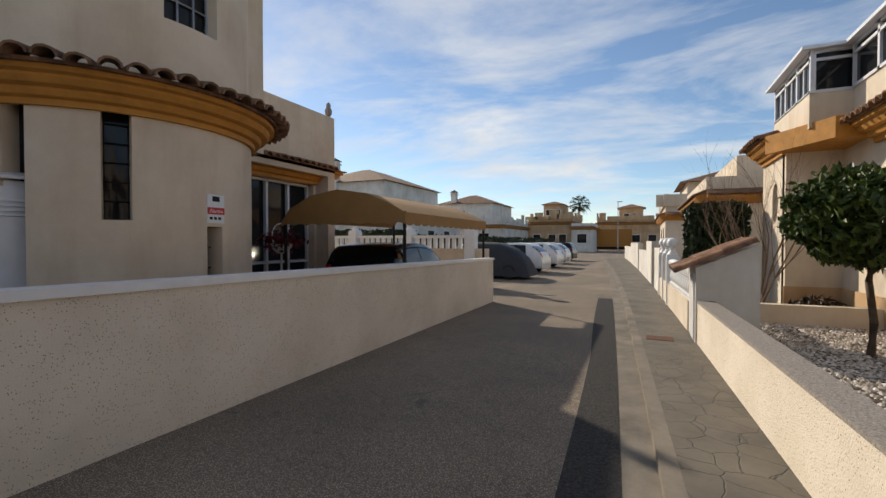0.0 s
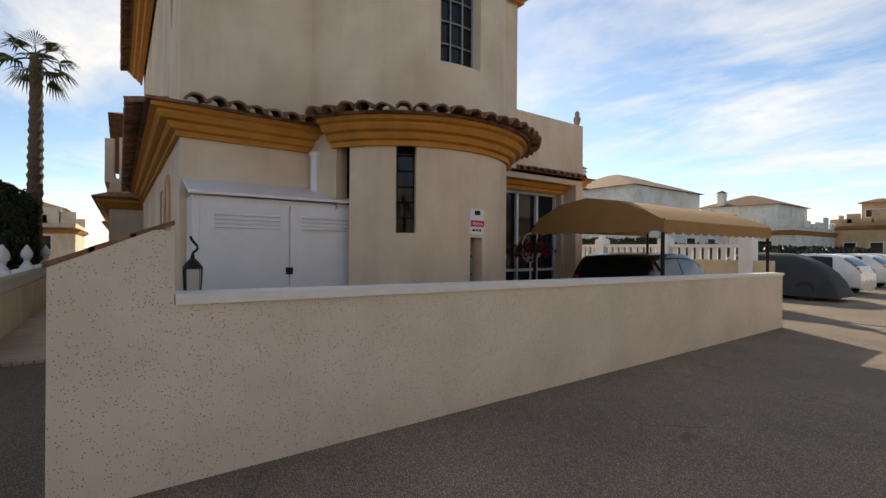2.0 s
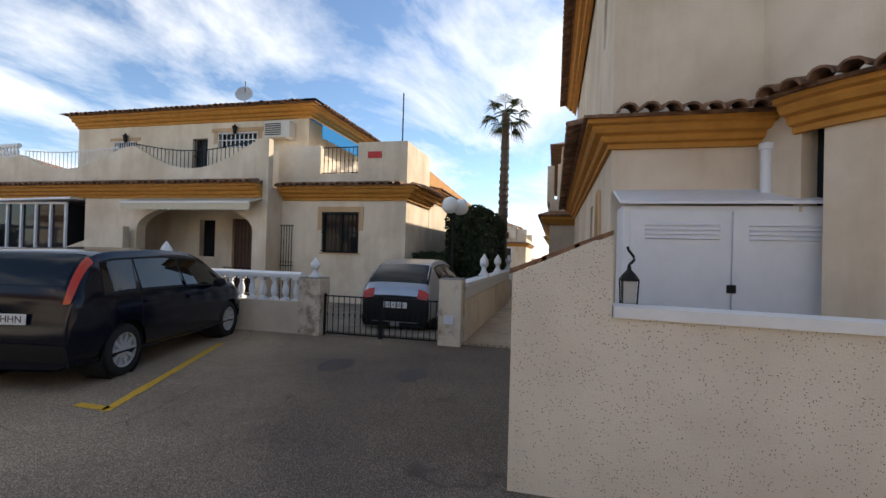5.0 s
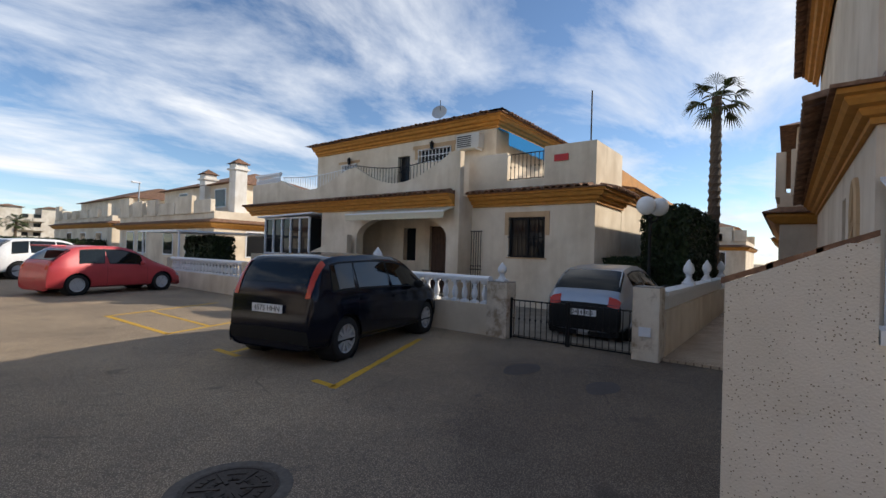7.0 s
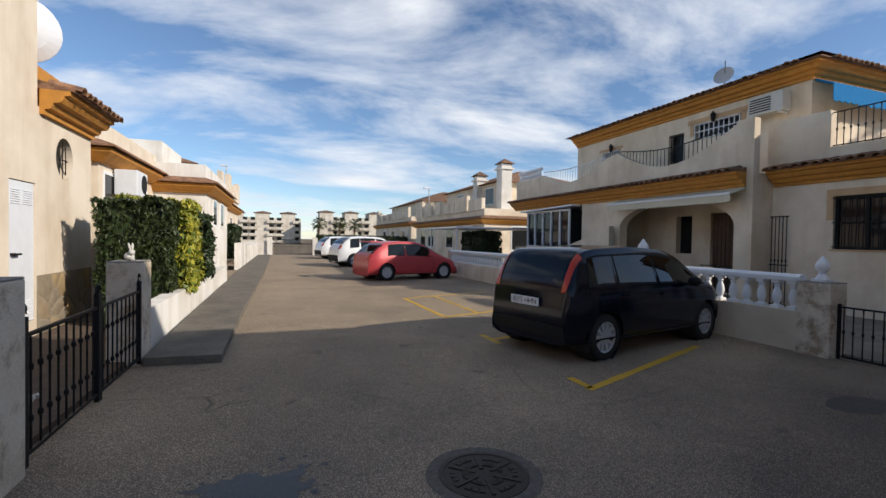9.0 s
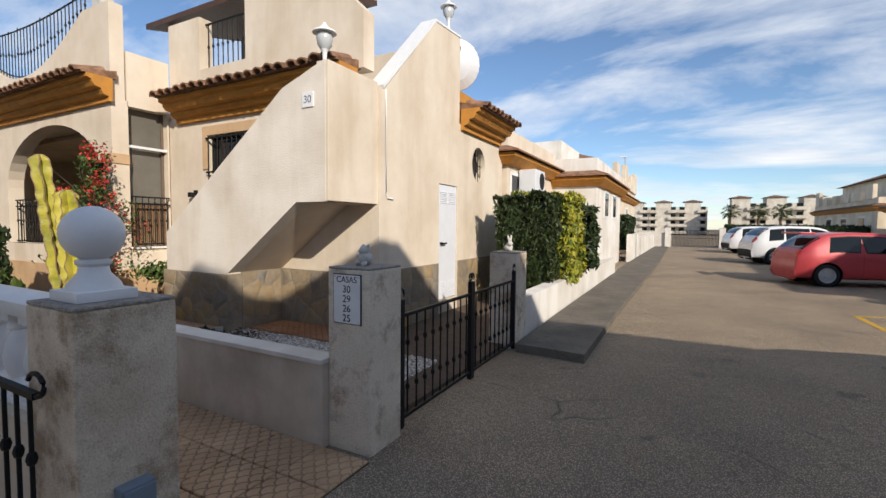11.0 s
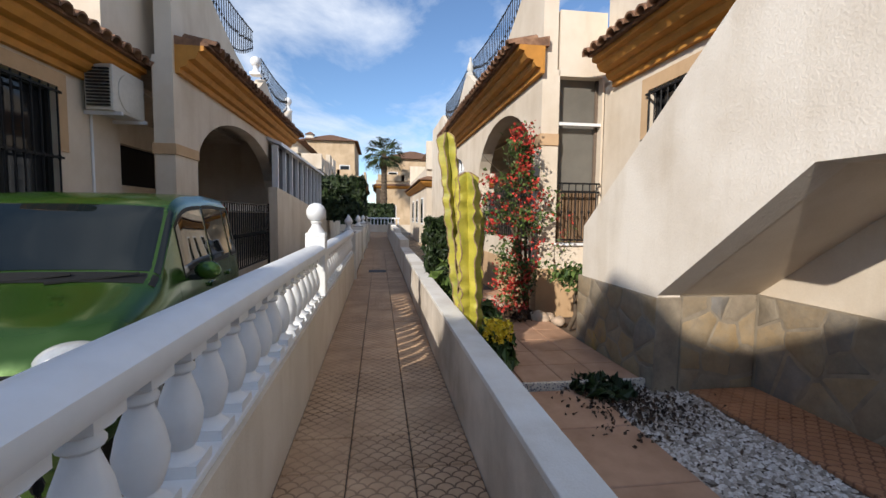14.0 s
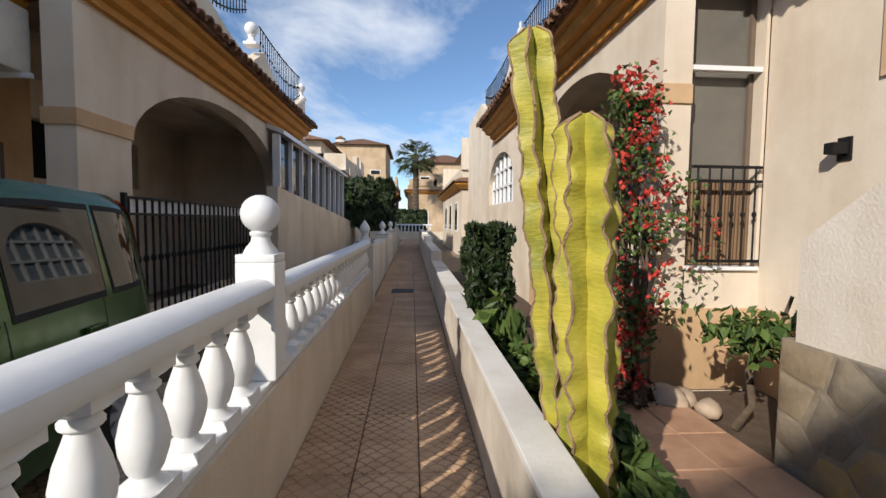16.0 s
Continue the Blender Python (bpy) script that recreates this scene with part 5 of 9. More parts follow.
eave(D, [(7.48, -0.08), (14.6, -0.08)], 3.3)
box_part("pillar_band", SAND, D, 7.40, 8.17, -0.10, 0.19, 2.24, 2.38, 0.004)
# near-black sheet stands in for the unlit space behind the doorway
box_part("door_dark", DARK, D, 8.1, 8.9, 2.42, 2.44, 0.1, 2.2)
# darker plaster colour puts the porch shade into the recess wall
box_part("recess_wall", SAND, D, 7.4, 9.3, 1.75, 1.85, 0.0, 3.4, 0, "recess wall, its colour darkened for the porch shade")
box_part("side_door", WOOD_DARK, D, 8.0, 8.85, 1.70, 1.75, 0.1, 2.3)
box_part("high_pane", GLASS, D, 9.7, 12.2, 2.35, 2.37, 2.0, 2.8)
sag_rail("black iron balcony railing hung in a curve", 8.35, 11.7, 0.03, 5.05, 0.5, 0.4, 26)
sag_rail("black iron balcony railing hung in a curve", 12.35, 15.4, 0.03, 4.6, 0.45, 0.5, 22)
for x, z in ((12.0, 4.6), (15.6, 4.6)):
    finial((x, 0.05, z), 0.12)
barred_window("street_window", "y", 0.65, 5.08, 6.40, 1.3, 2.79, -1, "black barred window on a cream wall", SAND)
pf = thing("porch_railing", (10.7, -0.05, 0.4), 0, "black iron porch railing with knobbed bars", "railing")
box_part("plinth", CREAM, pf, 8.15, 13.05, -0.08, 0.12, 0.0, 0.5)
grille(pf, (7.68, -0.28), (11.5, -0.28), 0.5, 1.66, 30, 1, 0.012, (0.0, 0.87, 1.0))
box_part("top_band", WHITE, pf, 7.7, 11.48, -0.262, -0.25, 1.52, 1.64)
for x in (7.68, 11.5):
    box_part("railing_post", IRON, pf, x - 0.02, x + 0.02, -0.30, -0.26, 0.0, 1.7)
# air conditioner
ac = thing("air_conditioner", (6.9, 0.5, 2.6), 0, "white outdoor air-conditioner unit on wall brackets", "air conditioner")
bm = bmesh.new()
box(bm, 6.78, 7.49, 0.3, 0.6, 2.645, 3.17, 0.02)
part("casing", bm, plain("ac_cream", (0.6, 0.58, 0.53), 0.4), ac)
for i in range(12):
    box_part("louvre", BLACK_PLASTIC, ac, 6.755, 6.782, 0.33, 0.57, 2.69 + i * 0.037, 2.708 + i * 0.037)
bm = bmesh.new()
lathe(bm, [(0.22, 0), (0.22, 0.012), (0.18, 0.014)], seg=24)
bmesh.ops.transform(bm, matrix=pose(7.1, 0.3, 2.9, 90, 0, 0), verts=bm.verts)
part("fan_guard", bm, bpy.data.materials["ac_cream"], ac)
for x in (6.86, 7.42):
    box_part("bracket", WHITE_METAL, ac, x - 0.02, x + 0.02, 0.25, 0.66, 2.605, 2.645)
bm = bmesh.new()
pipe(bm, [(6.95, 0.635, 2.65), (6.95, 0.635, 0.05)], 0.015)
part("hose", bm, WHITE, ac)
# glazed lean-to further along
lt = thing("glazed_porch", (17, 0, 0), 0, "white-framed glazed porch with a sloping roof above a ramped wall", "conservatory", kind="structure")
bm = bmesh.new()
prism(bm, [(12.1, 0.0), (23.5, 0.0), (23.5, 1.37), (12.1, 2.1)], -0.35, -0.15, "y")
part("ramped_wall", bm, CREAM, lt)
box_part("glazing", GLASS, lt, 12.42, 20.5, -0.24, -0.2, 1.3, 3.12)
for i in range(10):
    box_part("mullion", WHITE_METAL, lt, 12.36 + i * 0.9, 12.44 + i * 0.9, -0.32, -0.18, 1.4, 3.12)
bm = bmesh.new()
prism(bm, [(-0.42, 3.1), (0.2, 3.32), (0.2, 3.42), (-0.42, 3.18)], 12.3, 20.7, "x")
part("lean_to_roof", bm, WHITE_METAL, lt)


# ---------- house with the barred window, across the car park ----------
C = thing("semi_detached_house", (-13, -11, 0), 0, "cream semi-detached house with ochre cornices and a curved balcony", "house", kind="structure")
TAN = plaster("tan_plaster", (0.6, 0.46, 0.31), 0.2)
CREAM_C = plaster("pale_cream_plaster", (0.8, 0.7, 0.56), 0.18)
bm = bmesh.new()
panel(bm, "x", -12.0, -8.0, -4.3, 0, 3.0, -0.25, [("rect", -6.55, -5.42, 1.45, 2.6)])
panel(bm, "y", -4.05, -14.25, -12.0, 0, 3.0, -0.25)
panel(bm, "y", -4.05, -22, -14.3, 0, 3.4, -0.25)
box(bm, -12.2, -12.0, -8.0, -6.67, 3.0, 4.5)
box(bm, -12.2, -12.0, -5.5, -4.05, 3.0, 4.55)
box(bm, -12.2, -12.0, -6.67, -5.5, 3.0, 3.68)
box(bm, -14.25, -12.2, -4.25, -4.05, 3.0, 4.55)
panel(bm, "x", -11.3, -14.3, -7.85, 0, 3.1, -0.3, [("arch", -12.3, -8.3, 0.0, 2.0, 2.72)])
panel(bm, "y", -7.85, -12.0, -11.6, 0, 3.1, -0.2)
panel(bm, "x", -12.9, -17, -8.0, 0, 3.1, -0.25, [("rect", -10.25, -9.42, 0.1, 2.45), ("rect", -11.5, -10.9, 1.2, 2.4)])
panel(bm, "x", -11.3, -19.3, -14.3, 0, 1.25, -0.25)
panel(bm, "x", -12.9, -16.8, -7.8, 3.3, 5.8, -0.25, [("rect", -10.9, -9.4, 4.75, 5.25), ("rect", -11.9, -11.3, 3.5, 5.1), ("rect", -15.2, -14.2, 4.6, 5.1)])
panel(bm, "y", -7.6, -18, -12.9, 3.3, 5.8, -0.2)
box(bm, -18, -13.2, -16.8, -7.85, 0, 5.55)
box(bm, -18, -12.3, -7.6, -4.35, 0, 3.3)
box(bm, -12.0, -11.3, -14.3, -12.35, 2.9, 3.1)
part("wall", bm, CREAM_C, C)
bm = bmesh.new()
top = [(-7.85, 4.57), (-8.3, 4.57)] + [(-8.3 - 4.2 * i / 12, 4.5 - 0.72 * math.sin(math.pi * i / 12)) for i in range(13)] + [(-12.9, 4.45)]
top += [(-13.2 - 3.9 * i / 10, 4.35 - 0.5 * math.sin(math.pi * i / 10)) for i in range(11)] + [(-17.3, 4.3), (-19.3, 4.3)]
prism(bm, top + [(-19.3, 3.1), (-7.85, 3.1)], -11.5, -11.3, "x")
part("balcony_parapet", bm, CREAM_C, C)
box_part("balcony_floor", CREAM_C, C, -12.9, -11.5, -19.3, -7.85, 3.1, 3.25)
eave(C, [(-11.3, -8.02), (-11.3, -19.3)][::-1], 2.92)
eave(C, [(-12.0, -7.8), (-12.0, -4.05), (-14.3, -4.05)], 2.92)
eave(C, [(-12.9, -16.8), (-12.9, -7.6), (-17.5, -7.6)], 5.6)
eave(C, [(-14.3, -4.05), (-22, -4.05)], 3.2, tiles=False)
bm = bmesh.new()
prism(bm, [(-14.3, 3.45), (-22, 3.45), (-22, 3.9), (-14.3, 4.15)], -4.8, -4.06, "y")
part("ochre_wing", bm, OCHRE, C)
bm = bmesh.new()
a = [bm.verts.new(p) for p in ((-12.45, -17.2, 6.05), (-12.45, -7.15, 6.05), (-18, -7.15, 6.05), (-18, -17.2, 6.05))]
b = [bm.verts.new(p) for p in ((-15.2, -14.5, 6.85), (-15.2, -9.9, 6.85))]
for f in ((a[0], a[1], b[1], b[0]), (a[1], a[2], b[1]), (a[2], a[3], b[0], b[1]), (a[3], a[0], b[0])):
    bm.faces.new(f)
part("hip_roof", bm, TILE, C, "brown tiled hip roof")
box_part("upper_glass", GLASS, C, -13.13, -13.1, -15.3, -9.3, 3.4, 5.3)
box_part("lower_glass", GLASS, C, -13.13, -13.1, -11.6, -10.8, 1.1, 2.5)
bm = bmesh.new()
box(bm, -13.08, -13.02, -10.25, -9.42, 0.1, 2.45)
dC = part("front_door", bm, WOOD_DARK, C, "dark panelled wooden door")
for i in range(6):
    bm = bmesh.new()
    box(bm, -13.02, -13.0, -10.2 + i * 0.13, -10.1 + i * 0.13, 0.2, 2.35, 0.004)
    part("door_board", bm, WOOD_DARK, dC)
bm = bmesh.new()
for a, b, c2, d in ((-11.15, -9.15, 5.27, 5.4), (-11.05, -10.92, 4.9, 5.3), (-9.38, -9.25, 4.9, 5.3), (-15.35, -14.05, 5.12, 5.22)):
    box(bm, -12.9, -12.88, a, b, c2, d)
part("upper_surround", bm, SAND, C)
for y0, y1, z0, z1 in ((-10.88, -9.42, 4.77, 5.22), (-15.15, -14.25, 4.62, 5.08)):
    for i in range(10):
        y = y0 + (y1 - y0) * i / 9
        bm = bmesh.new()
        box(bm, -12.89, -12.87, y - 0.012, y + 0.012, z0, z1)
        part("white_bar", bm, WHITE, C)
    for z in (z0, (z0 + z1) / 2, z1):
        box_part("white_bar", WHITE, C, -12.885, -12.868, y0, y1, z - 0.012, z + 0.012)
grille(C, (-12.93, -11.88), (-12.93, -11.32), 3.5, 5.05, 4, 0, 0.012, (0.0, 0.33, 0.66, 1.0))
for y, z in ((-10.2, 5.38), (-14.6, 5.25)):
    lm = thing("wall_lamp", (-12.8, y, z - 0.2), 0, "small black carriage lamp on the wall", "wall lamp")
    bm = bmesh.new()
    lathe(bm, [(0.02, 0), (0.05, 0.02), (0.075, 0.2), (0.09, 0.21), (0.03, 0.28), (0.01, 0.32)], seg=10)
    part("lantern_body", bm, IRON, lm, "", None, True)
barred_window("barred_window", "x", -12.0, -6.55, -5.42, 1.45, 2.6, 1, "black barred window with a sand-painted arched surround", SAND)
rl = thing("terrace_railing", (-12.1, -6.1, 3.68), 0, "black iron terrace railing with knobbed bars", "railing")
grille(rl, (-12.1, -6.66), (-12.1, -5.51), 3.7, 4.45, 9, 1, 0.01, (0.03, 1.0))
rl = thing("porch_railing", (-11.3, -10.3, 0), 0, "black iron railing across the porch arch", "railing")
grille(rl, (-11.4, -12.3), (-11.4, -10.3), 0.15, 0.95, 16, 1, 0.01, (0.0, 1.0))
grille(rl, (-11.4, -9.3), (-11.4, -8.3), 0.15, 0.95, 8, 1, 0.01, (0.0, 1.0))
rl = thing("side_gate", (-11.8, -7.5, 0), 0, "tall black iron side gate by the porch pillar", "gate")
grille(rl, (-11.9, -7.82), (-11.9, -7.4), 0.1, 2.2, 5, 1, 0.01, (0.0, 0.45, 1.0))
rl = thing("balcony_railing", (-11.4, -10.4, 3.8), 0, "black iron balcony railing hung in a curve", "railing", "balcony railings")
for i in range(30):
    f = (i + 0.5) / 30
    zb = 4.5 - 0.72 * math.sin(math.pi * f)
    zt = 4.56 - 0.25 * math.sin(math.pi * f)
    put("bar", bar_mesh(max(0.1, round(zt - zb, 1)), 0.01, 0), rl, pose(-11.4, -8.3 - 4.2 * f, zb))
bm = bmesh.new()
pipe(bm, [(-11.4, -8.3 - 4.2 * i / 14, 4.57 - 0.25 * math.sin(math.pi * i / 14)) for i in range(15)], 0.016, 6)
part("rail", bm, IRON, rl)
rl = thing("balcony_railing", (-11.4, -15.2, 3.8), 0, "white iron balcony railing hung in a curve", "railing", "balcony railings")
for i in range(24):
    f = (i + 0.5) / 24
    bm = bmesh.new()
    tube(bm, (-11.4, -13.2 - 3.9 * f, 4.3 - 0.5 * math.sin(math.pi * f)), (-11.4, -13.2 - 3.9 * f, 4.5 - 0.1 * math.sin(math.pi * f)), 0.01, seg=5)
    part("bar", bm, WHITE, rl)
bm = bmesh.new()
pipe(bm, [(-11.4, -13.2 - 3.9 * i / 12, 4.5 - 0.1 * math.sin(math.pi * i / 12)) for i in range(13)], 0.016, 6)
part("rail", bm, WHITE, rl)
balustrade("white lattice balustrade on the roof terrace", (-11.4, -19.2), (-11.4, -17.3), 4.3, 4.75, 0.16, s=0.8)
# orange ceramic plaque
bm = bmesh.new()
box(bm, -12.0, -11.97, -5.2, -4.8, 4.1, 4.28, 0.004)
single("tile_plaque", bm, SIGN_RED, "orange-red ceramic plaque on the parapet", "plaque")
# awnings
aw = thing("porch_awning", (-11, -10, 2.6), 0, "cream retractable awning with a scalloped hem over the porch", "awning")
bm = bmesh.new()
prism(bm, [(-11.28, 2.92), (-10.75, 2.74), (-10.75, 2.71), (-11.28, 2.88)], -12.3, -8.0, "y")
AWN = plain("cream_awning", (0.66, 0.6, 0.45), 0.8)
part("awning_cloth", bm, AWN, aw)
for i in range(24):
    y = -12.3 + 4.3 * i / 24
    bm = bmesh.new()
    prism(bm, [(y, 2.73), (y + 0.179, 2.73), (y + 0.179, 2.55), (y + 0.09, 2.51), (y, 2.55)], -10.755, -10.745, "x")
    part("hem_flap", bm, AWN, aw)
box_part("front_bar", WHITE, aw, -10.78, -10.72, -12.3, -8.0, 2.71, 2.76)
aw = thing("blue_awning", (-14, -7.4, 5), 0, "bright blue awning with a scalloped hem under the eaves", "awning")
BLUE = plain("blue_awning_cloth", (0.01, 0.17, 0.42), 0.85, 0, 0.1, 10, 0.05, 0.1)
bm = bmesh.new()
prism(bm, [(-7.58, 5.62), (-7.2, 5.42), (-7.2, 5.38), (-7.58, 5.56)], -16.6, -12.95, "x")
part("awning_cloth", bm, BLUE, aw)
for i in range(16):
    x = -16.6 + 3.6 * i / 16
    bm = bmesh.new()
    prism(bm, [(x, 5.41), (x + 0.225, 5.41), (x + 0.225, 5.02), (x + 0.11, 4.96), (x, 5.02)], -7.205, -7.195, "y")
    part("hem_flap", bm, BLUE, aw)
ac2 = thing("air_conditioner", (-12.7, -8.5, 5.0), 0, "cream outdoor air-conditioner unit high on the wall", "air conditioner")
bm = bmesh.new()
box(bm, -12.88, -12.55, -8.95, -8.05, 4.95, 5.45, 0.02)
part("casing", bm, bpy.data.materials["ac_cream"], ac2)
for i in range(6):
    box_part("louvre", BLACK_PLASTIC, ac2, -12.56, -12.54, -8.9, -8.35, 5.02 + i * 0.065, 5.05 + i * 0.065)
for y in (-8.85, -8.15):
    box_part("bracket", WHITE_METAL, ac2, -12.9, -12.55, y - 0.02, y + 0.02, 4.9, 4.95)
# glazed porch and ramped stair wall
gz = thing("glazed_porch", (-11.2, -16.4, 0), 0, "white-framed glazed porch beside the arch", "conservatory", kind="structure")
box_part("glazing", GLASS, gz, -12.8, -11.2, -18, -14.85, 1.26, 2.75)
for i in range(6):
    box_part("mullion", WHITE_METAL, gz, -11.2, -11.14, -18.0 + i * 0.615, -17.93 + i * 0.615, 1.26, 2.75)
for z in (1.26, 2.72):
    box_part("transom", WHITE_METAL, gz, -11.205, -11.135, -18.0, -14.85, z, z + 0.07)
bm = bmesh.new()
prism(bm, [(-18.2, 2.78), (-14.4, 2.86), (-14.4, 2.92), (-18.2, 2.84)], -12.9, -10.9, "x")
part("lean_to_roof", bm, WHITE_METAL, gz)
bm = bmesh.new()
prism(bm, [(-14.85, 0), (-12.4, 0), (-12.4, 2.05), (-14.85, 1.3)], -11.15, -10.95, "x")
single("ramp_wall", bm, CREAM_C, "cream sloping stair wall", "wall", kind="structure")
# aerial, mast and dish
bm = bmesh.new()
tube(bm, (-12.4, -4.35, 4.5), (-12.4, -4.35, 6.0), 0.02, seg=6)
single("roof_mast", bm, IRON, "thin dark metal mast on the terrace", "mast")
dsh = thing("satellite_dish", (-14.5, -11.2, 6.5), 0, "small grey satellite dish with an aerial on the roof", "satellite dish")
bm = bmesh.new()
lathe(bm, [(0.02, 0), (0.2, 0.05), (0.3, 0.12), (0.31, 0.13), (0.2, 0.075), (0.02, 0.03)], seg=16)
bmesh.ops.transform(bm, matrix=pose(0, 0, 0.55, 0, 70, 20), verts=bm.verts)
part("dish", bm, plain("dish_grey", (0.5, 0.5, 0.5), 0.5), dsh, "", None, True)
bm = bmesh.new()
tube(bm, (0, 0, 0), (0, 0, 1.1), 0.015, seg=6)
part("aerial", bm, IRON, dsh, "", None, True)
box_part("stub_chimney", CREAM_C, C, -15.3, -14.8, -11.2, -10.7, 6.2, 6.75)

# low wall and balustrade of the car park
w = thing("front_wall_west", (-7.78, -9, 0), 0, "cream low wall below the white balustrade", "wall", kind="structure")
box_part("wall_body", CREAM_C, w, -7.9, -7.65, -19, -4.52, -0.05, 0.57)
balustrade("white-painted turned balustrade on a low wall", (-7.77, -12.7), (-7.77, -4.55), 0.57, 1.1, 0.235, "street balustrades")
balustrade("white-painted turned balustrade on a low wall", (-7.77, -18.6), (-7.77, -13.3), 0.57, 1.08, 0.235, "street balustrades")
for y in (-13.15, -18.85):
    bm = bmesh.new()
    box(bm, -7.93, -7.62, y - 0.15, y + 0.15, -0.05, 1.05, 0.01)
    single("wall_post", bm, CREAM_C, "cream rendered balustrade post", "post", kind="structure")
finial((-7.78, -7.6, 1.1), 0.12, "urn_finial", True)
w = thing("passage_wall", (-14, -1.6, 0), 0, "cream passage wall with a white balustrade panel", "wall", kind="structure")
box_part("wall_body", CREAM_C, w, -16, -7.95, -1.75, -1.55, -0.05, 0.72)
box_part("panel_top", WHITE, w, -16, -7.95, -1.78, -1.52, 0.95, 1.03, 0.01)
box_part("panel_web", WHITE, w, -16, -7.95, -1.68, -1.62, 0.72, 0.95)
for x in (-10.5, -13, -16):
    finial((x, -1.65, 1.03), 0.11, "urn_finial", True)
# twin-globe lamp
lp = thing("globe_lamp", (-11, -2.5, 0), 68, "black post lamp with two white glass globes", "street lamp")
bm = bmesh.new()
lathe(bm, [(0.09, 0), (0.09, 0.12), (0.05, 0.2), (0.04, 1.0), (0.055, 1.05), (0.035, 1.1), (0.03, 2.35), (0.06, 2.4), (0.03, 2.45)], seg=12)
part("post", bm, IRON, lp, "", None, True)
for s in (-1, 1):
    bm = bmesh.new()
    pipe(bm, [(0, 0, 2.3), (0.05, s * 0.12, 2.35), (0.05, s * 0.22, 2.45)], 0.018)
    part("arm", bm, IRON, lp, "", None, True)
    bm = bmesh.new()
    ball(bm, (0.05, s * 0.22, 2.66), 0.2, 20)
    part("globe", bm, GLASS_OPAL, lp, "", 80, True)

# ---------- simple neighbouring houses ----------


def villa(label, x0, x1, y0, y1, h1, h2, inset=1.2, wall=None, wins=(), chim=None, roof=True):
    """A house of two storeys: lower block with parapet, upper block with cornice, hip roof and windows on the near faces."""
    wall = wall or CREAM_C
    t = thing("neighbour_house", ((x0 + x1) / 2, (y0 + y1) / 2, 0), 0, label, "house", "neighbouring houses", "structure")
    bm = bmesh.new()
    box(bm, x0, x1, y0, y1, 0, h1 + 0.6)
    part("lower_wall", bm, wall, t)
    a0, a1, b0, b1 = x0 + inset, x1 - inset, y0 + inset, y1 - inset
    bm = bmesh.new()
    box(bm, a0, a1, b0, b1, h1, h2)
    part("upper_wall", bm, wall, t)
    bm = bmesh.new()
    ring = [(x0, y0), (x0, y1), (x1, y1), (x1, y0), (x0, y0)][::-1]
    sweep(bm, ring, [(0, 0), (0.12, 0.03), (0.3, 0.2), (0.3, 0.28), (0, 0.4)], h1 - 0.3)
    part("cornice", bm, OCHRE, t)
    bm = bmesh.new()
    sweep(bm, ring, [(0, 0.03), (0.4, -0.06), (0.4, -0.02), (0, 0.14)], h1 + 0.06)
    part("eave_tiles", bm, TILE, t)
    if roof:
        bm = bmesh.new()
        e = 0.4
        a = [bm.verts.new(p) for p in ((a0 - e, b0 - e, h2), (a1 + e, b0 - e, h2), (a1 + e, b1 + e, h2), (a0 - e, b1 + e, h2))]
        mx, my = (a0 + a1) / 2, (b0 + b1) / 2
        r = min(a1 - a0, b1 - b0) / 2 * 0.9
        dx, dy = max(0.2, (a1 - a0) / 2 - r), max(0.2, (b1 - b0) / 2 - r)
        hh = r * 0.42
        b = [bm.verts.new(p) for p in ((mx - dx, my - dy, h2 + hh), (mx + dx, my - dy, h2 + hh), (mx + dx, my + dy, h2 + hh), (mx - dx, my + dy, h2 + hh))]
        for i in range(4):
            bm.faces.new((a[i], a[(i + 1) % 4], b[(i + 1) % 4], b[i]))
        bm.faces.new(b)
        bm.faces.new(a[::-1])
        part("hip_roof", bm, TILE, t)
    for face, u, z, w_, h_ in wins:
        up = z > h1
        fx0, fx1, fy0, fy1 = (a0, a1, b0, b1) if up else (x0, x1, y0, y1)
        bm, bf = bmesh.new(), bmesh.new()
        for b_, d, m in ((bf, 0.02, 0.08), (bm, 0.03, 0.0)):
            if face == "S":
                box(b_, u - w_ / 2 - m, u + w_ / 2 + m, fy0 - d, fy0, z - m, z + h_ + m)
            elif face == "N":
                box(b_, u - w_ / 2 - m, u + w_ / 2 + m, fy1, fy1 + d, z - m, z + h_ + m)
            elif face == "E":
                box(b_, fx1, fx1 + d, u - w_ / 2 - m, u + w_ / 2 + m, z - m, z + h_ + m)
            else:
                box(b_, fx0 - d, fx0, u - w_ / 2 - m, u + w_ / 2 + m, z - m, z + h_ + m)
        fr = part("window", bf, WHITE, t)
        part("pane", bm, GLASS, fr)
    if roof:
        r2 = random.Random(int(abs(x0 * 7 + y0 * 3)))
        for i in range(6):
            u = (i + 0.5) / 6
            hh, ww = r2.choice((0.35, 0.6, 0.9, 1.2)), r2.uniform(0.5, 1.1)
            for fx, fy in ((x0 + (x1 - x0) * u, y0), (x1, y0 + (y1 - y0) * u), (x0, y0 + (y1 - y0) * u)):
                bm = bmesh.new()
                sx, sy = (ww, 0.12) if fy == y0 else (0.12, ww)
                box(bm, fx - sx, fx + sx, fy - sy, fy + sy, h1 + 0.5, h1 + 0.6 + hh, 0.02)
                part("parapet_block", bm, wall, t)
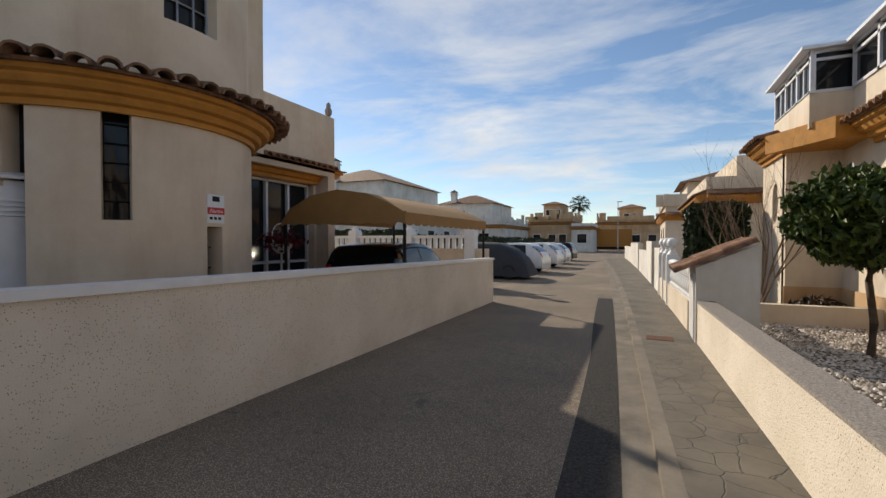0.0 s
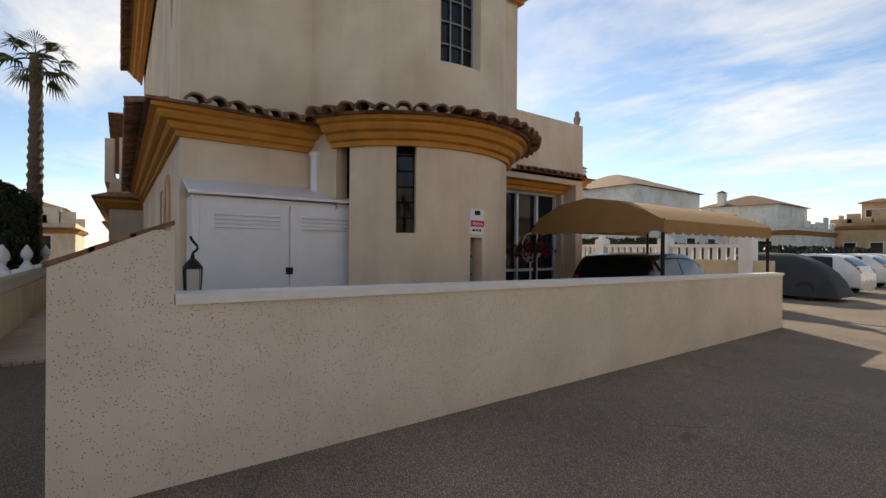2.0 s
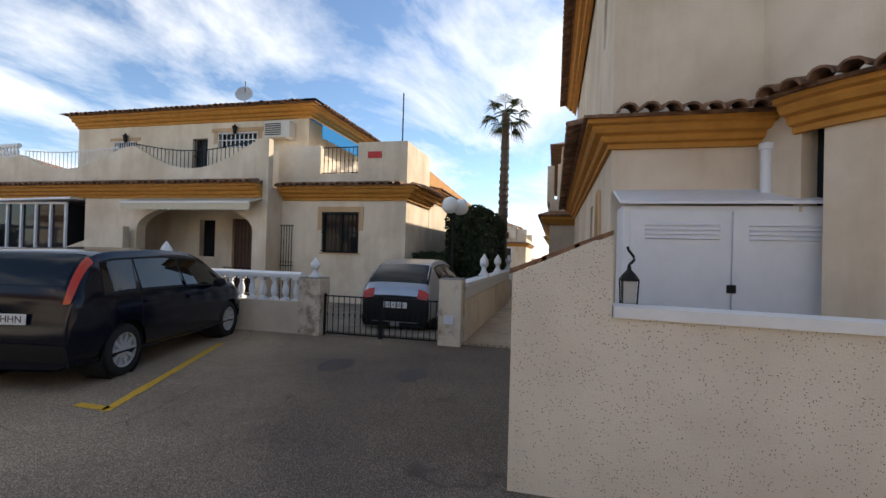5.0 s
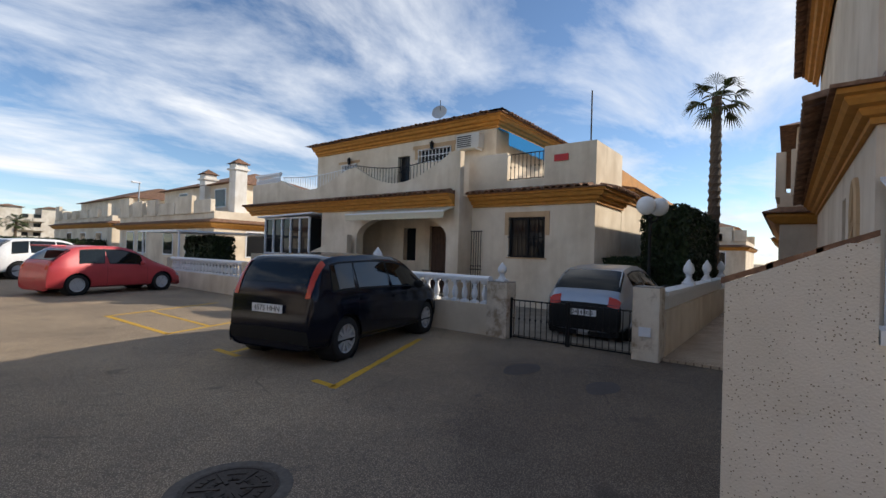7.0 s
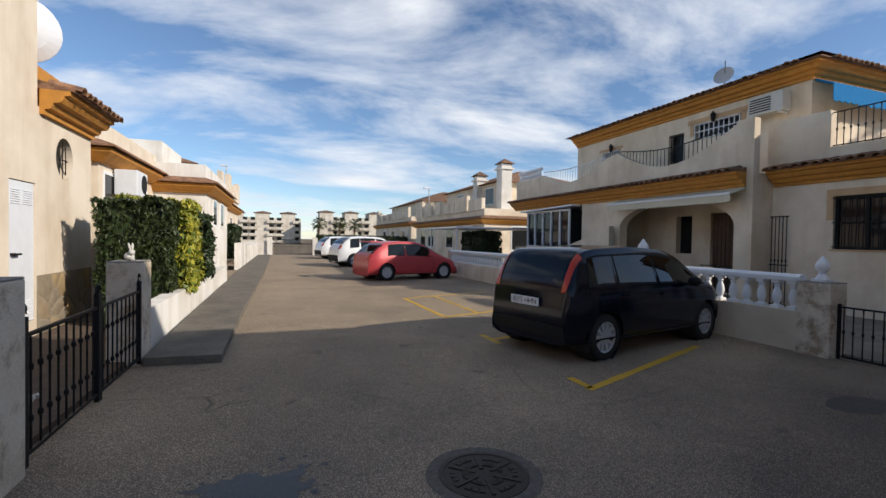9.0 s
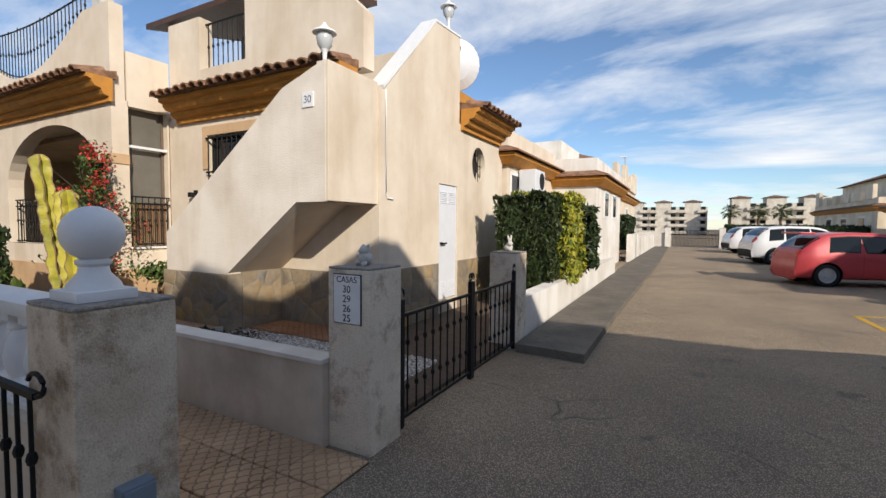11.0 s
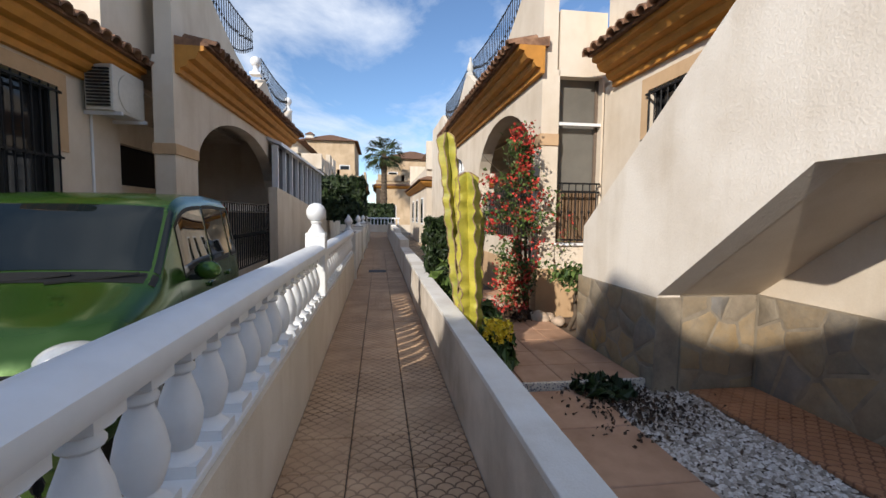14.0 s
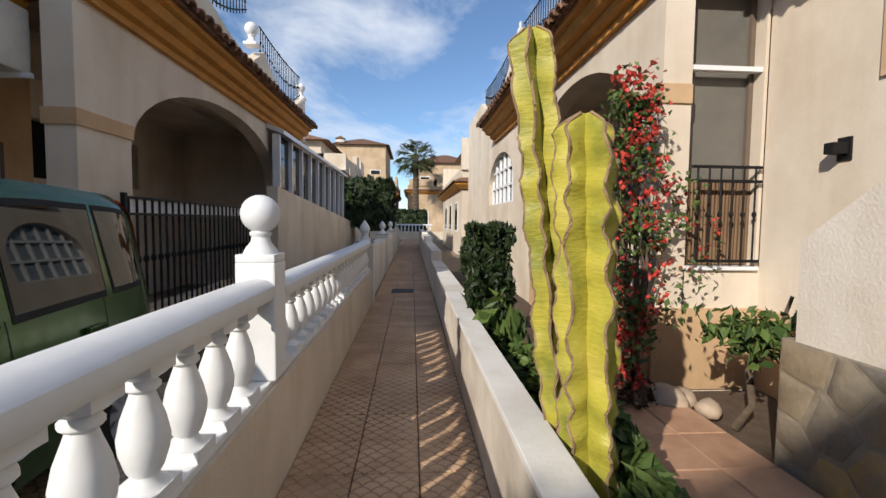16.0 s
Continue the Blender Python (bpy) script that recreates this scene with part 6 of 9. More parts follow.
    for cx, cy, cz in ([chim] if isinstance(chim, tuple) else chim or ()):
        bm = bmesh.new()
        box(bm, cx - 0.35, cx + 0.35, cy - 0.35, cy + 0.35, h1, cz, 0.02)
        box(bm, cx - 0.45, cx + 0.45, cy - 0.45, cy + 0.45, cz - 0.35, cz - 0.25)
        ch = part("chimney", bm, WHITE_WALL, t)
        bm = bmesh.new()
        a = [bm.verts.new((cx + sx * 0.48, cy + sy * 0.48, cz)) for sx, sy in ((-1, -1), (1, -1), (1, 1), (-1, 1))]
        tip = bm.verts.new((cx, cy, cz + 0.35))
        for i in range(4):
            bm.faces.new((a[i], a[(i + 1) % 4], tip))
        part("chimney_cap", bm, TILE, ch)
    return t


E_W = lambda us, z, w_, h_: [("E", u, z, w_, h_) for u in us]
S_W = lambda us, z, w_, h_: [("S", u, z, w_, h_) for u in us]
W_W = lambda us, z, w_, h_: [("W", u, z, w_, h_) for u in us]
N_W = lambda us, z, w_, h_: [("N", u, z, w_, h_) for u in us]
# west row, southwards
villa("cream house with white chimneys and tiled eaves", -22, -11.6, -37, -23.5, 2.75, 5.2, 2.0, None, E_W((-26, -29, -33, -35), 1.0, 1.2, 1.3) + E_W((-27, -32), 3.9, 1.2, 1.0) + N_W((-14, -17), 1.0, 1.2, 1.3), [(-13.6, -25.0, 6.2), (-13.6, -28.6, 5.9)])
villa("cream house row at the end of the car park", -22, -12, -56, -40, 3.0, 5.2, 1.6, None, E_W((-43, -47, -51), 1.0, 1.3, 1.3))
# east row, southwards
villa("white house end with tiled eaves beside the hedge", 2.9, 12, -16.2, -11.6, 3.3, 4.4, 1.0, CREAM, W_W((-12.3,), 1.9, 0.8, 0.9), None, False)
villa("white gabled house along the pavement", 1.5, 12, -22, -15.9, 3.1, 4.6, 1.5, WHITE_WALL, W_W((-18, -20), 1.9, 0.7, 0.8), None, False)
villa("cream house further along the pavement", 2.2, 12, -36, -25, 3.3, 5.2, 1.5, CREAM, W_W((-27, -31), 1.6, 0.9, 1.0))
# west passage, behind the rounded house
villa("peach house with ochre eaves along the passage", -30, -16.4, -0.3, 8.5, 2.9, 5.4, 0.35, CREAM_A, S_W((-18, -21, -25), 1.2, 0.7, 1.0) + S_W((-19, -24), 4.0, 0.7, 1.0))
villa("peach house further along the passage", -46, -33, -0.5, 8.5, 2.9, 5.4, 0.35, CREAM_A, S_W((-35, -39), 1.2, 0.7, 1.0))
villa("cream house across the passage end", -60, -48, -9, -3, 2.8, 4.6, 1.0, CREAM_C, E_W((-5, -7), 1.2, 0.9, 1.1))
# north-west row
villa("white house with a tall chimney and roof terrace", -34, -20, 34, 50, 3.6, 7.2, 2.0, WHITE_WALL, S_W((-31, -28, -24), 1.2, 1.4, 1.4) + S_W((-29, -25), 4.8, 1.4, 1.2) + E_W((38, 42, 46), 1.2, 1.4, 1.4), (-27.5, 36, 9.3))
villa("white house with a chimney behind the hedge", -27, -15.5, 53, 66, 3.4, 6.4, 2.0, WHITE_WALL, S_W((-25, -22, -18), 1.2, 1.3, 1.3) + S_W((-22,), 4.4, 1.4, 1.1), (-23.0, 55.5, 8.0))
villa("tan house with a small roof tower", -15.5, -9.0, 66, 76, 4.2, 7.0, 1.9, SAND, S_W((-14.2, -12, -10.5), 1.4, 1.0, 1.1) + S_W((-12.8, -11.6), 5.4, 0.9, 0.8))
villa("white flat-roofed house between the tan houses", -9.0, -6.2, 64, 72, 3.4, 3.6, 0.6, WHITE_WALL, S_W((-7.6,), 1.3, 1.2, 1.2), None, False)
villa("tan house with a roof tower closing the street", -7.2, 3.5, 82, 94, 4.6, 7.4, 3.4, SAND, S_W((-5.5, -3, -1, 1.5), 1.4, 1.2, 1.2) + S_W((-2.6, -1.4), 5.6, 0.8, 0.8))
# north-east row
villa("cream house behind the garden wall, further up the street", 1.9, 9, 17, 24, 3.0, 4.4, 1.0, CREAM, W_W((19, 22), 1.2, 0.9, 1.1), None, False)
villa("cream house far up the street", 1.2, 8, 29, 37, 3.0, 5.0, 1.2, CREAM, W_W((31, 34), 1.2, 0.9, 1.1))
# along the alley, eastwards
villa("cream house with an outside stair along the alley", 22, 33, -11, -4.9, 3.1, 5.2, 1.0, CREAM, W_W((-6.5,), 1.2, 1.0, 1.2) + N_W((24, 27, 30), 1.1, 1.0, 1.2) + N_W((25, 29), 3.9, 1.0, 1.0))
villa("shaded cream house further along the alley", 23, 36, 0.2, 7, 3.1, 5.0, 1.0, CREAM, S_W((25, 28, 31), 1.1, 1.0, 1.2))
villa("tan tower house closing the alley", 48, 60, -1.2, 6, 4.2, 9.0, 1.0, TAN, W_W((1.5, 4), 1.2, 1.0, 1.2) + W_W((0.8, 3.2), 5.6, 0.9, 0.9), (49.5, 4.3, 9.6))
villa("cream house with tiled roof at the alley end", 50, 62, -10.5, -2.4, 4.6, 7.6, 0.8, TAN, W_W((-4, -7), 1.2, 1.0, 1.2) + W_W((-4.2, -6.6, -9), 5.2, 0.9, 0.9))
w = thing("alley_end_wall", (40, -2.7, 0), 0, "white balustrade wall closing the alley", "wall", kind="structure")
box_part("wall_body", CREAM, w, 39.8, 40, -6, 0.5, 0, 0.65)
balustrade("white-painted balustrade at the alley end", (39.9, -4.5), (39.9, -1), 0.65, 1.25, 0.3)


def apartment(label, x0, x1, y0, y1, h, floors, n):
    t = thing("apartment_block", ((x0 + x1) / 2, (y0 + y1) / 2, 0), 0, label, "apartment block", "apartment blocks", "structure")
    bm = bmesh.new()
    box(bm, x0, x1, y0, y1, 0, h)
    for i in range(n):
        if i % 3 == 1:
            x = x0 + (x1 - x0) * (i + 0.5) / n
            box(bm, x - 1.4, x + 1.4, y1 - 4, y1 + 0.6, 0, h + 1.0)
    part("wall", bm, plaster("apartment_cream", (0.66, 0.62, 0.55), 0.2) if "apartment_cream" not in bpy.data.materials else bpy.data.materials["apartment_cream"], t)
    for f in range(floors):
        for i in range(n):
            if i % 3 == 1:
                continue
            x = x0 + (x1 - x0) * (i + 0.5) / n
            z = 0.6 + f * h / floors
            ww = (x1 - x0) / n * 0.62
            bm = bmesh.new()
            box(bm, x - ww / 2, x + ww / 2, y1, y1 + 0.05, z, z + 0.85)
            wd = part("window", bm, GLASS, t)
            bm = bmesh.new()
            box(bm, x - ww / 2 - 0.3, x + ww / 2 + 0.3, y1 + 0.1, y1 + 1.1, z - 0.35, z + 0.2)
            part("balcony", bm, bpy.data.materials["apartment_cream"], wd)
    for i in range(n):
        if i % 3 == 1:
            x = x0 + (x1 - x0) * (i + 0.5) / n
            bm = bmesh.new()
            a = [bm.verts.new((x + sx * 1.8, y1 - 1.7 + sy * 2.6, h + 1.0)) for sx, sy in ((-1, -1), (1, -1), (1, 1), (-1, 1))]
            tip = bm.verts.new((x, y1 - 1.7, h + 1.5))
            for j in range(4):
                bm.faces.new((a[j], a[(j + 1) % 4], tip))
            part("tower_roof", bm, TILE, t)


apartment("white four-storey apartment block with balconies", -5, 9, -118, -104, 5.6, 4, 8)
apartment("white four-storey apartment block with balconies", -28, -9, -112, -98, 5.9, 4, 11)
apartment("white four-storey apartment block with balconies", -62, -32, -104, -90, 5.6, 4, 13)
apartment("white four-storey apartment block with balconies", -100, -68, -92, -78, 5.2, 4, 13)
# far sliding gate
fg = thing("sliding_gate", (-1.7, -40, 0), 0, "dark barred sliding gate closing the road", "gate")
grille(fg, (-3.3, -40), (-0.2, -40), 0.1, 1.3, 34, 0, 0.02, (0.0, 0.5, 1.0))
for x in (0.1, -3.5):
    pillar(x - 0.2, x + 0.2, -40.2, -39.8, 1.5, "white rendered gate pillar at the road end", WHITE_WALL)
w = thing("end_wall_south", (-10, -41, 0), 0, "white boundary wall with a dark hedge at the road end", "wall", kind="structure")
box_part("wall_body", WHITE_WALL, w, -12, -3.7, -40.3, -40.0, 0, 1.1)
box_part("wall_east", WHITE_WALL, w, 0.3, 6, -40.3, -40.0, 0, 1.1)


def road_lamp(x, y, h):
    t = thing("street_lamp", (x, y, 0), 0, "tall thin steel street lamp", "street lamp", "street lamps")
    bm = bmesh.new()
    tube(bm, (0, 0, 0), (0, 0, h), 0.07, 0.04, 8)
    part("pole", bm, plain("lamp_steel", (0.35, 0.36, 0.37), 0.5, 0.6), t, "", None, True)
    bm = bmesh.new()
    box(bm, -0.1, 0.5, -0.12, 0.12, h - 0.03, h + 0.08, 0.02)
    part("lamp_head", bm, WHITE_METAL, t, "", None, True)


road_lamp(3.9, -45, 7.8)
road_lamp(-2.8, 60, 6.4)
road_lamp(-13, -38, 6.0)

# ---------- garden house to the north-east ----------
G = thing("garden_house", (6, 12, 0), 0, "cream house with ochre eaves and a glazed roof room", "house", kind="structure")
bm = bmesh.new()
panel(bm, "x", 2.6, 11.05, 12.8, 0, 3.5, 0.25, [("round", 11.75, 2.3, 0.22, 0.42)])
panel(bm, "y", 10.95, 2.6, 3.55, 0, 3.5, 0.25)
panel(bm, "x", 3.5, 5.5, 10.95, 0, 3.4, 0.25)
panel(bm, "y", 5.5, 3.5, 10, 0, 3.4, 0.25)
box(bm, 3.9, 10, 5.9, 15.2, 0, 3.4)
box(bm, 2.95, 5.0, 11.3, 12.8, 0, 3.4)
box(bm, 2.7, 3.3, 10.0, 12.35, 3.5, 4.15)
box(bm, 3.3, 8, 6.2, 12.35, 3.4, 4.12)
part("wall", bm, CREAM, G)
box_part("oval_pane", GLASS, G, 2.78, 2.8, 11.4, 12.1, 1.8, 2.8)
eave(G, [(2.6, 11.0), (2.6, 12.75)][::-1], 3.22)
eave(G, [(3.5, 5.5), (3.5, 9.6)][::-1], 3.1)
bm = bmesh.new()
prism(bm, [(2.25, 10.95), (3.5, 10.95), (3.5, 9.6), (2.95, 9.6)], 3.24, 3.6)
part("ochre_gusset", bm, OCHRE, G, "ochre-painted eave end")
bm = bmesh.new()
box(bm, 2.57, 3.55, 10.91, 10.94, 0.05, 0.6)
box(bm, 3.46, 3.49, 5.5, 10.9, 0.05, 0.6)
part("sand_base", bm, SAND, G)
gr = thing("glazed_roof_room", (5.0, 9.5, 4.12), 0, "white-framed glazed room on the roof terrace", "conservatory", kind="structure")
bm = bmesh.new()
prism(bm, [(2.74, 12.3), (2.74, 10.04), (3.31, 10.04), (3.31, 6.3), (7.9, 6.3), (7.9, 12.3)], 4.12, 4.86)
part("glazing", bm, GLASS, gr)
for x, ys_ in ((2.7, (10.0, 10.75, 11.5, 12.3)), (3.27, (6.3, 7.2, 8.1, 9.0, 9.9))):
    for y in ys_:
        box_part("mullion", WHITE_METAL, gr, x, x + 0.08, y - 0.035, y + 0.035, 4.12, 4.87)
for y in (10.4, 11.15, 11.9):
    box_part("sash", WHITE_METAL, gr, 2.715, 2.745, y - 0.02, y + 0.02, 4.15, 4.7)
for z in (4.12, 4.68, 4.82):
    box_part("transom", WHITE_METAL, gr, 2.7, 2.78, 10.0, 12.3, z, z + 0.05)
    box_part("transom", WHITE_METAL, gr, 3.27, 3.35, 6.3, 9.9, z, z + 0.05)
    box_part("transom", WHITE_METAL, gr, 2.7, 3.35, 9.99, 10.07, z, z + 0.05)
bm = bmesh.new()
prism(bm, [(2.55, 12.45), (2.55, 9.86), (3.15, 9.86), (3.15, 6.15), (8.05, 6.15), (8.05, 12.45)], 4.87, 4.93)
part("sheet_roof", bm, WHITE_METAL, gr)
# low front wall with rough coping, meter hut and balustrade
w = thing("front_wall_east", (0.9, 5, 0), 0, "cream stone-dash low front wall with rough grey coping", "wall", kind="structure")
bm = bmesh.new()
ws = [1.5, 3, 5, 7.1]
prism(bm, [(wall_x(y), y) for y in ws] + [(wall_x(y) + 0.2, y) for y in ws[::-1]], -0.05, 0.64)
part("wall_body", bm, DASH, w)
bm = bmesh.new()
prism(bm, [(wall_x(y) - 0.012, y) for y in ws] + [(wall_x(y) + 0.212, y) for y in ws[::-1]], 0.642, 0.67)
part("coping", bm, CAPSTONE, w)
hx = wall_x(7.6)
ht = thing("meter_hut", (hx + 0.5, 7.6, 0), 0, "white plastered meter hut with a small clay-tiled roof", "hut", kind="structure")
bm = bmesh.new()
prism(bm, [(hx, 0), (hx + 0.75, 0), (hx + 0.75, 1.46), (hx, 1.12)], 7.1, 8.05, "y")
part("hut_wall", bm, WHITE_WALL, ht)
for i in range(5):
    for j in range(3):
        put("roof_tile", TILE_MESH, ht, pose(hx + 0.72 - j * 0.3, 7.14 + i * 0.215, 1.49 - j * 0.136, 0, 24, 180))
box_part("hut_door", WHITE_METAL, ht, hx - 0.02, hx - 0.002, 7.2, 7.6, 0.1, 1.05, 0.004)
for i in range(5):
    box_part("louvre", WHITE_METAL, ht, hx - 0.03, hx - 0.018, 7.24, 7.56, 0.85 + i * 0.035, 0.868 + i * 0.035)
bm = bmesh.new()
ws = [8.05, 10, 12, 13.4]
prism(bm, [(wall_x(y), y) for y in ws] + [(wall_x(y) + 0.2, y) for y in ws[::-1]], -0.05, 0.55)
part("low_wall", bm, CREAM, ht)
balustrade("white-painted balustrade above the garden wall", (wall_x(8.1) + 0.1, 8.1), (wall_x(11.2) + 0.1, 11.2), 0.55, 1.1, 0.22)
for y in (11.3, 12.3, 13.3):
    bm = bmesh.new()
    box(bm, wall_x(y) - 0.02, wall_x(y) + 0.25, y - 0.13, y + 0.13, 0, 1.15, 0.01)
    single("wall_post", bm, WHITE, "white balustrade post", "post", kind="structure")
    finial((wall_x(y) + 0.11, y, 1.15), 0.12)
w = thing("street_wall_east", (0.3, 24, 0), 0, "white street walls with gate openings up the street", "wall", kind="structure")
bm = bmesh.new()
for y0, y1, h in ((13.5, 15.2, 1.3), (16.4, 19, 1.5), (19, 24, 1.1), (25, 33, 1.4), (33, 42, 1.1)):
    prism(bm, [(wall_x(y0) + 0.02, y0), (wall_x(y1) + 0.02, y1), (wall_x(y1) + 0.25, y1), (wall_x(y0) + 0.25, y0)], -0.05, h)
part("wall_body", bm, WHITE_WALL, w)
slab("citrus_bed", [(wall_x(1.5) + 0.2, 1.5), (wall_x(7) + 0.2, 7.05), (2.4, 8.05), (2.4, 10.9), (3.5, 10.9), (3.5, 5.5), (4.6, 5.5), (4.6, 1.5)], -0.1, 0.09, SOIL, "soil bed under white gravel", "garden")
bm = bmesh.new()
box(bm, 1.75, 3.46, 9.2, 9.4, 0.05, 0.42)
single("bed_wall", bm, CREAM, "low cream wall behind the gravel bed", "wall", kind="structure")
bm = bmesh.new()
prism(bm, [(1.6, 3.0), (3.46, 4.0), (3.46, 4.15), (1.6, 3.15)], 0.05, 0.32)
single("bed_edge", bm, SAND, "sand-coloured edging of the gravel bed", "edging", kind="structure")
# north-west garden fence and hedge line behind the carport
w = thing("fence_wall_north", (-9, 14, 0), 0, "white fence wall with slotted panels and ball finials", "wall", kind="structure")
box_part("wall_body", CREAM_A, w, -16, -4.6, 13.9, 14.1, 0, 1.25)
for i in range(4):
    x = -5.2 - i * 2.3
    box_part("fence_post", WHITE, w, x - 0.17, x + 0.17, 13.8, 14.2, 0, 1.85, 0.01)
    finial((x, 14.0, 1.85), 0.16)
    for j in range(8):
        box_part("slat", WHITE, w, x - 2.05 + j * 0.23, x - 1.93 + j * 0.23, 13.95, 14.05, 1.25, 1.6)
    box_part("top_rail", WHITE, w, x - 2.13, x - 0.17, 13.9, 14.1, 1.6, 1.7)


# ---------- cars ----------


def paint(name, base, metallic=0.35, rough=0.3, spec=0.5, coat=0.3):
    k = Mat(name, rough, metallic, spec)
    k.colour(k.ramp(k.noise(3, 4), [(0.3, tuple(v * 0.86 for v in base)), (0.7, base)]))
    k.b.inputs["Coat Weight"].default_value = coat
    k.b.inputs["Coat Roughness"].default_value = 0.06
    k.rough(k.noise(20, 3), rough - 0.05, rough + 0.1)
    return k.m


LAMP_RED = plain("tail_lamp_red", (0.55, 0.045, 0.015), 0.15, 0, 0.15, 30, 0.02, 0.6)
LAMP_CLEAR = plain("lamp_clear", (0.55, 0.57, 0.58), 0.12, 0.3, 0.2, 40, 0.05, 0.6)
PLATE_INK = plain("plate_ink", (0.01, 0.01, 0.012), 0.5)


def wheel_meshes(r, w, spokes):
    bm = bmesh.new()
    prof = [(r * 0.66, -w / 2), (r * 0.9, -w / 2), (r * 0.97, -w * 0.42), (r, -w * 0.25), (r, w * 0.25), (r * 0.97, w * 0.42), (r * 0.9, w / 2), (r * 0.66, w / 2)]
    lathe(bm, prof, seg=32, caps=False)
    tyre = finish(bm, "tyre", RUBBER, 40)
    bm = bmesh.new()
    lathe(bm, [(r * 0.1, w * 0.30), (r * 0.62, w * 0.2), (r * 0.62, w * 0.42), (r * 0.68, w * 0.46), (r * 0.68, w * 0.1), (r * 0.1, w * 0.08)], seg=32, caps=False)
    lathe(bm, [(0.001, w * 0.12), (r * 0.67, w * 0.12)], seg=32, caps=False)
    lathe(bm, [(0.001, w * 0.44), (r * 0.13, w * 0.43), (r * 0.15, w * 0.3)], seg=16)
    for i in range(spokes):
        a = 2 * math.pi * i / spokes
        m = Matrix.Rotation(a, 4, "Z")
        vs = prism(bm, [(r * 0.1, -r * 0.075), (r * 0.64, -r * 0.055), (r * 0.64, r * 0.055), (r * 0.1, r * 0.075)], w * 0.3, w * 0.42)
        bmesh.ops.transform(bm, matrix=m, verts=vs)
    rim = finish(bm, "rim", ALLOY, 40)
    return tyre, rim


def car(name, label, loc, heading, L, Wd, top, belt, mat, wheels, r, glass, plate=None, plan=1.0, tail="side", spokes=8, lower=None, low=0.2, tumble=0.78, bumper=0.6, lamps=True):
    """A car: +x ahead, centre on the ground. top: (x, z) along the centre line from the tail up and over to the nose.
    belt: (x, z) of the shoulder. wheels: front and rear axle x. glass: named stretches (x0, x1) of side panes."""
    t = thing(name, (*loc, 0), heading, label, "car")
    tp = np.array(top, float)
    seg = np.hypot(np.diff(tp[:, 0]), np.diff(tp[:, 1]))
    s = np.concatenate([[0], np.cumsum(seg)])
    N = 90
    ss = np.linspace(0, s[-1], N)
    X, Z = np.interp(ss, s, tp[:, 0]), np.interp(ss, s, tp[:, 1])
    for _ in range(3):
        X[1:-1] = (X[:-2] + 2 * X[1:-1] + X[2:]) / 4
        Z[1:-1] = (Z[:-2] + 2 * Z[1:-1] + Z[2:]) / 4
    bx, bz = zip(*belt)
    hw = Wd / 2
    zroof = max(Z)

    def half(x):
        e = min(1.0, (L / 2 - abs(x)) / 0.5)
        e = max(0.0, e)
        return hw * (1 - plan * 0.16 * (1 - e) ** 2.2)

    def sec(x, z):
        w = half(x)
        b = float(np.interp(x, bx, bz))
        b = min(b, z - 0.015)
        k = max(0.0, min(1.0, (z - b) / (zroof - b + 1e-6)))
        wt = w * (0.93 - (0.93 - tumble) * k)
        lo = min(low, z - 0.1)
        m = lo + (b - lo) * 0.45
        edge = z - 0.05 - 0.03 * k if z - b > 0.1 else b + (z - b) * 0.5
        return [(0.0, lo), (w * 0.8, lo), (w * 0.95, lo + 0.05), (w * 0.985, lo + (m - lo) * 0.5), (w, m), (w * 0.995, m + (b - m) * 0.6), (w * 0.97, b), (wt * 1.0, edge), (wt * 0.93, z - 0.018), (wt * 0.6, z - 0.004), (0.0, z)]

    Q = 10

    def at(i, q, side, off=0.0):
        f = i - int(i)
        a, b2 = int(i), min(int(i) + 1, N - 1)
        x, z = X[a] * (1 - f) + X[b2] * f, Z[a] * (1 - f) + Z[b2] * f
        p = sec(x, z)
        j = min(int(q), Q - 1)
        g = q - j
        y, zz = p[j][0] * (1 - g) + p[j + 1][0] * g, p[j][1] * (1 - g) + p[j + 1][1] * g
        v = Vector((x, side * y, zz))
        if off:
            n = Vector((np.sign(x) * max(0, abs(x) - L / 2 + 0.55) * 1.8, side * y * 1.3, (zz - 0.75) * 1.2))
            v += n.normalized() * off
        return v

    # shell with wheel openings
    bm = bmesh.new()
    grid = {}
    sub = [0, 1, 2, 2.5, 3, 3.5, 4, 4.5, 5, 5.5, 6, 6.5, 7, 7.5, 8, 9, 10]
    for side in (1, -1):
        for i in range(N):
            for q in sub:
                v = at(i, q, side)
                if 1 < q <= 5.5:
                    for wx in wheels:
                        d = math.hypot(v.x - wx, v.z - r)
                        R2 = r * 1.14
                        if R2 * 0.8 < d < R2 * 1.2 and d > 0:
                            v.x, v.z = wx + (v.x - wx) * R2 / d, r + (v.z - r) * R2 / d
                grid[side, i, q] = bm.verts.new(v)
    for side in (1, -1):
        for i in range(N - 1):
            for a, b2 in zip(sub, sub[1:]):
                vs = (grid[side, i, a], grid[side, i + 1, a], grid[side, i + 1, b2], grid[side, i, b2])
                c = sum((v.co for v in vs), Vector()) / 4
                if a >= 1 and any(math.hypot(c.x - wx, c.z - r) < r * 1.12 for wx in wheels) and abs(c.y) > hw * 0.6:
                    continue
                try:
                    bm.faces.new(vs)
                except ValueError:
                    pass
    for i in (0, N - 1):
        ring = [grid[1, i, q] for q in sub] + [grid[-1, i, q] for q in sub[::-1]]
        try:
            bm.faces.new(ring)
        except ValueError:
            pass
    part("body", bm, mat, t, "", 38, True)

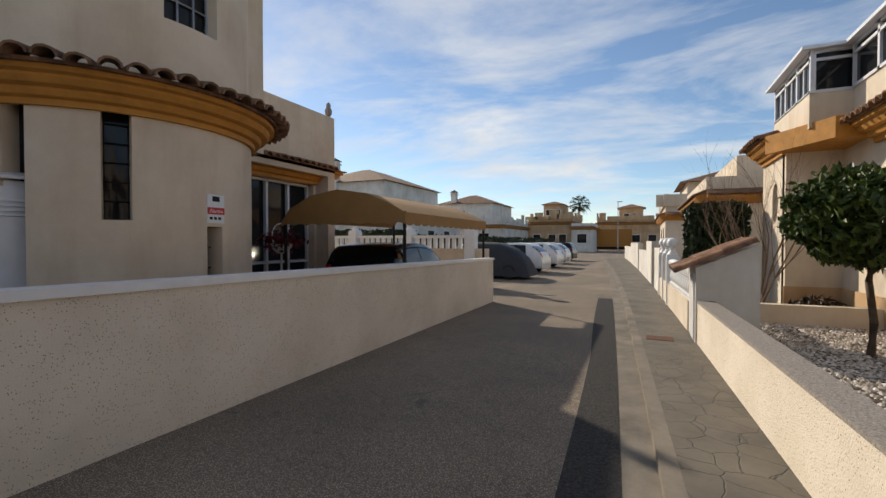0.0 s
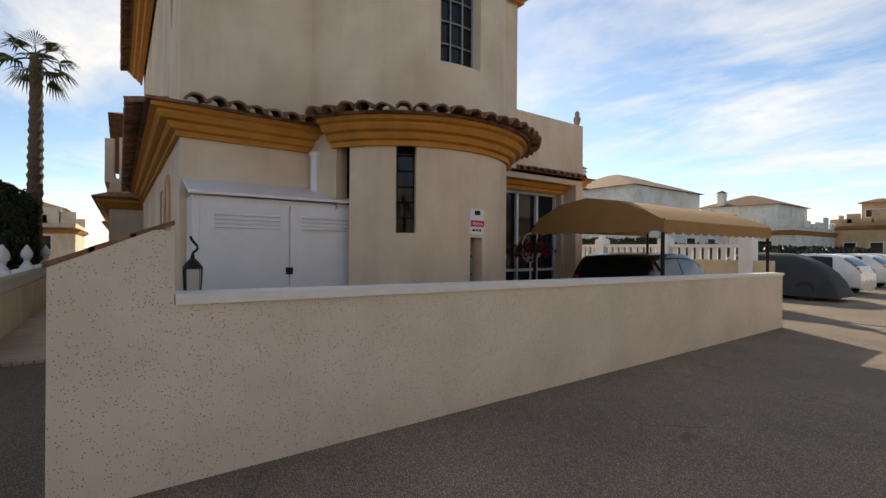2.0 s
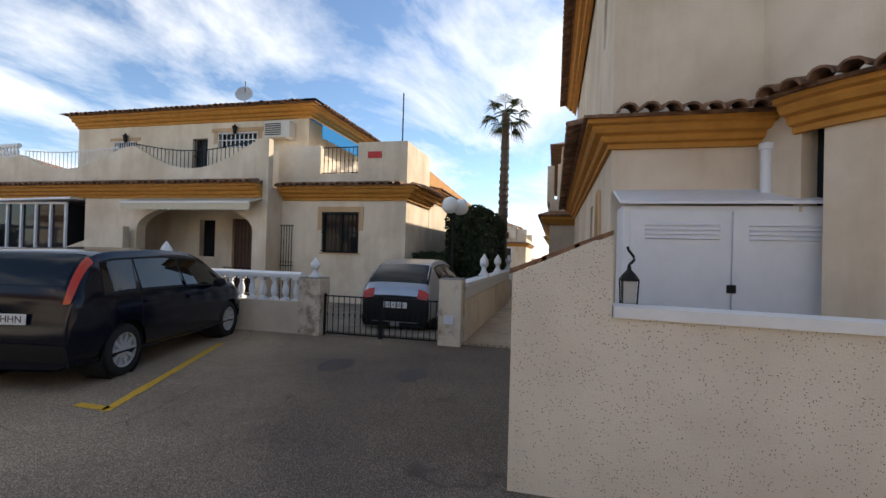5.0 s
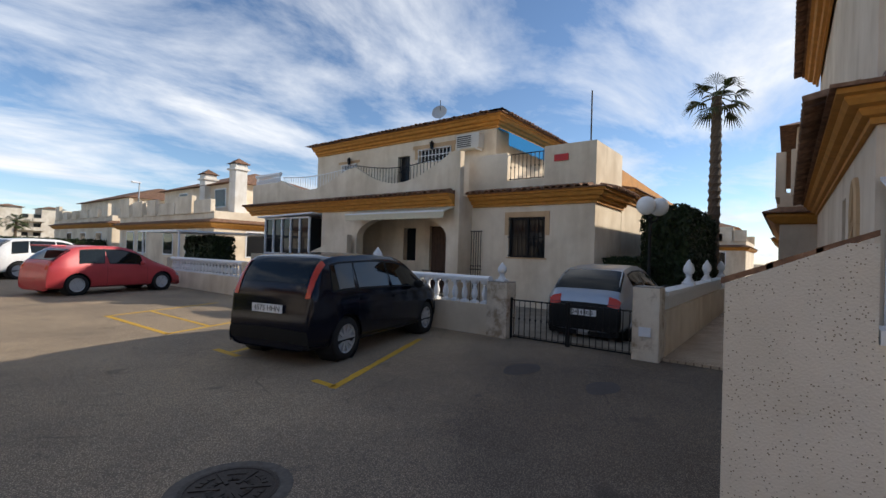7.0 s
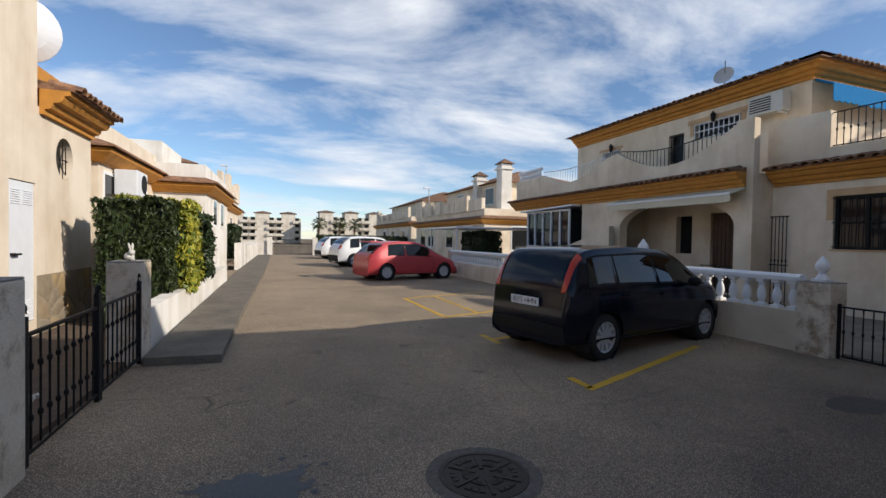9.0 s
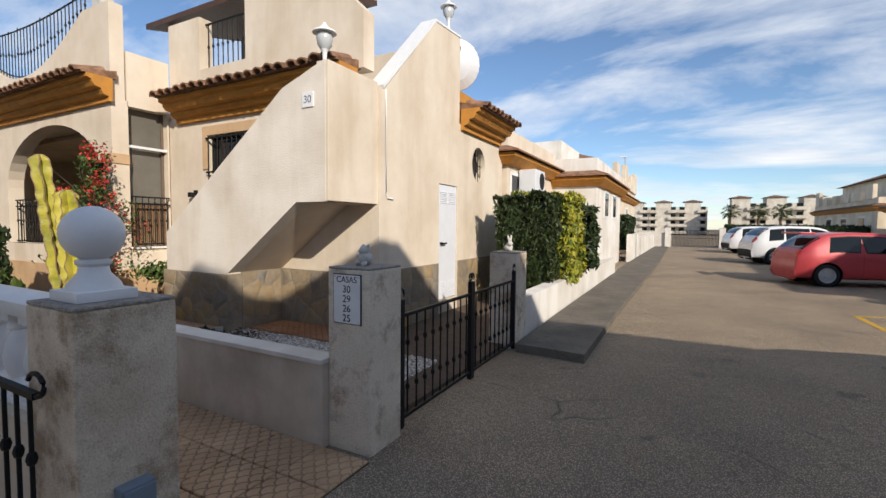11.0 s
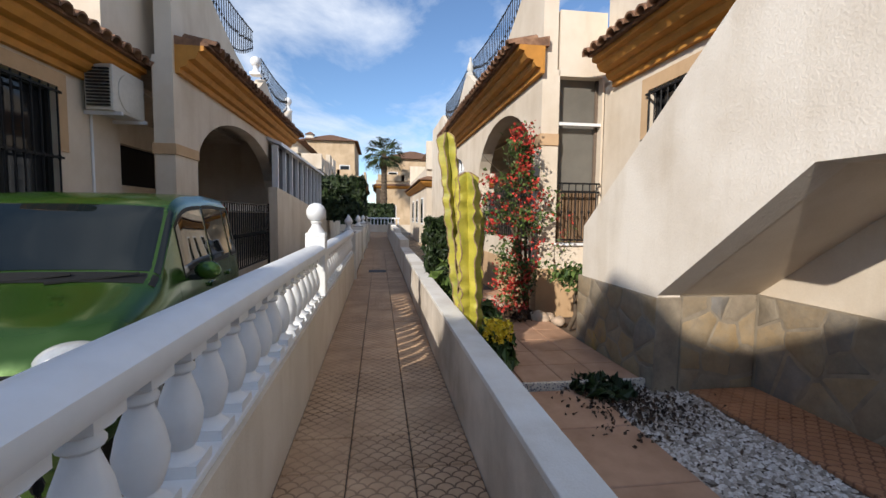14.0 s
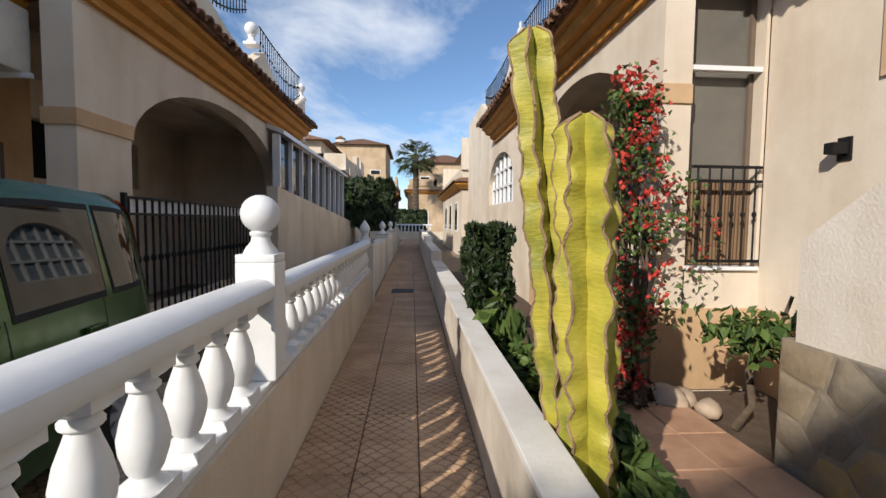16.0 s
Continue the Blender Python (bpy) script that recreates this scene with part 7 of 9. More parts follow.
    def idx(x, front):
        """Position on the outline where it passes x, before or after the roof's top."""
        k = int(np.argmax(Z))
        if front:
            return float(np.interp(x, X[k:], np.arange(k, N)))
        return float(np.interp(x, X[:k + 1], np.arange(0, k + 1)))

    def patch(nm, i0, i1, q0, q1, m, sides=(1,), off=0.006, n=8, mq=5, skew=0.0, parent=None, lab=""):
        bmx = bmesh.new()
        for side in sides:
            rows = []
            for a in range(n + 1):
                row = []
                for b2 in range(mq + 1):
                    q = q0 + (q1 - q0) * b2 / mq
                    i = i0 + (i1 - i0) * a / n + skew * (b2 / mq - 0.5)
                    row.append(bmx.verts.new(at(max(0, min(N - 1.001, i)), q, side, off)))
                rows.append(row)
            for r0, r1 in zip(rows, rows[1:]):
                for c0 in range(mq):
                    bmx.faces.new((r0[c0], r0[c0 + 1], r1[c0 + 1], r1[c0]))
        return part(nm, bmx, m, parent or t, lab, 60, True)

    # panes
    ws0, ws1 = idx(glass["screen"][0], True), idx(glass["screen"][1], True)
    patch("windscreen", ws1, ws0, 7.25, 10, GLASS_CAR, (1, -1), 0.007, 8, 6)
    patch("cowl", ws0 + 0.3, ws0 + 2.2, 7.25, 10, BLACK_PLASTIC, (1, -1), 0.006, 2, 6)
    patch("rear_window", glass["rear"][0], glass["rear"][1], 8.3 if tail == "high" else 7.3, 10, GLASS_CAR, (1, -1), 0.007, 6, 6)
    kx = int(np.argmax(Z))
    for x0, x1, sk in glass["side"]:
        ia, ib = float(np.interp(x0, X, np.arange(N))), float(np.interp(x1, X, np.arange(N)))
        for sd in (1, -1):
            patch("side_window", ia, ib, 6.12, 6.9, GLASS_CAR, (sd,), 0.006, 6, 3, sk)
            patch("window_seal", ia - 0.25, ib + 0.25, 6.06, 6.96, BLACK_PLASTIC, (sd,), 0.003, 6, 3, sk)
    # lower sill and bumper mouldings
    if lower is not None:
        patch("sill_moulding", 4, N - 5, 1.2, 2.4, lower, (1, -1), 0.004, 40, 2)
        e0 = [i for i in range(N) if Z[i] > bumper][0]
        patch("rear_bumper", 0, e0, 0.2, 10, lower, (1, -1), 0.012, 6, 14)
    # lamps
    if tail == "high":
        for sd in (1, -1):
            patch("tail_lamp", glass["rear"][0] - 3, glass["rear"][1] - 1, 7.0, 8.15, LAMP_RED, (sd,), 0.012, 6, 3)
    elif tail == "wide":
        for sd in (1, -1):
            patch("tail_lamp", glass["rear"][0] - 6.2, glass["rear"][0] - 3.0, 6.2, 8.7, LAMP_RED, (sd,), 0.012, 4, 6, 1.2)
    else:
        for sd in (1, -1):
            patch("tail_lamp", max(0.5, glass["rear"][0] - 5.0), glass["rear"][0] - 0.6, 6.6, 8.4, LAMP_RED, (sd,), 0.012, 4, 4)
    for sd in (1, -1) if lamps else ():
        patch("head_lamp", N - 9.5, N - 4.5, 5.2, 7.6, LAMP_CLEAR, (sd,), 0.01, 5, 4)
    # wheels with dark wells
    tyre, rim = wheel_meshes(r, 0.2, spokes)
    for wx in wheels:
        for sd in (1, -1):
            y = sd * (hw - 0.13)
            bmx = bmesh.new()
            lathe(bmx, [(r * 1.12, 0), (r * 1.12, 0.28), (0.01, 0.28)], seg=24, caps=False)
            bmesh.ops.transform(bmx, matrix=pose(wx, sd * (hw - 0.04), r, 90 * sd, 0, 0), verts=bmx.verts)
            part("wheel_well", bmx, DARK, t, "", None, True)
            wh = new("wheel", tyre)
            wh.parent = t
            wh.matrix_basis = pose(wx, y, r, -90 * sd, 0, 0)
            rm = new("rim", rim)
            rm.parent = wh
    # mirrors
    mxp = glass["side"][-1][1] - 0.08
    for sd in (1, -1):
        zb = float(np.interp(mxp, bx, bz))
        bmx = bmesh.new()
        ball(bmx, (mxp, sd * (hw + 0.1), zb + 0.07), 0.1, 12, 0.75)
        bmesh.ops.transform(bmx, matrix=Matrix.Translation((mxp, 0, 0)) @ Matrix.Diagonal((0.6, 1, 1, 1)) @ Matrix.Translation((-mxp, 0, 0)), verts=bmx.verts)
        mi = part("mirror", bmx, mat if lower is None or "green" in label else BLACK_PLASTIC, t, "", 80, True)
        bmx = bmesh.new()
        box(bmx, mxp - 0.03, mxp + 0.03, min(sd * (hw - 0.06), sd * (hw + 0.06)), max(sd * (hw - 0.06), sd * (hw + 0.06)), zb + 0.0, zb + 0.04)
        part("mirror_arm", bmx, BLACK_PLASTIC, mi, "", None, True)
    # door seams and handles
    for x in glass["seams"]:
        ia = float(np.interp(x, X, np.arange(N)))
        for sd in (1, -1):
            patch("door_seam", ia, ia + 0.12, 2.2, 6.1, DARK, (sd,), 0.002, 1, 8)
    for x in glass["seams"][:2]:
        zb = float(np.interp(x, bx, bz))
        for sd in (1, -1):
            bmx = bmesh.new()
            box(bmx, x + 0.05, x + 0.22, sd * (hw + 0.005) - 0.012, sd * (hw + 0.005) + 0.012, zb - 0.13, zb - 0.095, 0.005)
            part("door_handle", bmx, mat, t, "", None, True)
    if plate:
        end, z, txt = plate
        x = min(X) - 0.012 if end < 0 else max(X) + 0.012
        bmx = bmesh.new()
        box(bmx, min(x, x + end * 0.012), max(x, x + end * 0.012), -0.26, 0.26, z - 0.055, z + 0.055, 0.003)
        pl = part("plate", bmx, WHITE, t, "white number plate", None, True)
        text_mesh(txt, 0.1, PLATE_INK, pl, MW[t] @ pose(x + end * 0.0135, 0, z, 90, 0, 90 * end))
    return t, at, patch, N


NAVY = paint("navy_paint", (0.003, 0.005, 0.014), 0.0, 0.12, 0.32, 0.1)
SILVER = paint("silver_paint", (0.42, 0.44, 0.47), 0.8, 0.32)
GREEN = paint("green_paint", (0.04, 0.095, 0.016), 0.45, 0.2, 0.45, 0.25)
PINK = paint("faded_red_paint", (0.5, 0.05, 0.06), 0.1, 0.4)
WHITE_PAINT = paint("white_car_paint", (0.72, 0.73, 0.74), 0.0, 0.25)

hatch_tall = [(-1.83, 0.3), (-1.86, 0.45), (-1.84, 0.75), (-1.8, 0.95), (-1.7, 1.2), (-1.56, 1.39), (-1.3, 1.44), (-0.4, 1.47), (0.3, 1.43), (0.62, 1.33), (1.15, 1.02), (1.3, 0.96), (1.75, 0.86), (1.93, 0.72), (1.99, 0.5), (1.97, 0.25)]
car("parked_hatchback", "dark navy tall hatchback with chrome-sided wheels, parked in a bay", (-5.6, -5.97), 193.5, 3.72, 1.69, hatch_tall,
    [(-2, 0.9), (-1.2, 0.94), (0.5, 0.9), (1.2, 0.86), (1.6, 0.78), (2, 0.6)], NAVY, (1.25, -1.22), 0.3,
    {"screen": (1.12, 0.55), "rear": (13.0, 20.5), "side": [(-1.5, -1.02, 1.2), (-0.95, -0.12, 0), (-0.05, 0.72, -1.0)], "seams": (-0.98, -0.08, 0.9)}, (-1, 0.72, "4575 HHN"), tail="high", spokes=10, lower=BLACK_PLASTIC, plan=1.3, bumper=0.42)
ka = [(-1.78, 0.22), (-1.8, 0.4), (-1.78, 0.62), (-1.7, 0.85), (-1.5, 1.12), (-1.2, 1.3), (-0.7, 1.37), (-0.1, 1.38), (0.35, 1.28), (0.95, 0.95), (1.2, 0.86), (1.6, 0.7), (1.76, 0.5), (1.78, 0.22)]
car("small_hatchback", "silver small rounded hatchback parked behind the gate", (-10.25, -3.02), 180, 3.6, 1.63, ka,
    [(-1.8, 0.72), (-1, 0.85), (0.5, 0.84), (1.0, 0.78), (1.8, 0.5)], SILVER, (1.2, -1.22), 0.28,
    {"screen": (0.92, 0.36), "rear": (14, 24), "side": [(-1.15, -0.45, 1.5), (-0.38, 0.55, -1.2)], "seams": (-0.45, 0.7)}, (-1, 0.52, "2414 BSB"), plan=1.5, tail="wide", lower=BLACK_PLASTIC, tumble=0.64, bumper=0.66)
agila = [(-1.72, 0.25), (-1.75, 0.5), (-1.73, 0.9), (-1.7, 1.2), (-1.6, 1.55), (-1.4, 1.63), (-0.6, 1.66), (0.1, 1.63), (0.35, 1.57), (0.86, 1.08), (0.98, 1.03), (1.5, 0.9), (1.66, 0.78), (1.73, 0.55), (1.74, 0.3), (1.72, 0.22)]
ag, ag_at, ag_patch, ag_n = car("green_city_car", "metallic green boxy city car parked on the tiled driveway", (5.0, -0.46), 186, 3.5, 1.62, agila,
    [(-1.75, 1.0), (0.4, 0.97), (0.9, 0.93), (1.4, 0.78), (1.75, 0.6)], GREEN, (1.15, -1.2), 0.28,
    {"screen": (0.84, 0.38), "rear": (17, 25), "side": [(-1.45, -1.1, 0.6), (-1.02, -0.35, 0), (-0.27, 0.46, -0.6)], "seams": (-1.0, -0.3, 0.62)}, (1, 0.47, "A·1641·EK"), plan=0.9, tail="high", tumble=0.84, lamps=False, low=0.25)
for sd in (-1, 1):
    bm = bmesh.new()
    bmesh.ops.create_uvsphere(bm, u_segments=24, v_segments=14, radius=1.0, matrix=pose(1.595, sd * 0.585, 0.735, 0, 24, sd * 18) @ Matrix.Diagonal((0.105, 0.165, 0.1, 1)))
    hl = part("head_lamp", bm, LAMP_CLEAR, ag, "large clear almond-shaped headlight", 80, True)
    for dy in (-0.055, 0.06):
        bm = bmesh.new()
        bmesh.ops.create_uvsphere(bm, u_segments=16, v_segments=10, radius=0.046, matrix=Matrix.Translation((1.668 - 0.2 * abs(dy - 0.02) - (0.012 if dy * sd > 0 else 0), sd * 0.585 + dy, 0.755)) @ Matrix.Diagonal((0.6, 1, 1, 1)))
        part("reflector", bm, CHROME, hl, "", 80, True)
# honeycomb grille, badge and bumper slot
bm = bmesh.new()
prism(bm, [(-0.42, 0.62), (0.42, 0.62), (0.47, 0.66), (0.42, 0.72), (-0.42, 0.72), (-0.47, 0.66)], 1.72, 1.755, "x")
gl = part("grille", bm, DARK, ag, "black honeycomb grille", None, True)
bm = bmesh.new()
for j in range(3):
    for i in range(22):
        y = -0.40 + i * 0.038 + (0.019 if j % 2 else 0)
        z = 0.642 + j * 0.029
        ring = [(y + 0.021 * math.cos(a * math.pi / 3), z + 0.017 * math.sin(a * math.pi / 3)) for a in range(6)]
        for a in range(6):
            p, q = ring[a], ring[(a + 1) % 6]
            tube(bm, (1.758, *p), (1.758, *q), 0.004, seg=4, caps=False)
part("mesh", bm, BLACK_PLASTIC, gl, "", None, True)
bm = bmesh.new()
pts = [(1.768, 0.055 * math.cos(a * math.pi / 12), 0.675 + 0.042 * math.sin(a * math.pi / 12)) for a in range(25)]
pipe(bm, pts, 0.006, 6)
box(bm, 1.762, 1.772, -0.045, 0.045, 0.67, 0.68)
part("badge", bm, CHROME, gl, "round chrome badge", None, True)
bm = bmesh.new()
box(bm, 1.742, 1.765, -0.55, 0.55, 0.345, 0.40, 0.01)
part("bumper_slot", bm, BLACK_PLASTIC, ag, "", None, True)
for y in (-0.25, 0.25):
    bm = bmesh.new()
    pipe(bm, [(0.98, y, 1.045), (0.93, y + 0.25, 1.06), (0.9, y + 0.5, 1.09)] if y < 0 else [(0.98, y - 0.1, 1.045), (0.93, y + 0.12, 1.06), (0.9, y + 0.38, 1.09)], 0.009, 5)
    part("wiper", bm, BLACK_PLASTIC, ag, "", None, True)
for y, x, z in ((-0.42, 1.2, 1.0), (-0.05, 1.25, 0.995), (0.34, 1.2, 1.0)):
    bm = bmesh.new()
    for k2 in (0, 1):
        bmesh.ops.create_circle(bm, cap_ends=True, segments=10, radius=0.014, matrix=Matrix.Translation((0, k2 * 0.05, 0)))
        box(bm, 0.0, 0.07, k2 * 0.05 + 0.011, k2 * 0.05 + 0.016, 0, 0.002)
    box(bm, 0.062, 0.074, 0.011, 0.066, 0, 0.002)
    bmesh.ops.transform(bm, matrix=pose(x, y, z, 0, 14, 180), verts=bm.verts)
    part("music_note_sticker", bm, DARK, ag, "black music-note sticker", None, True)
p206 = [(-1.88, 0.25), (-1.92, 0.45), (-1.9, 0.7), (-1.82, 0.95), (-1.55, 1.2), (-1.25, 1.38), (-0.7, 1.43), (0.0, 1.42), (0.4, 1.32), (1.0, 0.98), (1.2, 0.9), (1.7, 0.72), (1.88, 0.52), (1.9, 0.25)]
t206, at6, patch6, n6 = car("red_hatchback", "faded pink-red hatchback with a roof spoiler, parked", (-5.3, -17.1), 193.5, 3.83, 1.68, p206,
    [(-1.9, 0.8), (-1, 0.88), (0.5, 0.84), (1.1, 0.8), (1.9, 0.5)], PINK, (1.22, -1.22), 0.3,
    {"screen": (0.98, 0.42), "rear": (14, 23), "side": [(-1.15, -0.5, 1.2), (-0.42, 0.58, -1.4)], "seams": (-0.46, 0.72)}, None, tail="low", spokes=6)
bm = bmesh.new()
box(bm, -1.75, -1.4, -0.55, 0.55, 1.37, 1.42, 0.015)
part("spoiler", bm, PINK, t206, "", None, True)
suv = [(-2.1, 0.3), (-2.15, 0.55), (-2.12, 0.85), (-2.0, 1.1), (-1.75, 1.4), (-1.5, 1.56), (-0.8, 1.62), (0.1, 1.6), (0.5, 1.5), (1.1, 1.1), (1.3, 1.04), (1.9, 0.9), (2.1, 0.7), (2.13, 0.3)]
sg_ = {"screen": (1.06, 0.52), "rear": (15, 23), "side": [(-1.5, -1.0, 1.0), (-0.92, -0.1, 0), (0.0, 0.75, -1.2)], "seams": (-0.96, -0.05, 0.85)}
sb = [(-2.1, 0.9), (-1, 1.0), (0.5, 0.95), (1.2, 0.92), (2.1, 0.7)]
for lb, x, y, h, m in (("white compact SUV with dark windows, parked", -5.4, -24.9, 193, WHITE_PAINT), ("white compact SUV parked further along the row", -5.3, -33.6, 193, WHITE_PAINT)):
    car("white_car", lb, (x, y), h, 4.25, 1.8, suv, sb, m, (1.35, -1.3), 0.34, sg_, None, spokes=5, lower=BLACK_PLASTIC, low=0.26)
for lb, x, y, m in (("white hatchback parked nose to the hedge", -6.1, 21.9, WHITE_PAINT), ("white estate car in the row of parked cars", -6.2, 26.5, WHITE_PAINT), ("white hatchback in the row of parked cars", -6.4, 31.0, WHITE_PAINT), ("dark estate car at the end of the row", -6.6, 36.0, NAVY)):
    car("parked_car", lb, (x, y), 175, 3.9, 1.7, p206 if m is WHITE_PAINT else hatch_tall, [(-1.9, 0.85), (0.5, 0.86), (1.1, 0.8), (1.9, 0.5)], m, (1.2, -1.22), 0.3,
        {"screen": (0.98, 0.42), "rear": (14, 22), "side": [(-1.1, -0.45, 1), (-0.38, 0.55, -1.2)], "seams": (-0.42, 0.7)}, None, tail="low")
car("carport_car", "black hatchback parked under the canvas canopy", (-5.3, 9.2), 95, 4.0, 1.72, hatch_tall, [(-2, 0.9), (0.5, 0.9), (1.2, 0.86), (2, 0.6)], NAVY, (1.25, -1.22), 0.3,
    {"screen": (1.12, 0.55), "rear": (13.0, 20.5), "side": [(-1.5, -0.4, 1.2), (-0.3, 0.72, -1.0)], "seams": (-0.35, 0.9)}, None)
# car under a cover
bm = bmesh.new()
rnd = random.Random(4)
nx, ny = 26, 14
vv = {}
for i in range(nx + 1):
    for j in range(ny + 1):
        u, v = i / nx * 2 - 1, j / ny * 2 - 1
        hgt = 1.45 * (1 - abs(u) ** 3.2) ** 0.5 * (1 - abs(v) ** 5) ** 0.4 if abs(u) < 1 and abs(v) < 1 else 0.0
        hgt = max(0.12, hgt * (0.78 + 0.22 * (1 - max(0, abs(u) - 0.35))))
        fold = 0.03 * noise.noise(Vector((u * 5, v * 4, 3)))
        vv[i, j] = bm.verts.new((u * 2.05, v * 0.86, hgt + fold))
for i in range(nx):
    for j in range(ny):
        bm.faces.new((vv[i, j], vv[i + 1, j], vv[i + 1, j + 1], vv[i, j + 1]))
cov = thing("covered_car", (-6.0, 17.9, 0), 178, "car hidden under a dark grey fabric cover", "car")
part("cover", bm, plain("cover_fabric", (0.03, 0.035, 0.045), 0.75, 0, 0.2, 6, 0.3), cov, "", 60, True)
ty, ri = wheel_meshes(0.3, 0.2, 8)
for x in (-1.25, 1.25):
    for sd in (1, -1):
        wh = new("wheel", ty)
        wh.parent = cov
        wh.matrix_basis = pose(x, sd * 0.72, 0.3, -90 * sd, 0, 0)
# parked lorry body
tr = thing("box_lorry", (-5, 70, 0), 0, "orange-brown box lorry parked across the street end", "lorry")
box_part("cargo_box", plain("lorry_orange", (0.4, 0.17, 0.03), 0.6), tr, -7.2, -1.4, 70, 72.3, 0.7, 3.3, 0.04)
box_part("chassis", BLACK_PLASTIC, tr, -7.1, -1.5, 70.2, 72, 0.35, 0.7)

# ---------- road markings and ironwork ----------


def line(p, q, w=0.1, label="yellow painted parking line"):
    p, q = Vector(p), Vector(q)
    d = (q - p).normalized()
    n = Vector((-d.y, d.x)) * w / 2
    bm = bmesh.new()
    k2 = max(1, int((q - p).length / 0.25))
    for i in range(k2):
        a, b = p.lerp(q, i / k2), p.lerp(q, (i + 1) / k2)
        j0, j1 = random.uniform(0.85, 1.1), random.uniform(0.85, 1.1)
        vs = [bm.verts.new((*c, 0.004)) for c in (a + n * j0, b + n * j1, b - n * j1, a - n * j0)]
        bm.faces.new(vs)
    return single("parking_line", bm, YELLOW_LINE, label, "road marking", "parking lines", "structure")


line((-3.66, -4.02), (-6.5, -5.17))
line((-3.72, -4.05), (-3.72, -4.42))
line((-3.78, -6.4), (-5.5, -6.9))
line((-3.72, -6.1), (-3.72, -6.75))
line((-3.72, -8.4), (-3.66, -11.3))
line((-3.68, -8.42), (-6.3, -9.3))
line((-4.56, -8.8), (-4.56, -11.5), 0.08)
line((-3.7, -11.25), (-6.4, -12.2))
mh = thing("manhole_cover", (-1.93, -2.84, 0), 20, "round cast-iron manhole cover in a tarmac ring", "manhole cover", kind="structure")
bm = bmesh.new()
lathe(bm, [(0.37, 0.0), (0.375, 0.004), (0.30, 0.006), (0.29, 0.002)], seg=40)
part("tarmac_ring", bm, plain("patched_tarmac", (0.12, 0.108, 0.095), 0.9, 0, 0.45, 20, 0.4), mh, "", None, True)
CASTIRON = plain("cast_iron", (0.045, 0.034, 0.028), 0.6, 0.4, 0.4, 30, 0.3)
bm = bmesh.new()
lathe(bm, [(0.29, -0.01), (0.29, 0.007), (0.265, 0.009), (0.26, 0.004), (0.01, 0.004)], seg=40)
for i in range(6):
    a = i * math.pi / 3
    vs = box(bm, 0.06, 0.24, -0.012, 0.012, 0.004, 0.011)
    bmesh.ops.transform(bm, matrix=Matrix.Rotation(a, 4, "Z"), verts=vs)
    for rr in (0.12, 0.2):
        for o in (-0.22, 0.0, 0.22):
            aa = a + 0.52 + o
            vs = box(bm, rr - 0.018, rr + 0.018, -0.018, 0.018, 0.004, 0.01)
            bmesh.ops.transform(bm, matrix=Matrix.Rotation(aa, 4, "Z"), verts=vs)
part("cover", bm, CASTIRON, mh, "", None, True)
bm = bmesh.new()
box(bm, 0.06, 0.42, 7.1, 7.4, 0.07, 0.082)
single("inspection_cover", bm, plain("rusty_iron", (0.16, 0.07, 0.04), 0.8, 0.3, 0.4, 25, 0.3), "rusty square inspection cover in the pavement", "inspection cover", kind="structure")
bm = bmesh.new()
box(bm, -2.85, -2.2, 12.45, 12.75, 0.0, 0.012)
single("trench_cover", bm, CONCRETE, "pale concrete trench cover in the road", "trench cover", kind="structure")
# damp tarmac stain
rnd = random.Random(8)
bm = bmesh.new()
ring = []
for i in range(48):
    a = 2 * math.pi * i / 48
    rr = 0.3 * (1 + 0.5 * noise.noise(Vector((math.cos(a) * 2.4, math.sin(a) * 2.4, 1.7)))) * (1.0 if i % 5 else rnd.uniform(1.0, 1.5))
    ring.append(bm.verts.new((-0.52 + rr * math.cos(a) * 1.1, -3.12 + rr * math.sin(a) * 0.6, 0.003)))
bm.faces.new(ring)
for i in range(26):
    a, d = rnd.uniform(0, 6.28), rnd.uniform(0.3, 0.6)
    bmesh.ops.create_circle(bm, cap_ends=True, segments=7, radius=rnd.uniform(0.008, 0.03), matrix=Matrix.Translation((-0.52 + d * math.cos(a), -3.12 + d * math.sin(a) * 0.7, 0.003)))
single("tar_stain", bm, plain("wet_tar", (0.012, 0.012, 0.013), 0.3), "black wet tar stain on the road", "stain", kind="structure")
for x, y, r in ((-5.9, -2.88, 0.3), (-5.78, -1.78, 0.26)):
    bm = bmesh.new()
    bm.faces.new([bm.verts.new((x + r * 1.2 * math.cos(i * 0.35) * (1 + 0.4 * noise.noise(Vector((math.cos(i * 0.35), math.sin(i * 0.35), x)))), y + r * 0.7 * math.sin(i * 0.35), 0.003)) for i in range(18)])
    single("oil_stain", bm, plain("old_oil", (0.045, 0.036, 0.036), 0.6, 0, 0.4, 12, 0.2), "dark old oil stain before the driveway gate", "stain", kind="structure")


# ---------- plants ----------
rnd = random.Random(21)


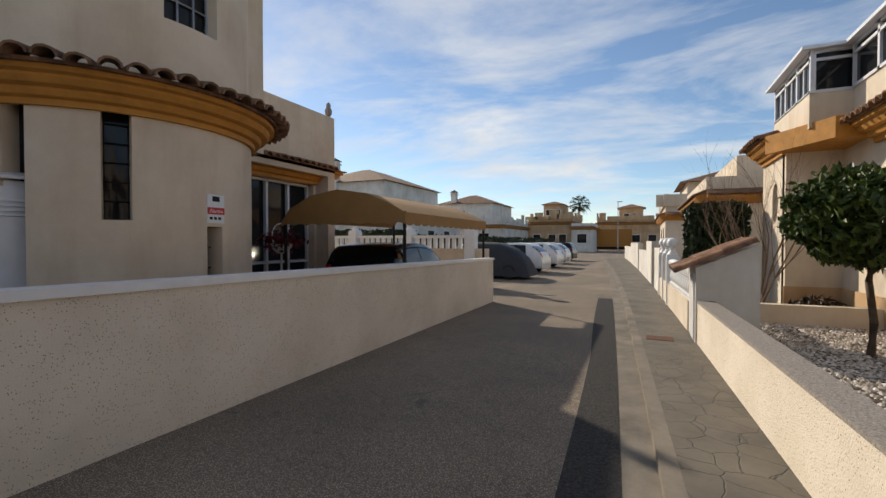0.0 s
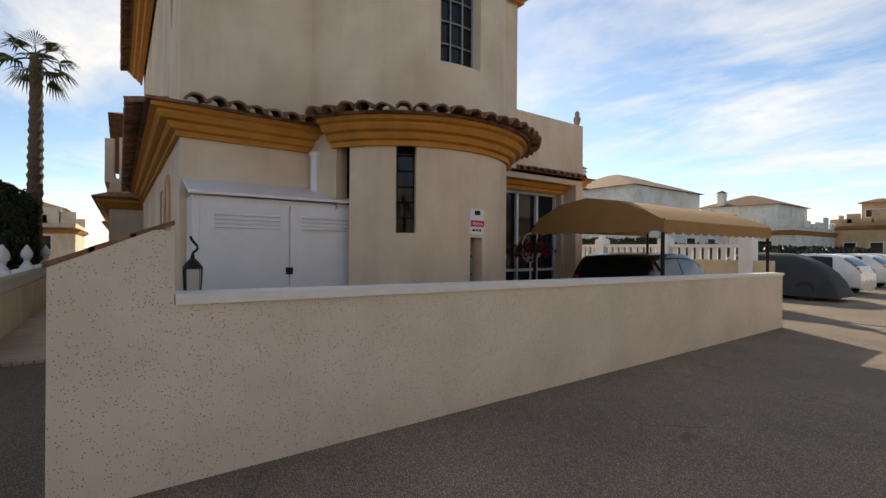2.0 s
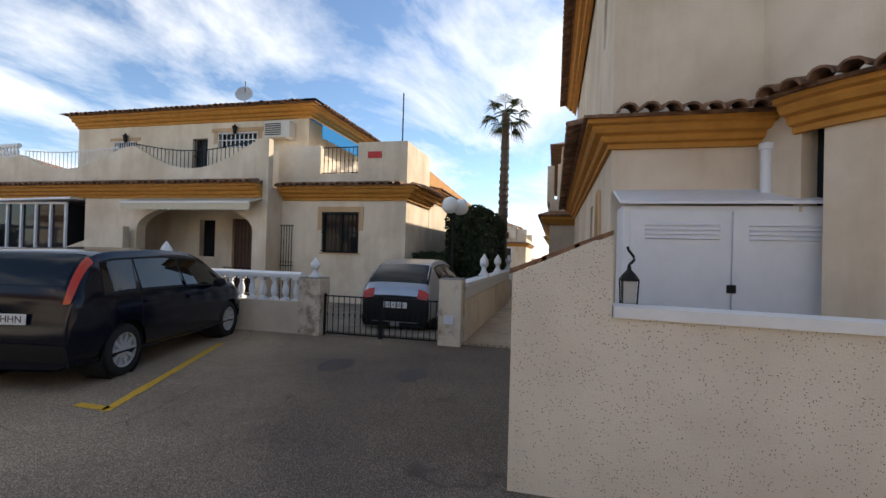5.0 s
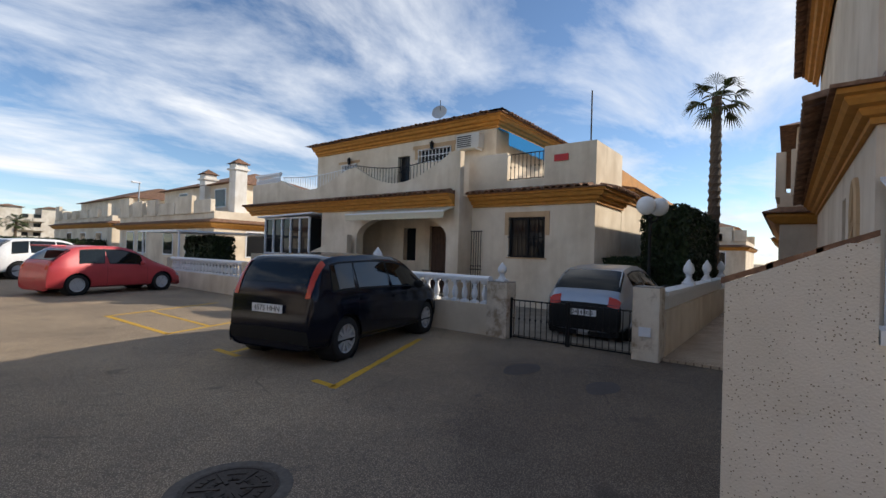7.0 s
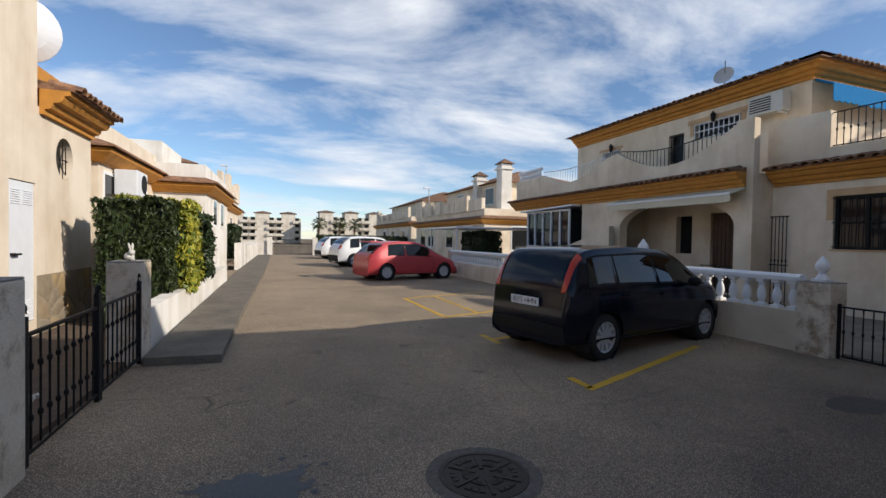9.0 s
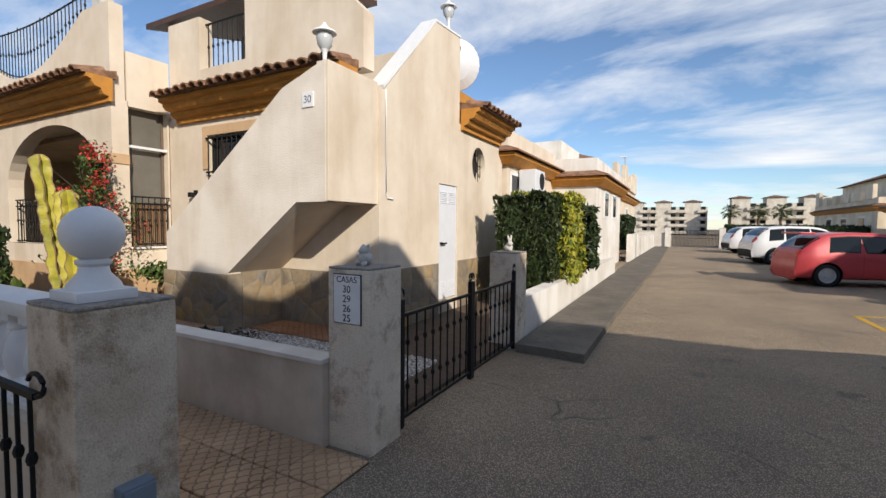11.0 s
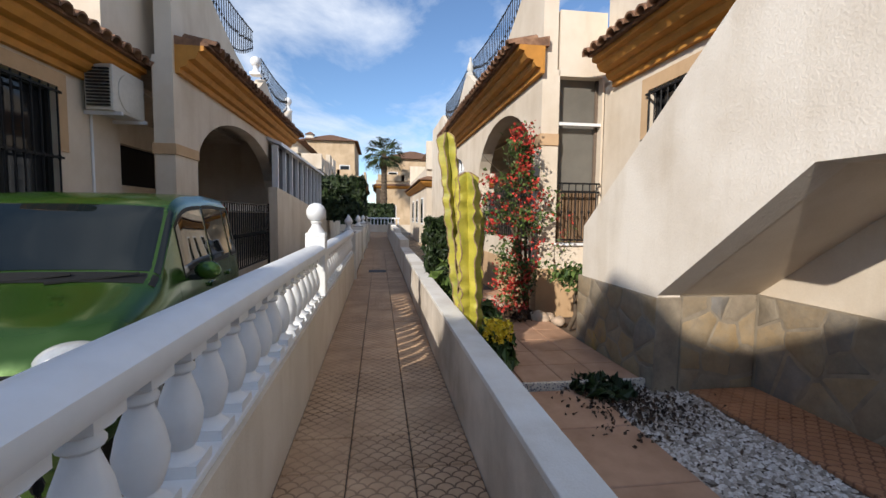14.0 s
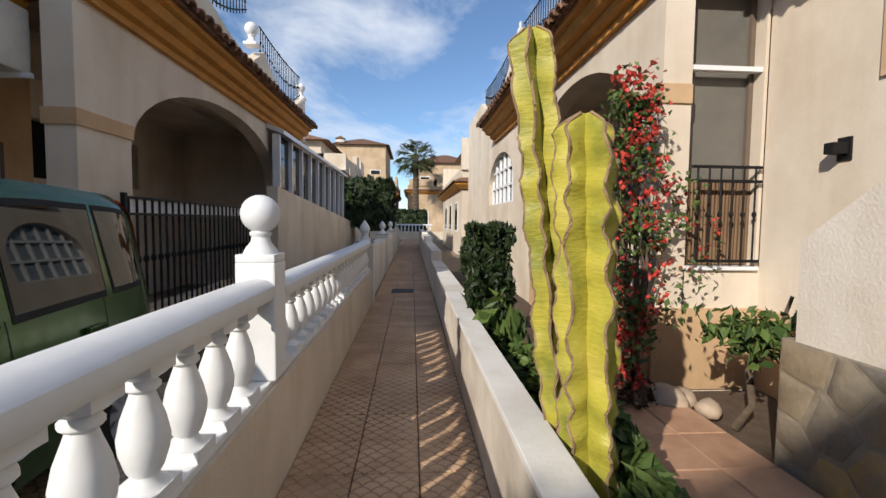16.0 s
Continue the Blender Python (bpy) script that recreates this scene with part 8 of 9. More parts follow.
def tree_limbs(bm, p, d, length, r, depth, tips, spread=0.6, curl=0.25):
    pts, rr = [Vector(p)], [r]
    d = Vector(d).normalized()
    n = 4
    for i in range(n):
        d = (d + Vector((rnd.uniform(-1, 1), rnd.uniform(-1, 1), rnd.uniform(-0.3, 0.6))) * curl * 0.5).normalized()
        pts.append(pts[-1] + d * length / n)
        rr.append(r * (1 - 0.45 * (i + 1) / n))
    pipe(bm, pts, rr, 6)
    if depth == 0:
        tips.append(pts[-1])
        return
    for i in range(rnd.randint(2, 4)):
        a = pts[rnd.randint(2, n)]
        nd = (d + Vector((rnd.uniform(-1, 1), rnd.uniform(-1, 1), rnd.uniform(-0.2, 0.8))) * spread).normalized()
        tree_limbs(bm, a, nd, length * rnd.uniform(0.55, 0.8), rr[-1] * 0.75, depth - 1, tips, spread, curl)


def citrus(x, y):
    t = thing("citrus_tree", (x, y, 0.09), 0, "clipped round-headed citrus tree with dark glossy leaves", "tree")
    bm, tips = bmesh.new(), []
    pipe(bm, [(x, y, 0.05), (x + 0.03, y, 0.5), (x - 0.02, y + 0.02, 1.0), (x, y, 1.2)], [0.055, 0.045, 0.04, 0.045], 8)
    for i in range(6):
        a = i * 1.05
        tree_limbs(bm, (x, y, 1.1 + 0.02 * i), (math.cos(a) * 0.8, math.sin(a) * 0.8, 0.8), 0.7, 0.024, 1, tips)
    part("trunk", bm, BARK, t, "", 60)
    bm = bmesh.new()
    pts = []
    while len(pts) < 6500:
        v = Vector((rnd.gauss(0, 1), rnd.gauss(0, 1), rnd.gauss(0, 1))).normalized() * rnd.uniform(0.55, 1.0) ** 0.6
        lump = 1 + 0.22 * noise.noise(v * 2.6) + 0.1 * noise.noise(v * 7)
        p = Vector((x, y, 1.8)) + Vector((v.x * 0.84 * lump, v.y * 0.84 * lump, v.z * 0.66 * lump))
        if noise.noise(p * 2.3) < -0.32:
            continue
        pts.append(p)
    leaves(bm, pts, 0.07, rnd, 1.9, 0.3)
    raw_part("crown", bm, LEAF, t)


citrus(2.55, 7.1)


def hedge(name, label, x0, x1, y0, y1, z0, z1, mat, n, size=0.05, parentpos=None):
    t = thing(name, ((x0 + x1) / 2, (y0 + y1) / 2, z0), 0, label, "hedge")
    # solid dark box behind the leaf shell, one colour for every hedge
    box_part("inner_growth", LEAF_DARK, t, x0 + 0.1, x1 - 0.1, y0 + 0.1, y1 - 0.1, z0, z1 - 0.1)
    bm = bmesh.new()
    pts = []
    for i in range(n):
        f = rnd.random()
        u, v, w2 = rnd.random(), rnd.random(), rnd.random()
        side = rnd.randint(0, 4)
        d = abs(rnd.gauss(0, 0.05))
        p = {0: (x0 + d, y0 + (y1 - y0) * u, z0 + (z1 - z0) * v), 1: (x1 - d, y0 + (y1 - y0) * u, z0 + (z1 - z0) * v), 2: (x0 + (x1 - x0) * u, y0 + d, z0 + (z1 - z0) * v), 3: (x0 + (x1 - x0) * u, y1 - d, z0 + (z1 - z0) * v), 4: (x0 + (x1 - x0) * u, y0 + (y1 - y0) * v, z1 - d)}[side]
        p = Vector(p) + Vector((1, 1, 1)) * 0.09 * noise.noise(Vector(p) * 3)
        pts.append(p)
    leaves(bm, pts, size, rnd, 2.2, 0.6)
    raw_part("foliage", bm, mat, t)
    return t


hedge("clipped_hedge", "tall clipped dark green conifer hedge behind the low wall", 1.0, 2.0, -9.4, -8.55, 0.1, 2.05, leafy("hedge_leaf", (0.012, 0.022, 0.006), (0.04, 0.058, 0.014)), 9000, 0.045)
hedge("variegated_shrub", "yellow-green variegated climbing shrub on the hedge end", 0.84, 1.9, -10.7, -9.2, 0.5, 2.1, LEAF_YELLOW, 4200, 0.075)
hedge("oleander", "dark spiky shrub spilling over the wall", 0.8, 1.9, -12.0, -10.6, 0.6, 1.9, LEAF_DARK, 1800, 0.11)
hedge("far_hedge", "clipped hedge along the pavement further on", 1.2, 2.0, -25.2, -22.2, 0.5, 2.0, LEAF_DARK, 2500, 0.1)
hedge("alley_shrub", "dark rounded shrub beside the alley wall", 7.75, 8.5, -3.86, -3.47, 0.1, 1.42, LEAF_DARK, 3800, 0.045)
hedge("cypress_hedge", "tall dark cypress hedge along the passage", -19, -13.5, -3.3, -2.1, 0, 2.9, LEAF_DARK, 9000, 0.07)
hedge("garden_hedge", "dark hedge behind the white fence", -17, -8.5, 14.6, 15.6, 0, 1.9, LEAF_DARK, 6000, 0.09)
hedge("street_hedge", "dark hedge behind the parked cars", -10, -8.2, 16.5, 44, 0, 1.7, LEAF_DARK, 7000, 0.14)
hedge("road_end_hedge", "dark hedge at the road end", -14, -3.8, -42, -41, 0, 1.7, LEAF_DARK, 3000, 0.14)
hedge("porch_bush", "low bush beside the house wall", -12.9, -12.2, -3.9, -2.9, 0, 1.5, LEAF_DARK, 2200, 0.06)
hedge("street_bush", "dense evergreen shrub over the garden wall", 1.1, 2.3, 12.6, 14.6, 0.4, 2.4, LEAF_DARK, 4500, 0.09)
hedge("carport_climber", "dark climber under a carport roof", -10.6, -9.6, -22, -19.4, 0.3, 1.9, LEAF_DARK, 2500, 0.1)
cpw = thing("white_carport", (-10.5, -21, 0), 0, "flat white carport roof on thin posts", "carport", kind="structure")
box_part("flat_roof", WHITE_METAL, cpw, -12.2, -8.2, -23.2, -19.3, 2.05, 2.13)
for x, y in ((-8.3, -19.4), (-8.3, -23.1), (-12, -23.1)):
    box_part("post", WHITE_METAL, cpw, x - 0.03, x + 0.03, y - 0.03, y + 0.03, 0, 2.05)
hedge("alley_bush", "dark tree crowns over the shaded alley side", 22, 26, -2, 0.5, 1.2, 3.2, LEAF_DARK, 3000, 0.14)
hedge("alley_end_bush", "dark shrub at the alley end", 41, 43, -4, 1, 0.2, 2.4, LEAF_DARK, 1500, 0.2)

bt = thing("bare_tree", (1.9, 10.0, 0.1), 0, "leafless many-stemmed shrub tree with reddish twigs", "tree")
bm, tips = bmesh.new(), []
for i in range(7):
    a = i * 0.9
    tree_limbs(bm, (1.9 + 0.08 * math.cos(a), 10.0 + 0.08 * math.sin(a), 0.1), (math.cos(a) * 0.35, math.sin(a) * 0.35, 1), 1.5, 0.022, 3, tips, 0.5, 0.3)
part("limb_growth", bm, TWIG, bt, "", 60)


def palm(x, y, h, label, n=34, fr=1.4, r=0.2):
    t = thing("palm_tree", (x, y, 0), 0, label, "tree", "palms")
    bm = bmesh.new()
    k2 = int(h / 0.16)
    pts = [(x + 0.12 * math.sin(i * 0.12), y, i * h / k2) for i in range(k2 + 1)]
    rings = []
    for i, p in enumerate(pts):
        rr = r * (1.15 - 0.3 * i / k2) * (1.1 if i % 2 else 0.92) * rnd.uniform(0.92, 1.08)
        rings.append([bm.verts.new((p[0] + rr * math.cos(q * 0.6283 + i * 0.3), p[1] + rr * math.sin(q * 0.6283 + i * 0.3), p[2] + rnd.uniform(-0.03, 0.03))) for q in range(10)])
    for u, v in zip(rings, rings[1:]):
        for q in range(10):
            bm.faces.new((u[q], u[(q + 1) % 10], v[(q + 1) % 10], v[q]))
    bm.faces.new(rings[-1])
    part("trunk", bm, BARK, t, "rough ringed trunk")
    c = Vector(pts[-1])
    bm = bmesh.new()
    for i in range(n):
        a = i * 2.4
        el = 1.1 - 1.9 * (i / n)
        d = Vector((math.cos(a) * math.cos(el), math.sin(a) * math.cos(el), math.sin(el)))
        stem = [c + d * fr * f + Vector((0, 0, -0.45 * fr * f * f)) for f in (0, 0.3, 0.55)]
        pipe(bm, stem, 0.02, 4)
        hub = stem[-1]
        side = d.cross(Vector((0, 0, 1)))
        side = side.normalized() if side.length > 0.01 else Vector((1, 0, 0))
        for j in range(15):
            b = (j - 7) / 7 * 1.25
            dd = (d * math.cos(b) + side * math.sin(b)).normalized()
            tip = hub + dd * fr * 0.62 + Vector((0, 0, -0.28 * fr * rnd.uniform(0.5, 1.2)))
            mid = hub + dd * fr * 0.35
            wv = dd.cross(Vector((0, 0, 1))) * 0.035 * fr
            vs = [bm.verts.new(q) for q in (hub, mid + wv, tip, mid - wv)]
            bm.faces.new(vs)
    raw_part("fronds", bm, PALM_LEAF, t)


palm(-22, -2.55, 8.3, "tall fan palm with a slim ringed trunk behind the houses", 15, 1.2, 0.22)
palm(-19.5, -11.5, 6.6, "fan palm showing above the tiled roof", 26, 1.1)
palm(45.5, -3.2, 7.6, "palm at the end of the alley", 30, 2.0, 0.3)
palm(-9.6, 78, 8.0, "palm between the tan houses", 26, 1.8)
for x in (-12, -15, -8):
    palm(x, -92, 4.5, "palm before the apartment blocks", 22, 1.6)

# candelabra cactus by the alley wall
cc = thing("candelabra_cactus", (5.3, -3.6, 0.1), 0, "yellow-green ribbed candelabra cactus with wavy brown-edged ribs", "cactus")


def cactus_arm(cx, cy, z0, z1, R, seed, lean):
    rr = random.Random(seed)
    ribs, nz = 5, int((z1 - z0) / 0.022)
    ph = rr.uniform(0, 1)
    bm = bmesh.new()
    per, edge = [], [[] for _ in range(ribs)]
    for i in range(nz + 1):
        f = i / nz
        z = z0 + (z1 - z0) * f
        tip = min(1.0, (1 - f) * (z1 - z0) / 0.07 + 0.25)
        base = min(1.0, 0.6 + f * 2)
        ring = []
        ox, oy = cx + lean[0] * f, cy + lean[1] * f
        for k2 in range(ribs):
            wave = math.sin(z * 31 + k2 * 2.1 + 2.2 * math.sin(z * 7 + k2))
            a0 = ph + 2 * math.pi * k2 / ribs + 0.1 * wave
            r = R * tip * base * (1 + 0.08 * math.sin(z * 34 + k2 * 1.9 + seed) + 0.07 * math.sin(z * 11 + k2 * 2.7 + seed) + 0.04 * rr.uniform(-1, 1))
            half_a = math.pi / ribs
            for da, fr in ((-half_a, 0.24), (-0.19, 0.64), (-0.04, 1.0), (0.04, 1.0), (0.19, 0.64)):
                ring.append(bm.verts.new((ox + r * fr * math.cos(a0 + da), oy + r * fr * math.sin(a0 + da), z)))
            edge[k2].append((ox + r * 1.005 * math.cos(a0), oy + r * 1.005 * math.sin(a0), z))
        per.append(ring)
    n = len(per[0])
    for a, b in zip(per, per[1:]):
        for j in range(n):
            bm.faces.new((a[j], a[(j + 1) % n], b[(j + 1) % n], b[j]))
    bm.faces.new(per[-1])
    st = part("stem", bm, CACTUS, cc, "", 70)
    for k2 in range(ribs):
        bm = bmesh.new()
        pipe(bm, edge[k2], 0.007, 4)
        part("rib_edge", bm, CACTUS_RIM, st)


cactus_arm(5.30, -3.58, 0.1, 2.26, 0.088, 1, (-0.01, 0.24))
cactus_arm(5.12, -3.58, 0.1, 1.88, 0.115, 2, (0.0, 0.07))
cactus_arm(5.62, -3.72, 0.1, 1.55, 0.07, 4, (0.02, -0.02))

# bougainvillea against the porch pillar
bg_ = thing("bougainvillea", (6.95, -4.7, 0.1), 0, "red-flowering bougainvillea trained up the porch pillar", "climber")
tips = []
twigs = bmesh.new()
for i in range(6):
    x, y, w = 6.97 + 0.03 * i, -4.72 - 0.02 * i, rnd.uniform(-0.1, 0.2)
    bm = bmesh.new()
    pipe(bm, [(x, y, 0.1), (x + 0.02, y + w * 0.3, 0.6), (x - 0.03, y + w * 0.8, 1.1), (x, y + w, 1.6)], [0.024, 0.02, 0.016, 0.011], 6)
    part("woody_stem", bm, BARK, bg_, "", 60)
    for z, f in ((0.6, 0.3), (1.1, 0.8), (1.6, 1.0)):
        tree_limbs(twigs, (x, y + w * f, z), (0.05, rnd.uniform(-0.6, 0.7), 1), 0.6, 0.009, 1, tips, 0.6, 0.3)
tagged(part("twigs", twigs, BARK, bg_, "", 60), kind="stuff")
lf, fl = [], []


def spread_at(z):
    """Half-width of the climber at a height."""
    return 0.16 + 0.34 * max(0.0, 1 - ((z - 1.35) / 0.85) ** 2) if z < 2.2 else 0.14


while len(lf) < 1500:
    z = rnd.uniform(0.3, 2.5)
    p = Vector((6.93 + rnd.gauss(0, 0.1), -4.58 + rnd.gauss(0, 0.62) * spread_at(z), z))
    if noise.noise(p * 3.0) > 0.02:
        lf.append(p)
for q in range(120):
    z = rnd.uniform(0.55, 2.7) if q % 8 else rnd.uniform(0.3, 0.6)
    c = Vector((6.9 + rnd.gauss(0, 0.11), -4.55 + rnd.gauss(0, 0.68) * spread_at(z) + (-0.1 if z > 2.2 else 0), z))
    for _ in range(rnd.randint(4, 16)):
        fl.append(c + Vector((rnd.gauss(0, 0.04), rnd.gauss(0, 0.045), rnd.gauss(0, 0.04))))
    for _ in range(3):
        lf.append(c + Vector((rnd.gauss(0, 0.07), rnd.gauss(0, 0.07), rnd.gauss(0, 0.07))))
bm = bmesh.new()
leaves(bm, lf, 0.042, rnd, 1.6)
raw_part("foliage", bm, LEAF_MID, bg_)
bm = bmesh.new()
leaves(bm, fl, 0.042, rnd, 1.25)
raw_part("blossom", bm, FLOWER_RED, bg_, "red papery bracts")


def clump(name, label, x, y, z, r, h, mat, n, size, category="plant", extra=None):
    t = thing(name, (x, y, z), 0, label, category)
    bm = bmesh.new()
    pts = []
    for _ in range(n):
        a, f = rnd.uniform(0, 6.28), rnd.random() ** 0.5
        pts.append(Vector((x + r * f * math.cos(a), y + r * f * math.sin(a), z + h * rnd.random() * (1.1 - f * 0.6))))
    leaves(bm, pts, size, rnd, 2.4, -0.4)
    raw_part("foliage", bm, mat, t)
    if extra:
        bm = bmesh.new()
        fp = []
        for _ in range(extra[1]):
            a, f = rnd.uniform(0, 6.28), rnd.random() ** 0.5
            fp.append(Vector((x + r * 0.9 * f * math.cos(a), y + r * 0.9 * f * math.sin(a), z + h * rnd.uniform(0.9, 1.2))))
        leaves(bm, fp, extra[2], rnd, 1.1)
        raw_part("blossom", bm, extra[0], t)
    return t


clump("yellow_flowers", "small shrub with a head of bright yellow flowers", 4.2, -3.58, 0.12, 0.12, 0.5, LEAF_MID, 200, 0.055, extra=(FLOWER_YELLOW, 260, 0.03))
clump("succulent", "dark green succulent by the garden wall", 5.45, -3.8, 0.12, 0.2, 0.5, LEAF_MID, 420, 0.08)
clump("succulent", "dark green succulent by the garden wall", 4.95, -3.76, 0.12, 0.18, 0.46, LEAF_MID, 300, 0.07)
clump("garden_plant", "leafy green plant behind the garden wall", 6.6, -3.8, 0.12, 0.26, 0.42, LEAF_MID, 420, 0.08)
clump("garden_plant", "leafy green plant behind the garden wall", 6.9, -3.75, 0.12, 0.28, 0.4, LEAF_MID, 420, 0.08)
clump("spiky_yucca", "small spiky yucca behind the garden wall", 7.35, -3.65, 0.12, 0.25, 0.75, LEAF_MID, 90, 0.12)
clump("ground_plant", "dark trailing plant at the tile edge", 4.38, -4.5, 0.06, 0.25, 0.12, LEAF_DARK, 260, 0.06)
clump("red_groundcover", "reddish ground plants in the round bed", 6.85, -4.4, 0.1, 0.4, 0.18, DRY, 300, 0.06, extra=(FLOWER_RED, 120, 0.04))
clump("bed_shrub", "low reddish shrub by the house wall", 3.0, 10.4, 0.1, 0.45, 0.4, DRY, 400, 0.07)
bs = thing("bonsai_shrub", (6.2, -5.15, 0.1), 0, "small twisted shrub with a green leafy top", "shrub")
bm = bmesh.new()
pipe(bm, [(6.25, -5.05, 0.1), (6.15, -5.08, 0.3), (6.22, -5.1, 0.5), (6.12, -5.1, 0.72)], [0.03, 0.026, 0.022, 0.015], 6)
pipe(bm, [(6.2, -5.1, 0.5), (6.18, -5.25, 0.75), (6.2, -5.36, 1.0)], [0.018, 0.014, 0.012], 6)
part("stem", bm, BARK, bs, "", 60)
bm = bmesh.new()
leaves(bm, [Vector((6.12 + rnd.gauss(0, 0.13), -5.08 + rnd.gauss(0, 0.15), 0.78 + rnd.gauss(0, 0.06))) for _ in range(420)], 0.05, rnd, 2.0)
raw_part("foliage", bm, LEAF_MID, bs)
fb = thing("flower_basket", (-6.6, 6.9, 1.25), 0, "hanging basket with dark red flowers on a white scroll stand", "flower basket")
bm = bmesh.new()
lathe(bm, [(0.08, 0), (0.2, 0.12), (0.22, 0.2), (0.2, 0.2), (0.05, 0.05)], seg=14)
part("basket", bm, WHITE, fb, "", None, True)
bm = bmesh.new()
leaves(bm, [Vector((rnd.gauss(0, 0.17), rnd.gauss(0, 0.17), 0.25 + rnd.gauss(0, 0.09))) for _ in range(500)], 0.06, rnd)
ob = new("blossom", raw("blossom", bm, leafy("dark_red_petal", (0.06, 0.008, 0.015), (0.2, 0.02, 0.04))))
ob.parent = fb
bm = bmesh.new()
tube(bm, (0, 0, 0.0), (0, 0, -1.25), 0.02, seg=8)
pipe(bm, [(0.0, 0.25 * math.cos(a / 2), 0.35 + 0.25 * math.sin(a / 2)) for a in range(12)], 0.01, 5)
part("stand", bm, WHITE, fb, "", None, True)

# ---------- ornaments ----------
STONEWHITE = plain("weathered_white_stone", (0.6, 0.58, 0.54), 0.85, 0, 0.25, 30, 0.4)


def bear(loc, rz):
    bm = bmesh.new()
    ball(bm, (0, 0, 0.062), 0.062, 16, 1.0)
    ball(bm, (0.01, 0, 0.142), 0.044, 16, 0.95)
    ball(bm, (0.05, 0, 0.132), 0.02, 10)
    for s in (-1, 1):
        ball(bm, (0.0, s * 0.036, 0.178), 0.016, 8)
        ball(bm, (0.045, s * 0.045, 0.022), 0.026, 10)
        ball(bm, (0.04, s * 0.048, 0.085), 0.019, 8)
    bmesh.ops.transform(bm, matrix=pose(*loc, 0, 0, rz) @ Matrix.Diagonal((0.9, 0.8, 0.76, 1)), verts=bm.verts)
    single("bear_ornament", bm, STONEWHITE, "small weathered white stone bear sitting on a pillar", "ornament", smooth=60)


def rabbit(loc, rz):
    bm = bmesh.new()
    ball(bm, (-0.02, 0, 0.05), 0.055, 14, 0.9)
    ball(bm, (0.035, 0, 0.1), 0.035, 12)
    for s in (-1, 1):
        vs = bmesh.ops.create_uvsphere(bm, u_segments=8, v_segments=6, radius=0.02, matrix=pose(0.02, s * 0.016, 0.165, s * -8, -12, 0) @ Matrix.Diagonal((0.5, 0.7, 2.3, 1)))
    ball(bm, (0.04, 0, 0.02), 0.03, 10, 0.7)
    ball(bm, (-0.07, 0, 0.05), 0.02, 8)
    bmesh.ops.transform(bm, matrix=pose(*loc, 0, 0, rz), verts=bm.verts)
    single("rabbit_ornament", bm, STONEWHITE, "small white stone rabbit on a pillar", "ornament", smooth=60)


bear((0.96, -3.53, 1.24), 75)
rabbit((0.97, -6.45, 1.2), 130)
for x, y, z in ((12.65, -5.03, 5.0), (7.45, -5.03, 5.0)):
    bm = bmesh.new()
    box(bm, x - 0.12, x + 0.12, y - 0.1, y + 0.1, z, z + 0.12)
    lathe(bm, [(0.05, 0.12), (0.09, 0.22), (0.07, 0.34), (0.03, 0.42), (0.04, 0.48), (0.01, 0.53)], (x, y, z), 10)
    single("bird_ornament", bm, STONEWHITE, "small stone bird ornament on the balcony corner", "ornament", smooth=60)


def globe_post_lamp(x, y, z):
    t = thing("post_lantern", (x, y, z), 0, "white post lantern with a clear glass globe on the wall top", "lantern")
    bm = bmesh.new()
    lathe(bm, [(0.05, 0), (0.04, 0.06), (0.022, 0.12), (0.03, 0.22), (0.05, 0.25)], seg=12)
    part("stem", bm, WHITE, t, "", 50, True)
    bm = bmesh.new()
    lathe(bm, [(0.05, 0.25), (0.085, 0.3), (0.095, 0.38), (0.08, 0.44)], seg=14)
    part("glass", bm, plain("lantern_glass", (0.5, 0.52, 0.53), 0.1, 0, 0.1, 10, 0, 0.7), t, "", 50, True)
    bm = bmesh.new()
    lathe(bm, [(0.14, 0.435), (0.13, 0.455), (0.05, 0.5), (0.03, 0.53), (0.01, 0.56)], seg=16)
    part("hood", bm, WHITE, t, "", 50, True)


globe_post_lamp(2.78, -5.1, 3.3)
globe_post_lamp(2.68, -8.0, 4.79)
dsh = thing("satellite_dish", (3.0, -8.9, 3.9), 0, "white satellite dish on a mast behind the parapet", "satellite dish")
bm = bmesh.new()
lathe(bm, [(0.02, 0), (0.3, 0.06), (0.48, 0.16), (0.49, 0.175), (0.3, 0.085), (0.02, 0.03)], seg=24)
bmesh.ops.transform(bm, matrix=pose(0, 0, 0.7, 75, 0, 30), verts=bm.verts)
part("dish", bm, WHITE_METAL, dsh, "", None, True)
bm = bmesh.new()
tube(bm, (0, 0, 0), (0, 0, 0.8), 0.025, seg=8)
tube(bm, (0, 0, 0.4), (-0.3, 0.4, 0.85), 0.02, seg=6)
part("mast", bm, TWIG, dsh, "", None, True)
ac3 = thing("air_conditioner", (2.6, -12.8, 2.45), 0, "white outdoor air-conditioner unit above the hedge", "air conditioner")
bm = bmesh.new()
box(bm, 2.4, 2.85, -13.2, -12.35, 2.4, 2.98, 0.02)
part("casing", bm, WHITE_METAL, ac3)
bm = bmesh.new()
lathe(bm, [(0.22, 0), (0.22, 0.012), (0.18, 0.014)], seg=20)
bmesh.ops.transform(bm, matrix=pose(2.4, -12.9, 2.7, 0, -90, 0), verts=bm.verts)
part("fan_guard", bm, BLACK_PLASTIC, ac3)
w = thing("front_wall_south", (1.0, -14, 0), 0, "white low front wall along the pavement", "wall", kind="structure")
box_part("wall_body", WHITE_WALL, w, 0.88, 1.1, -15.9, -6.65, -0.05, 0.56)
bm = bmesh.new()
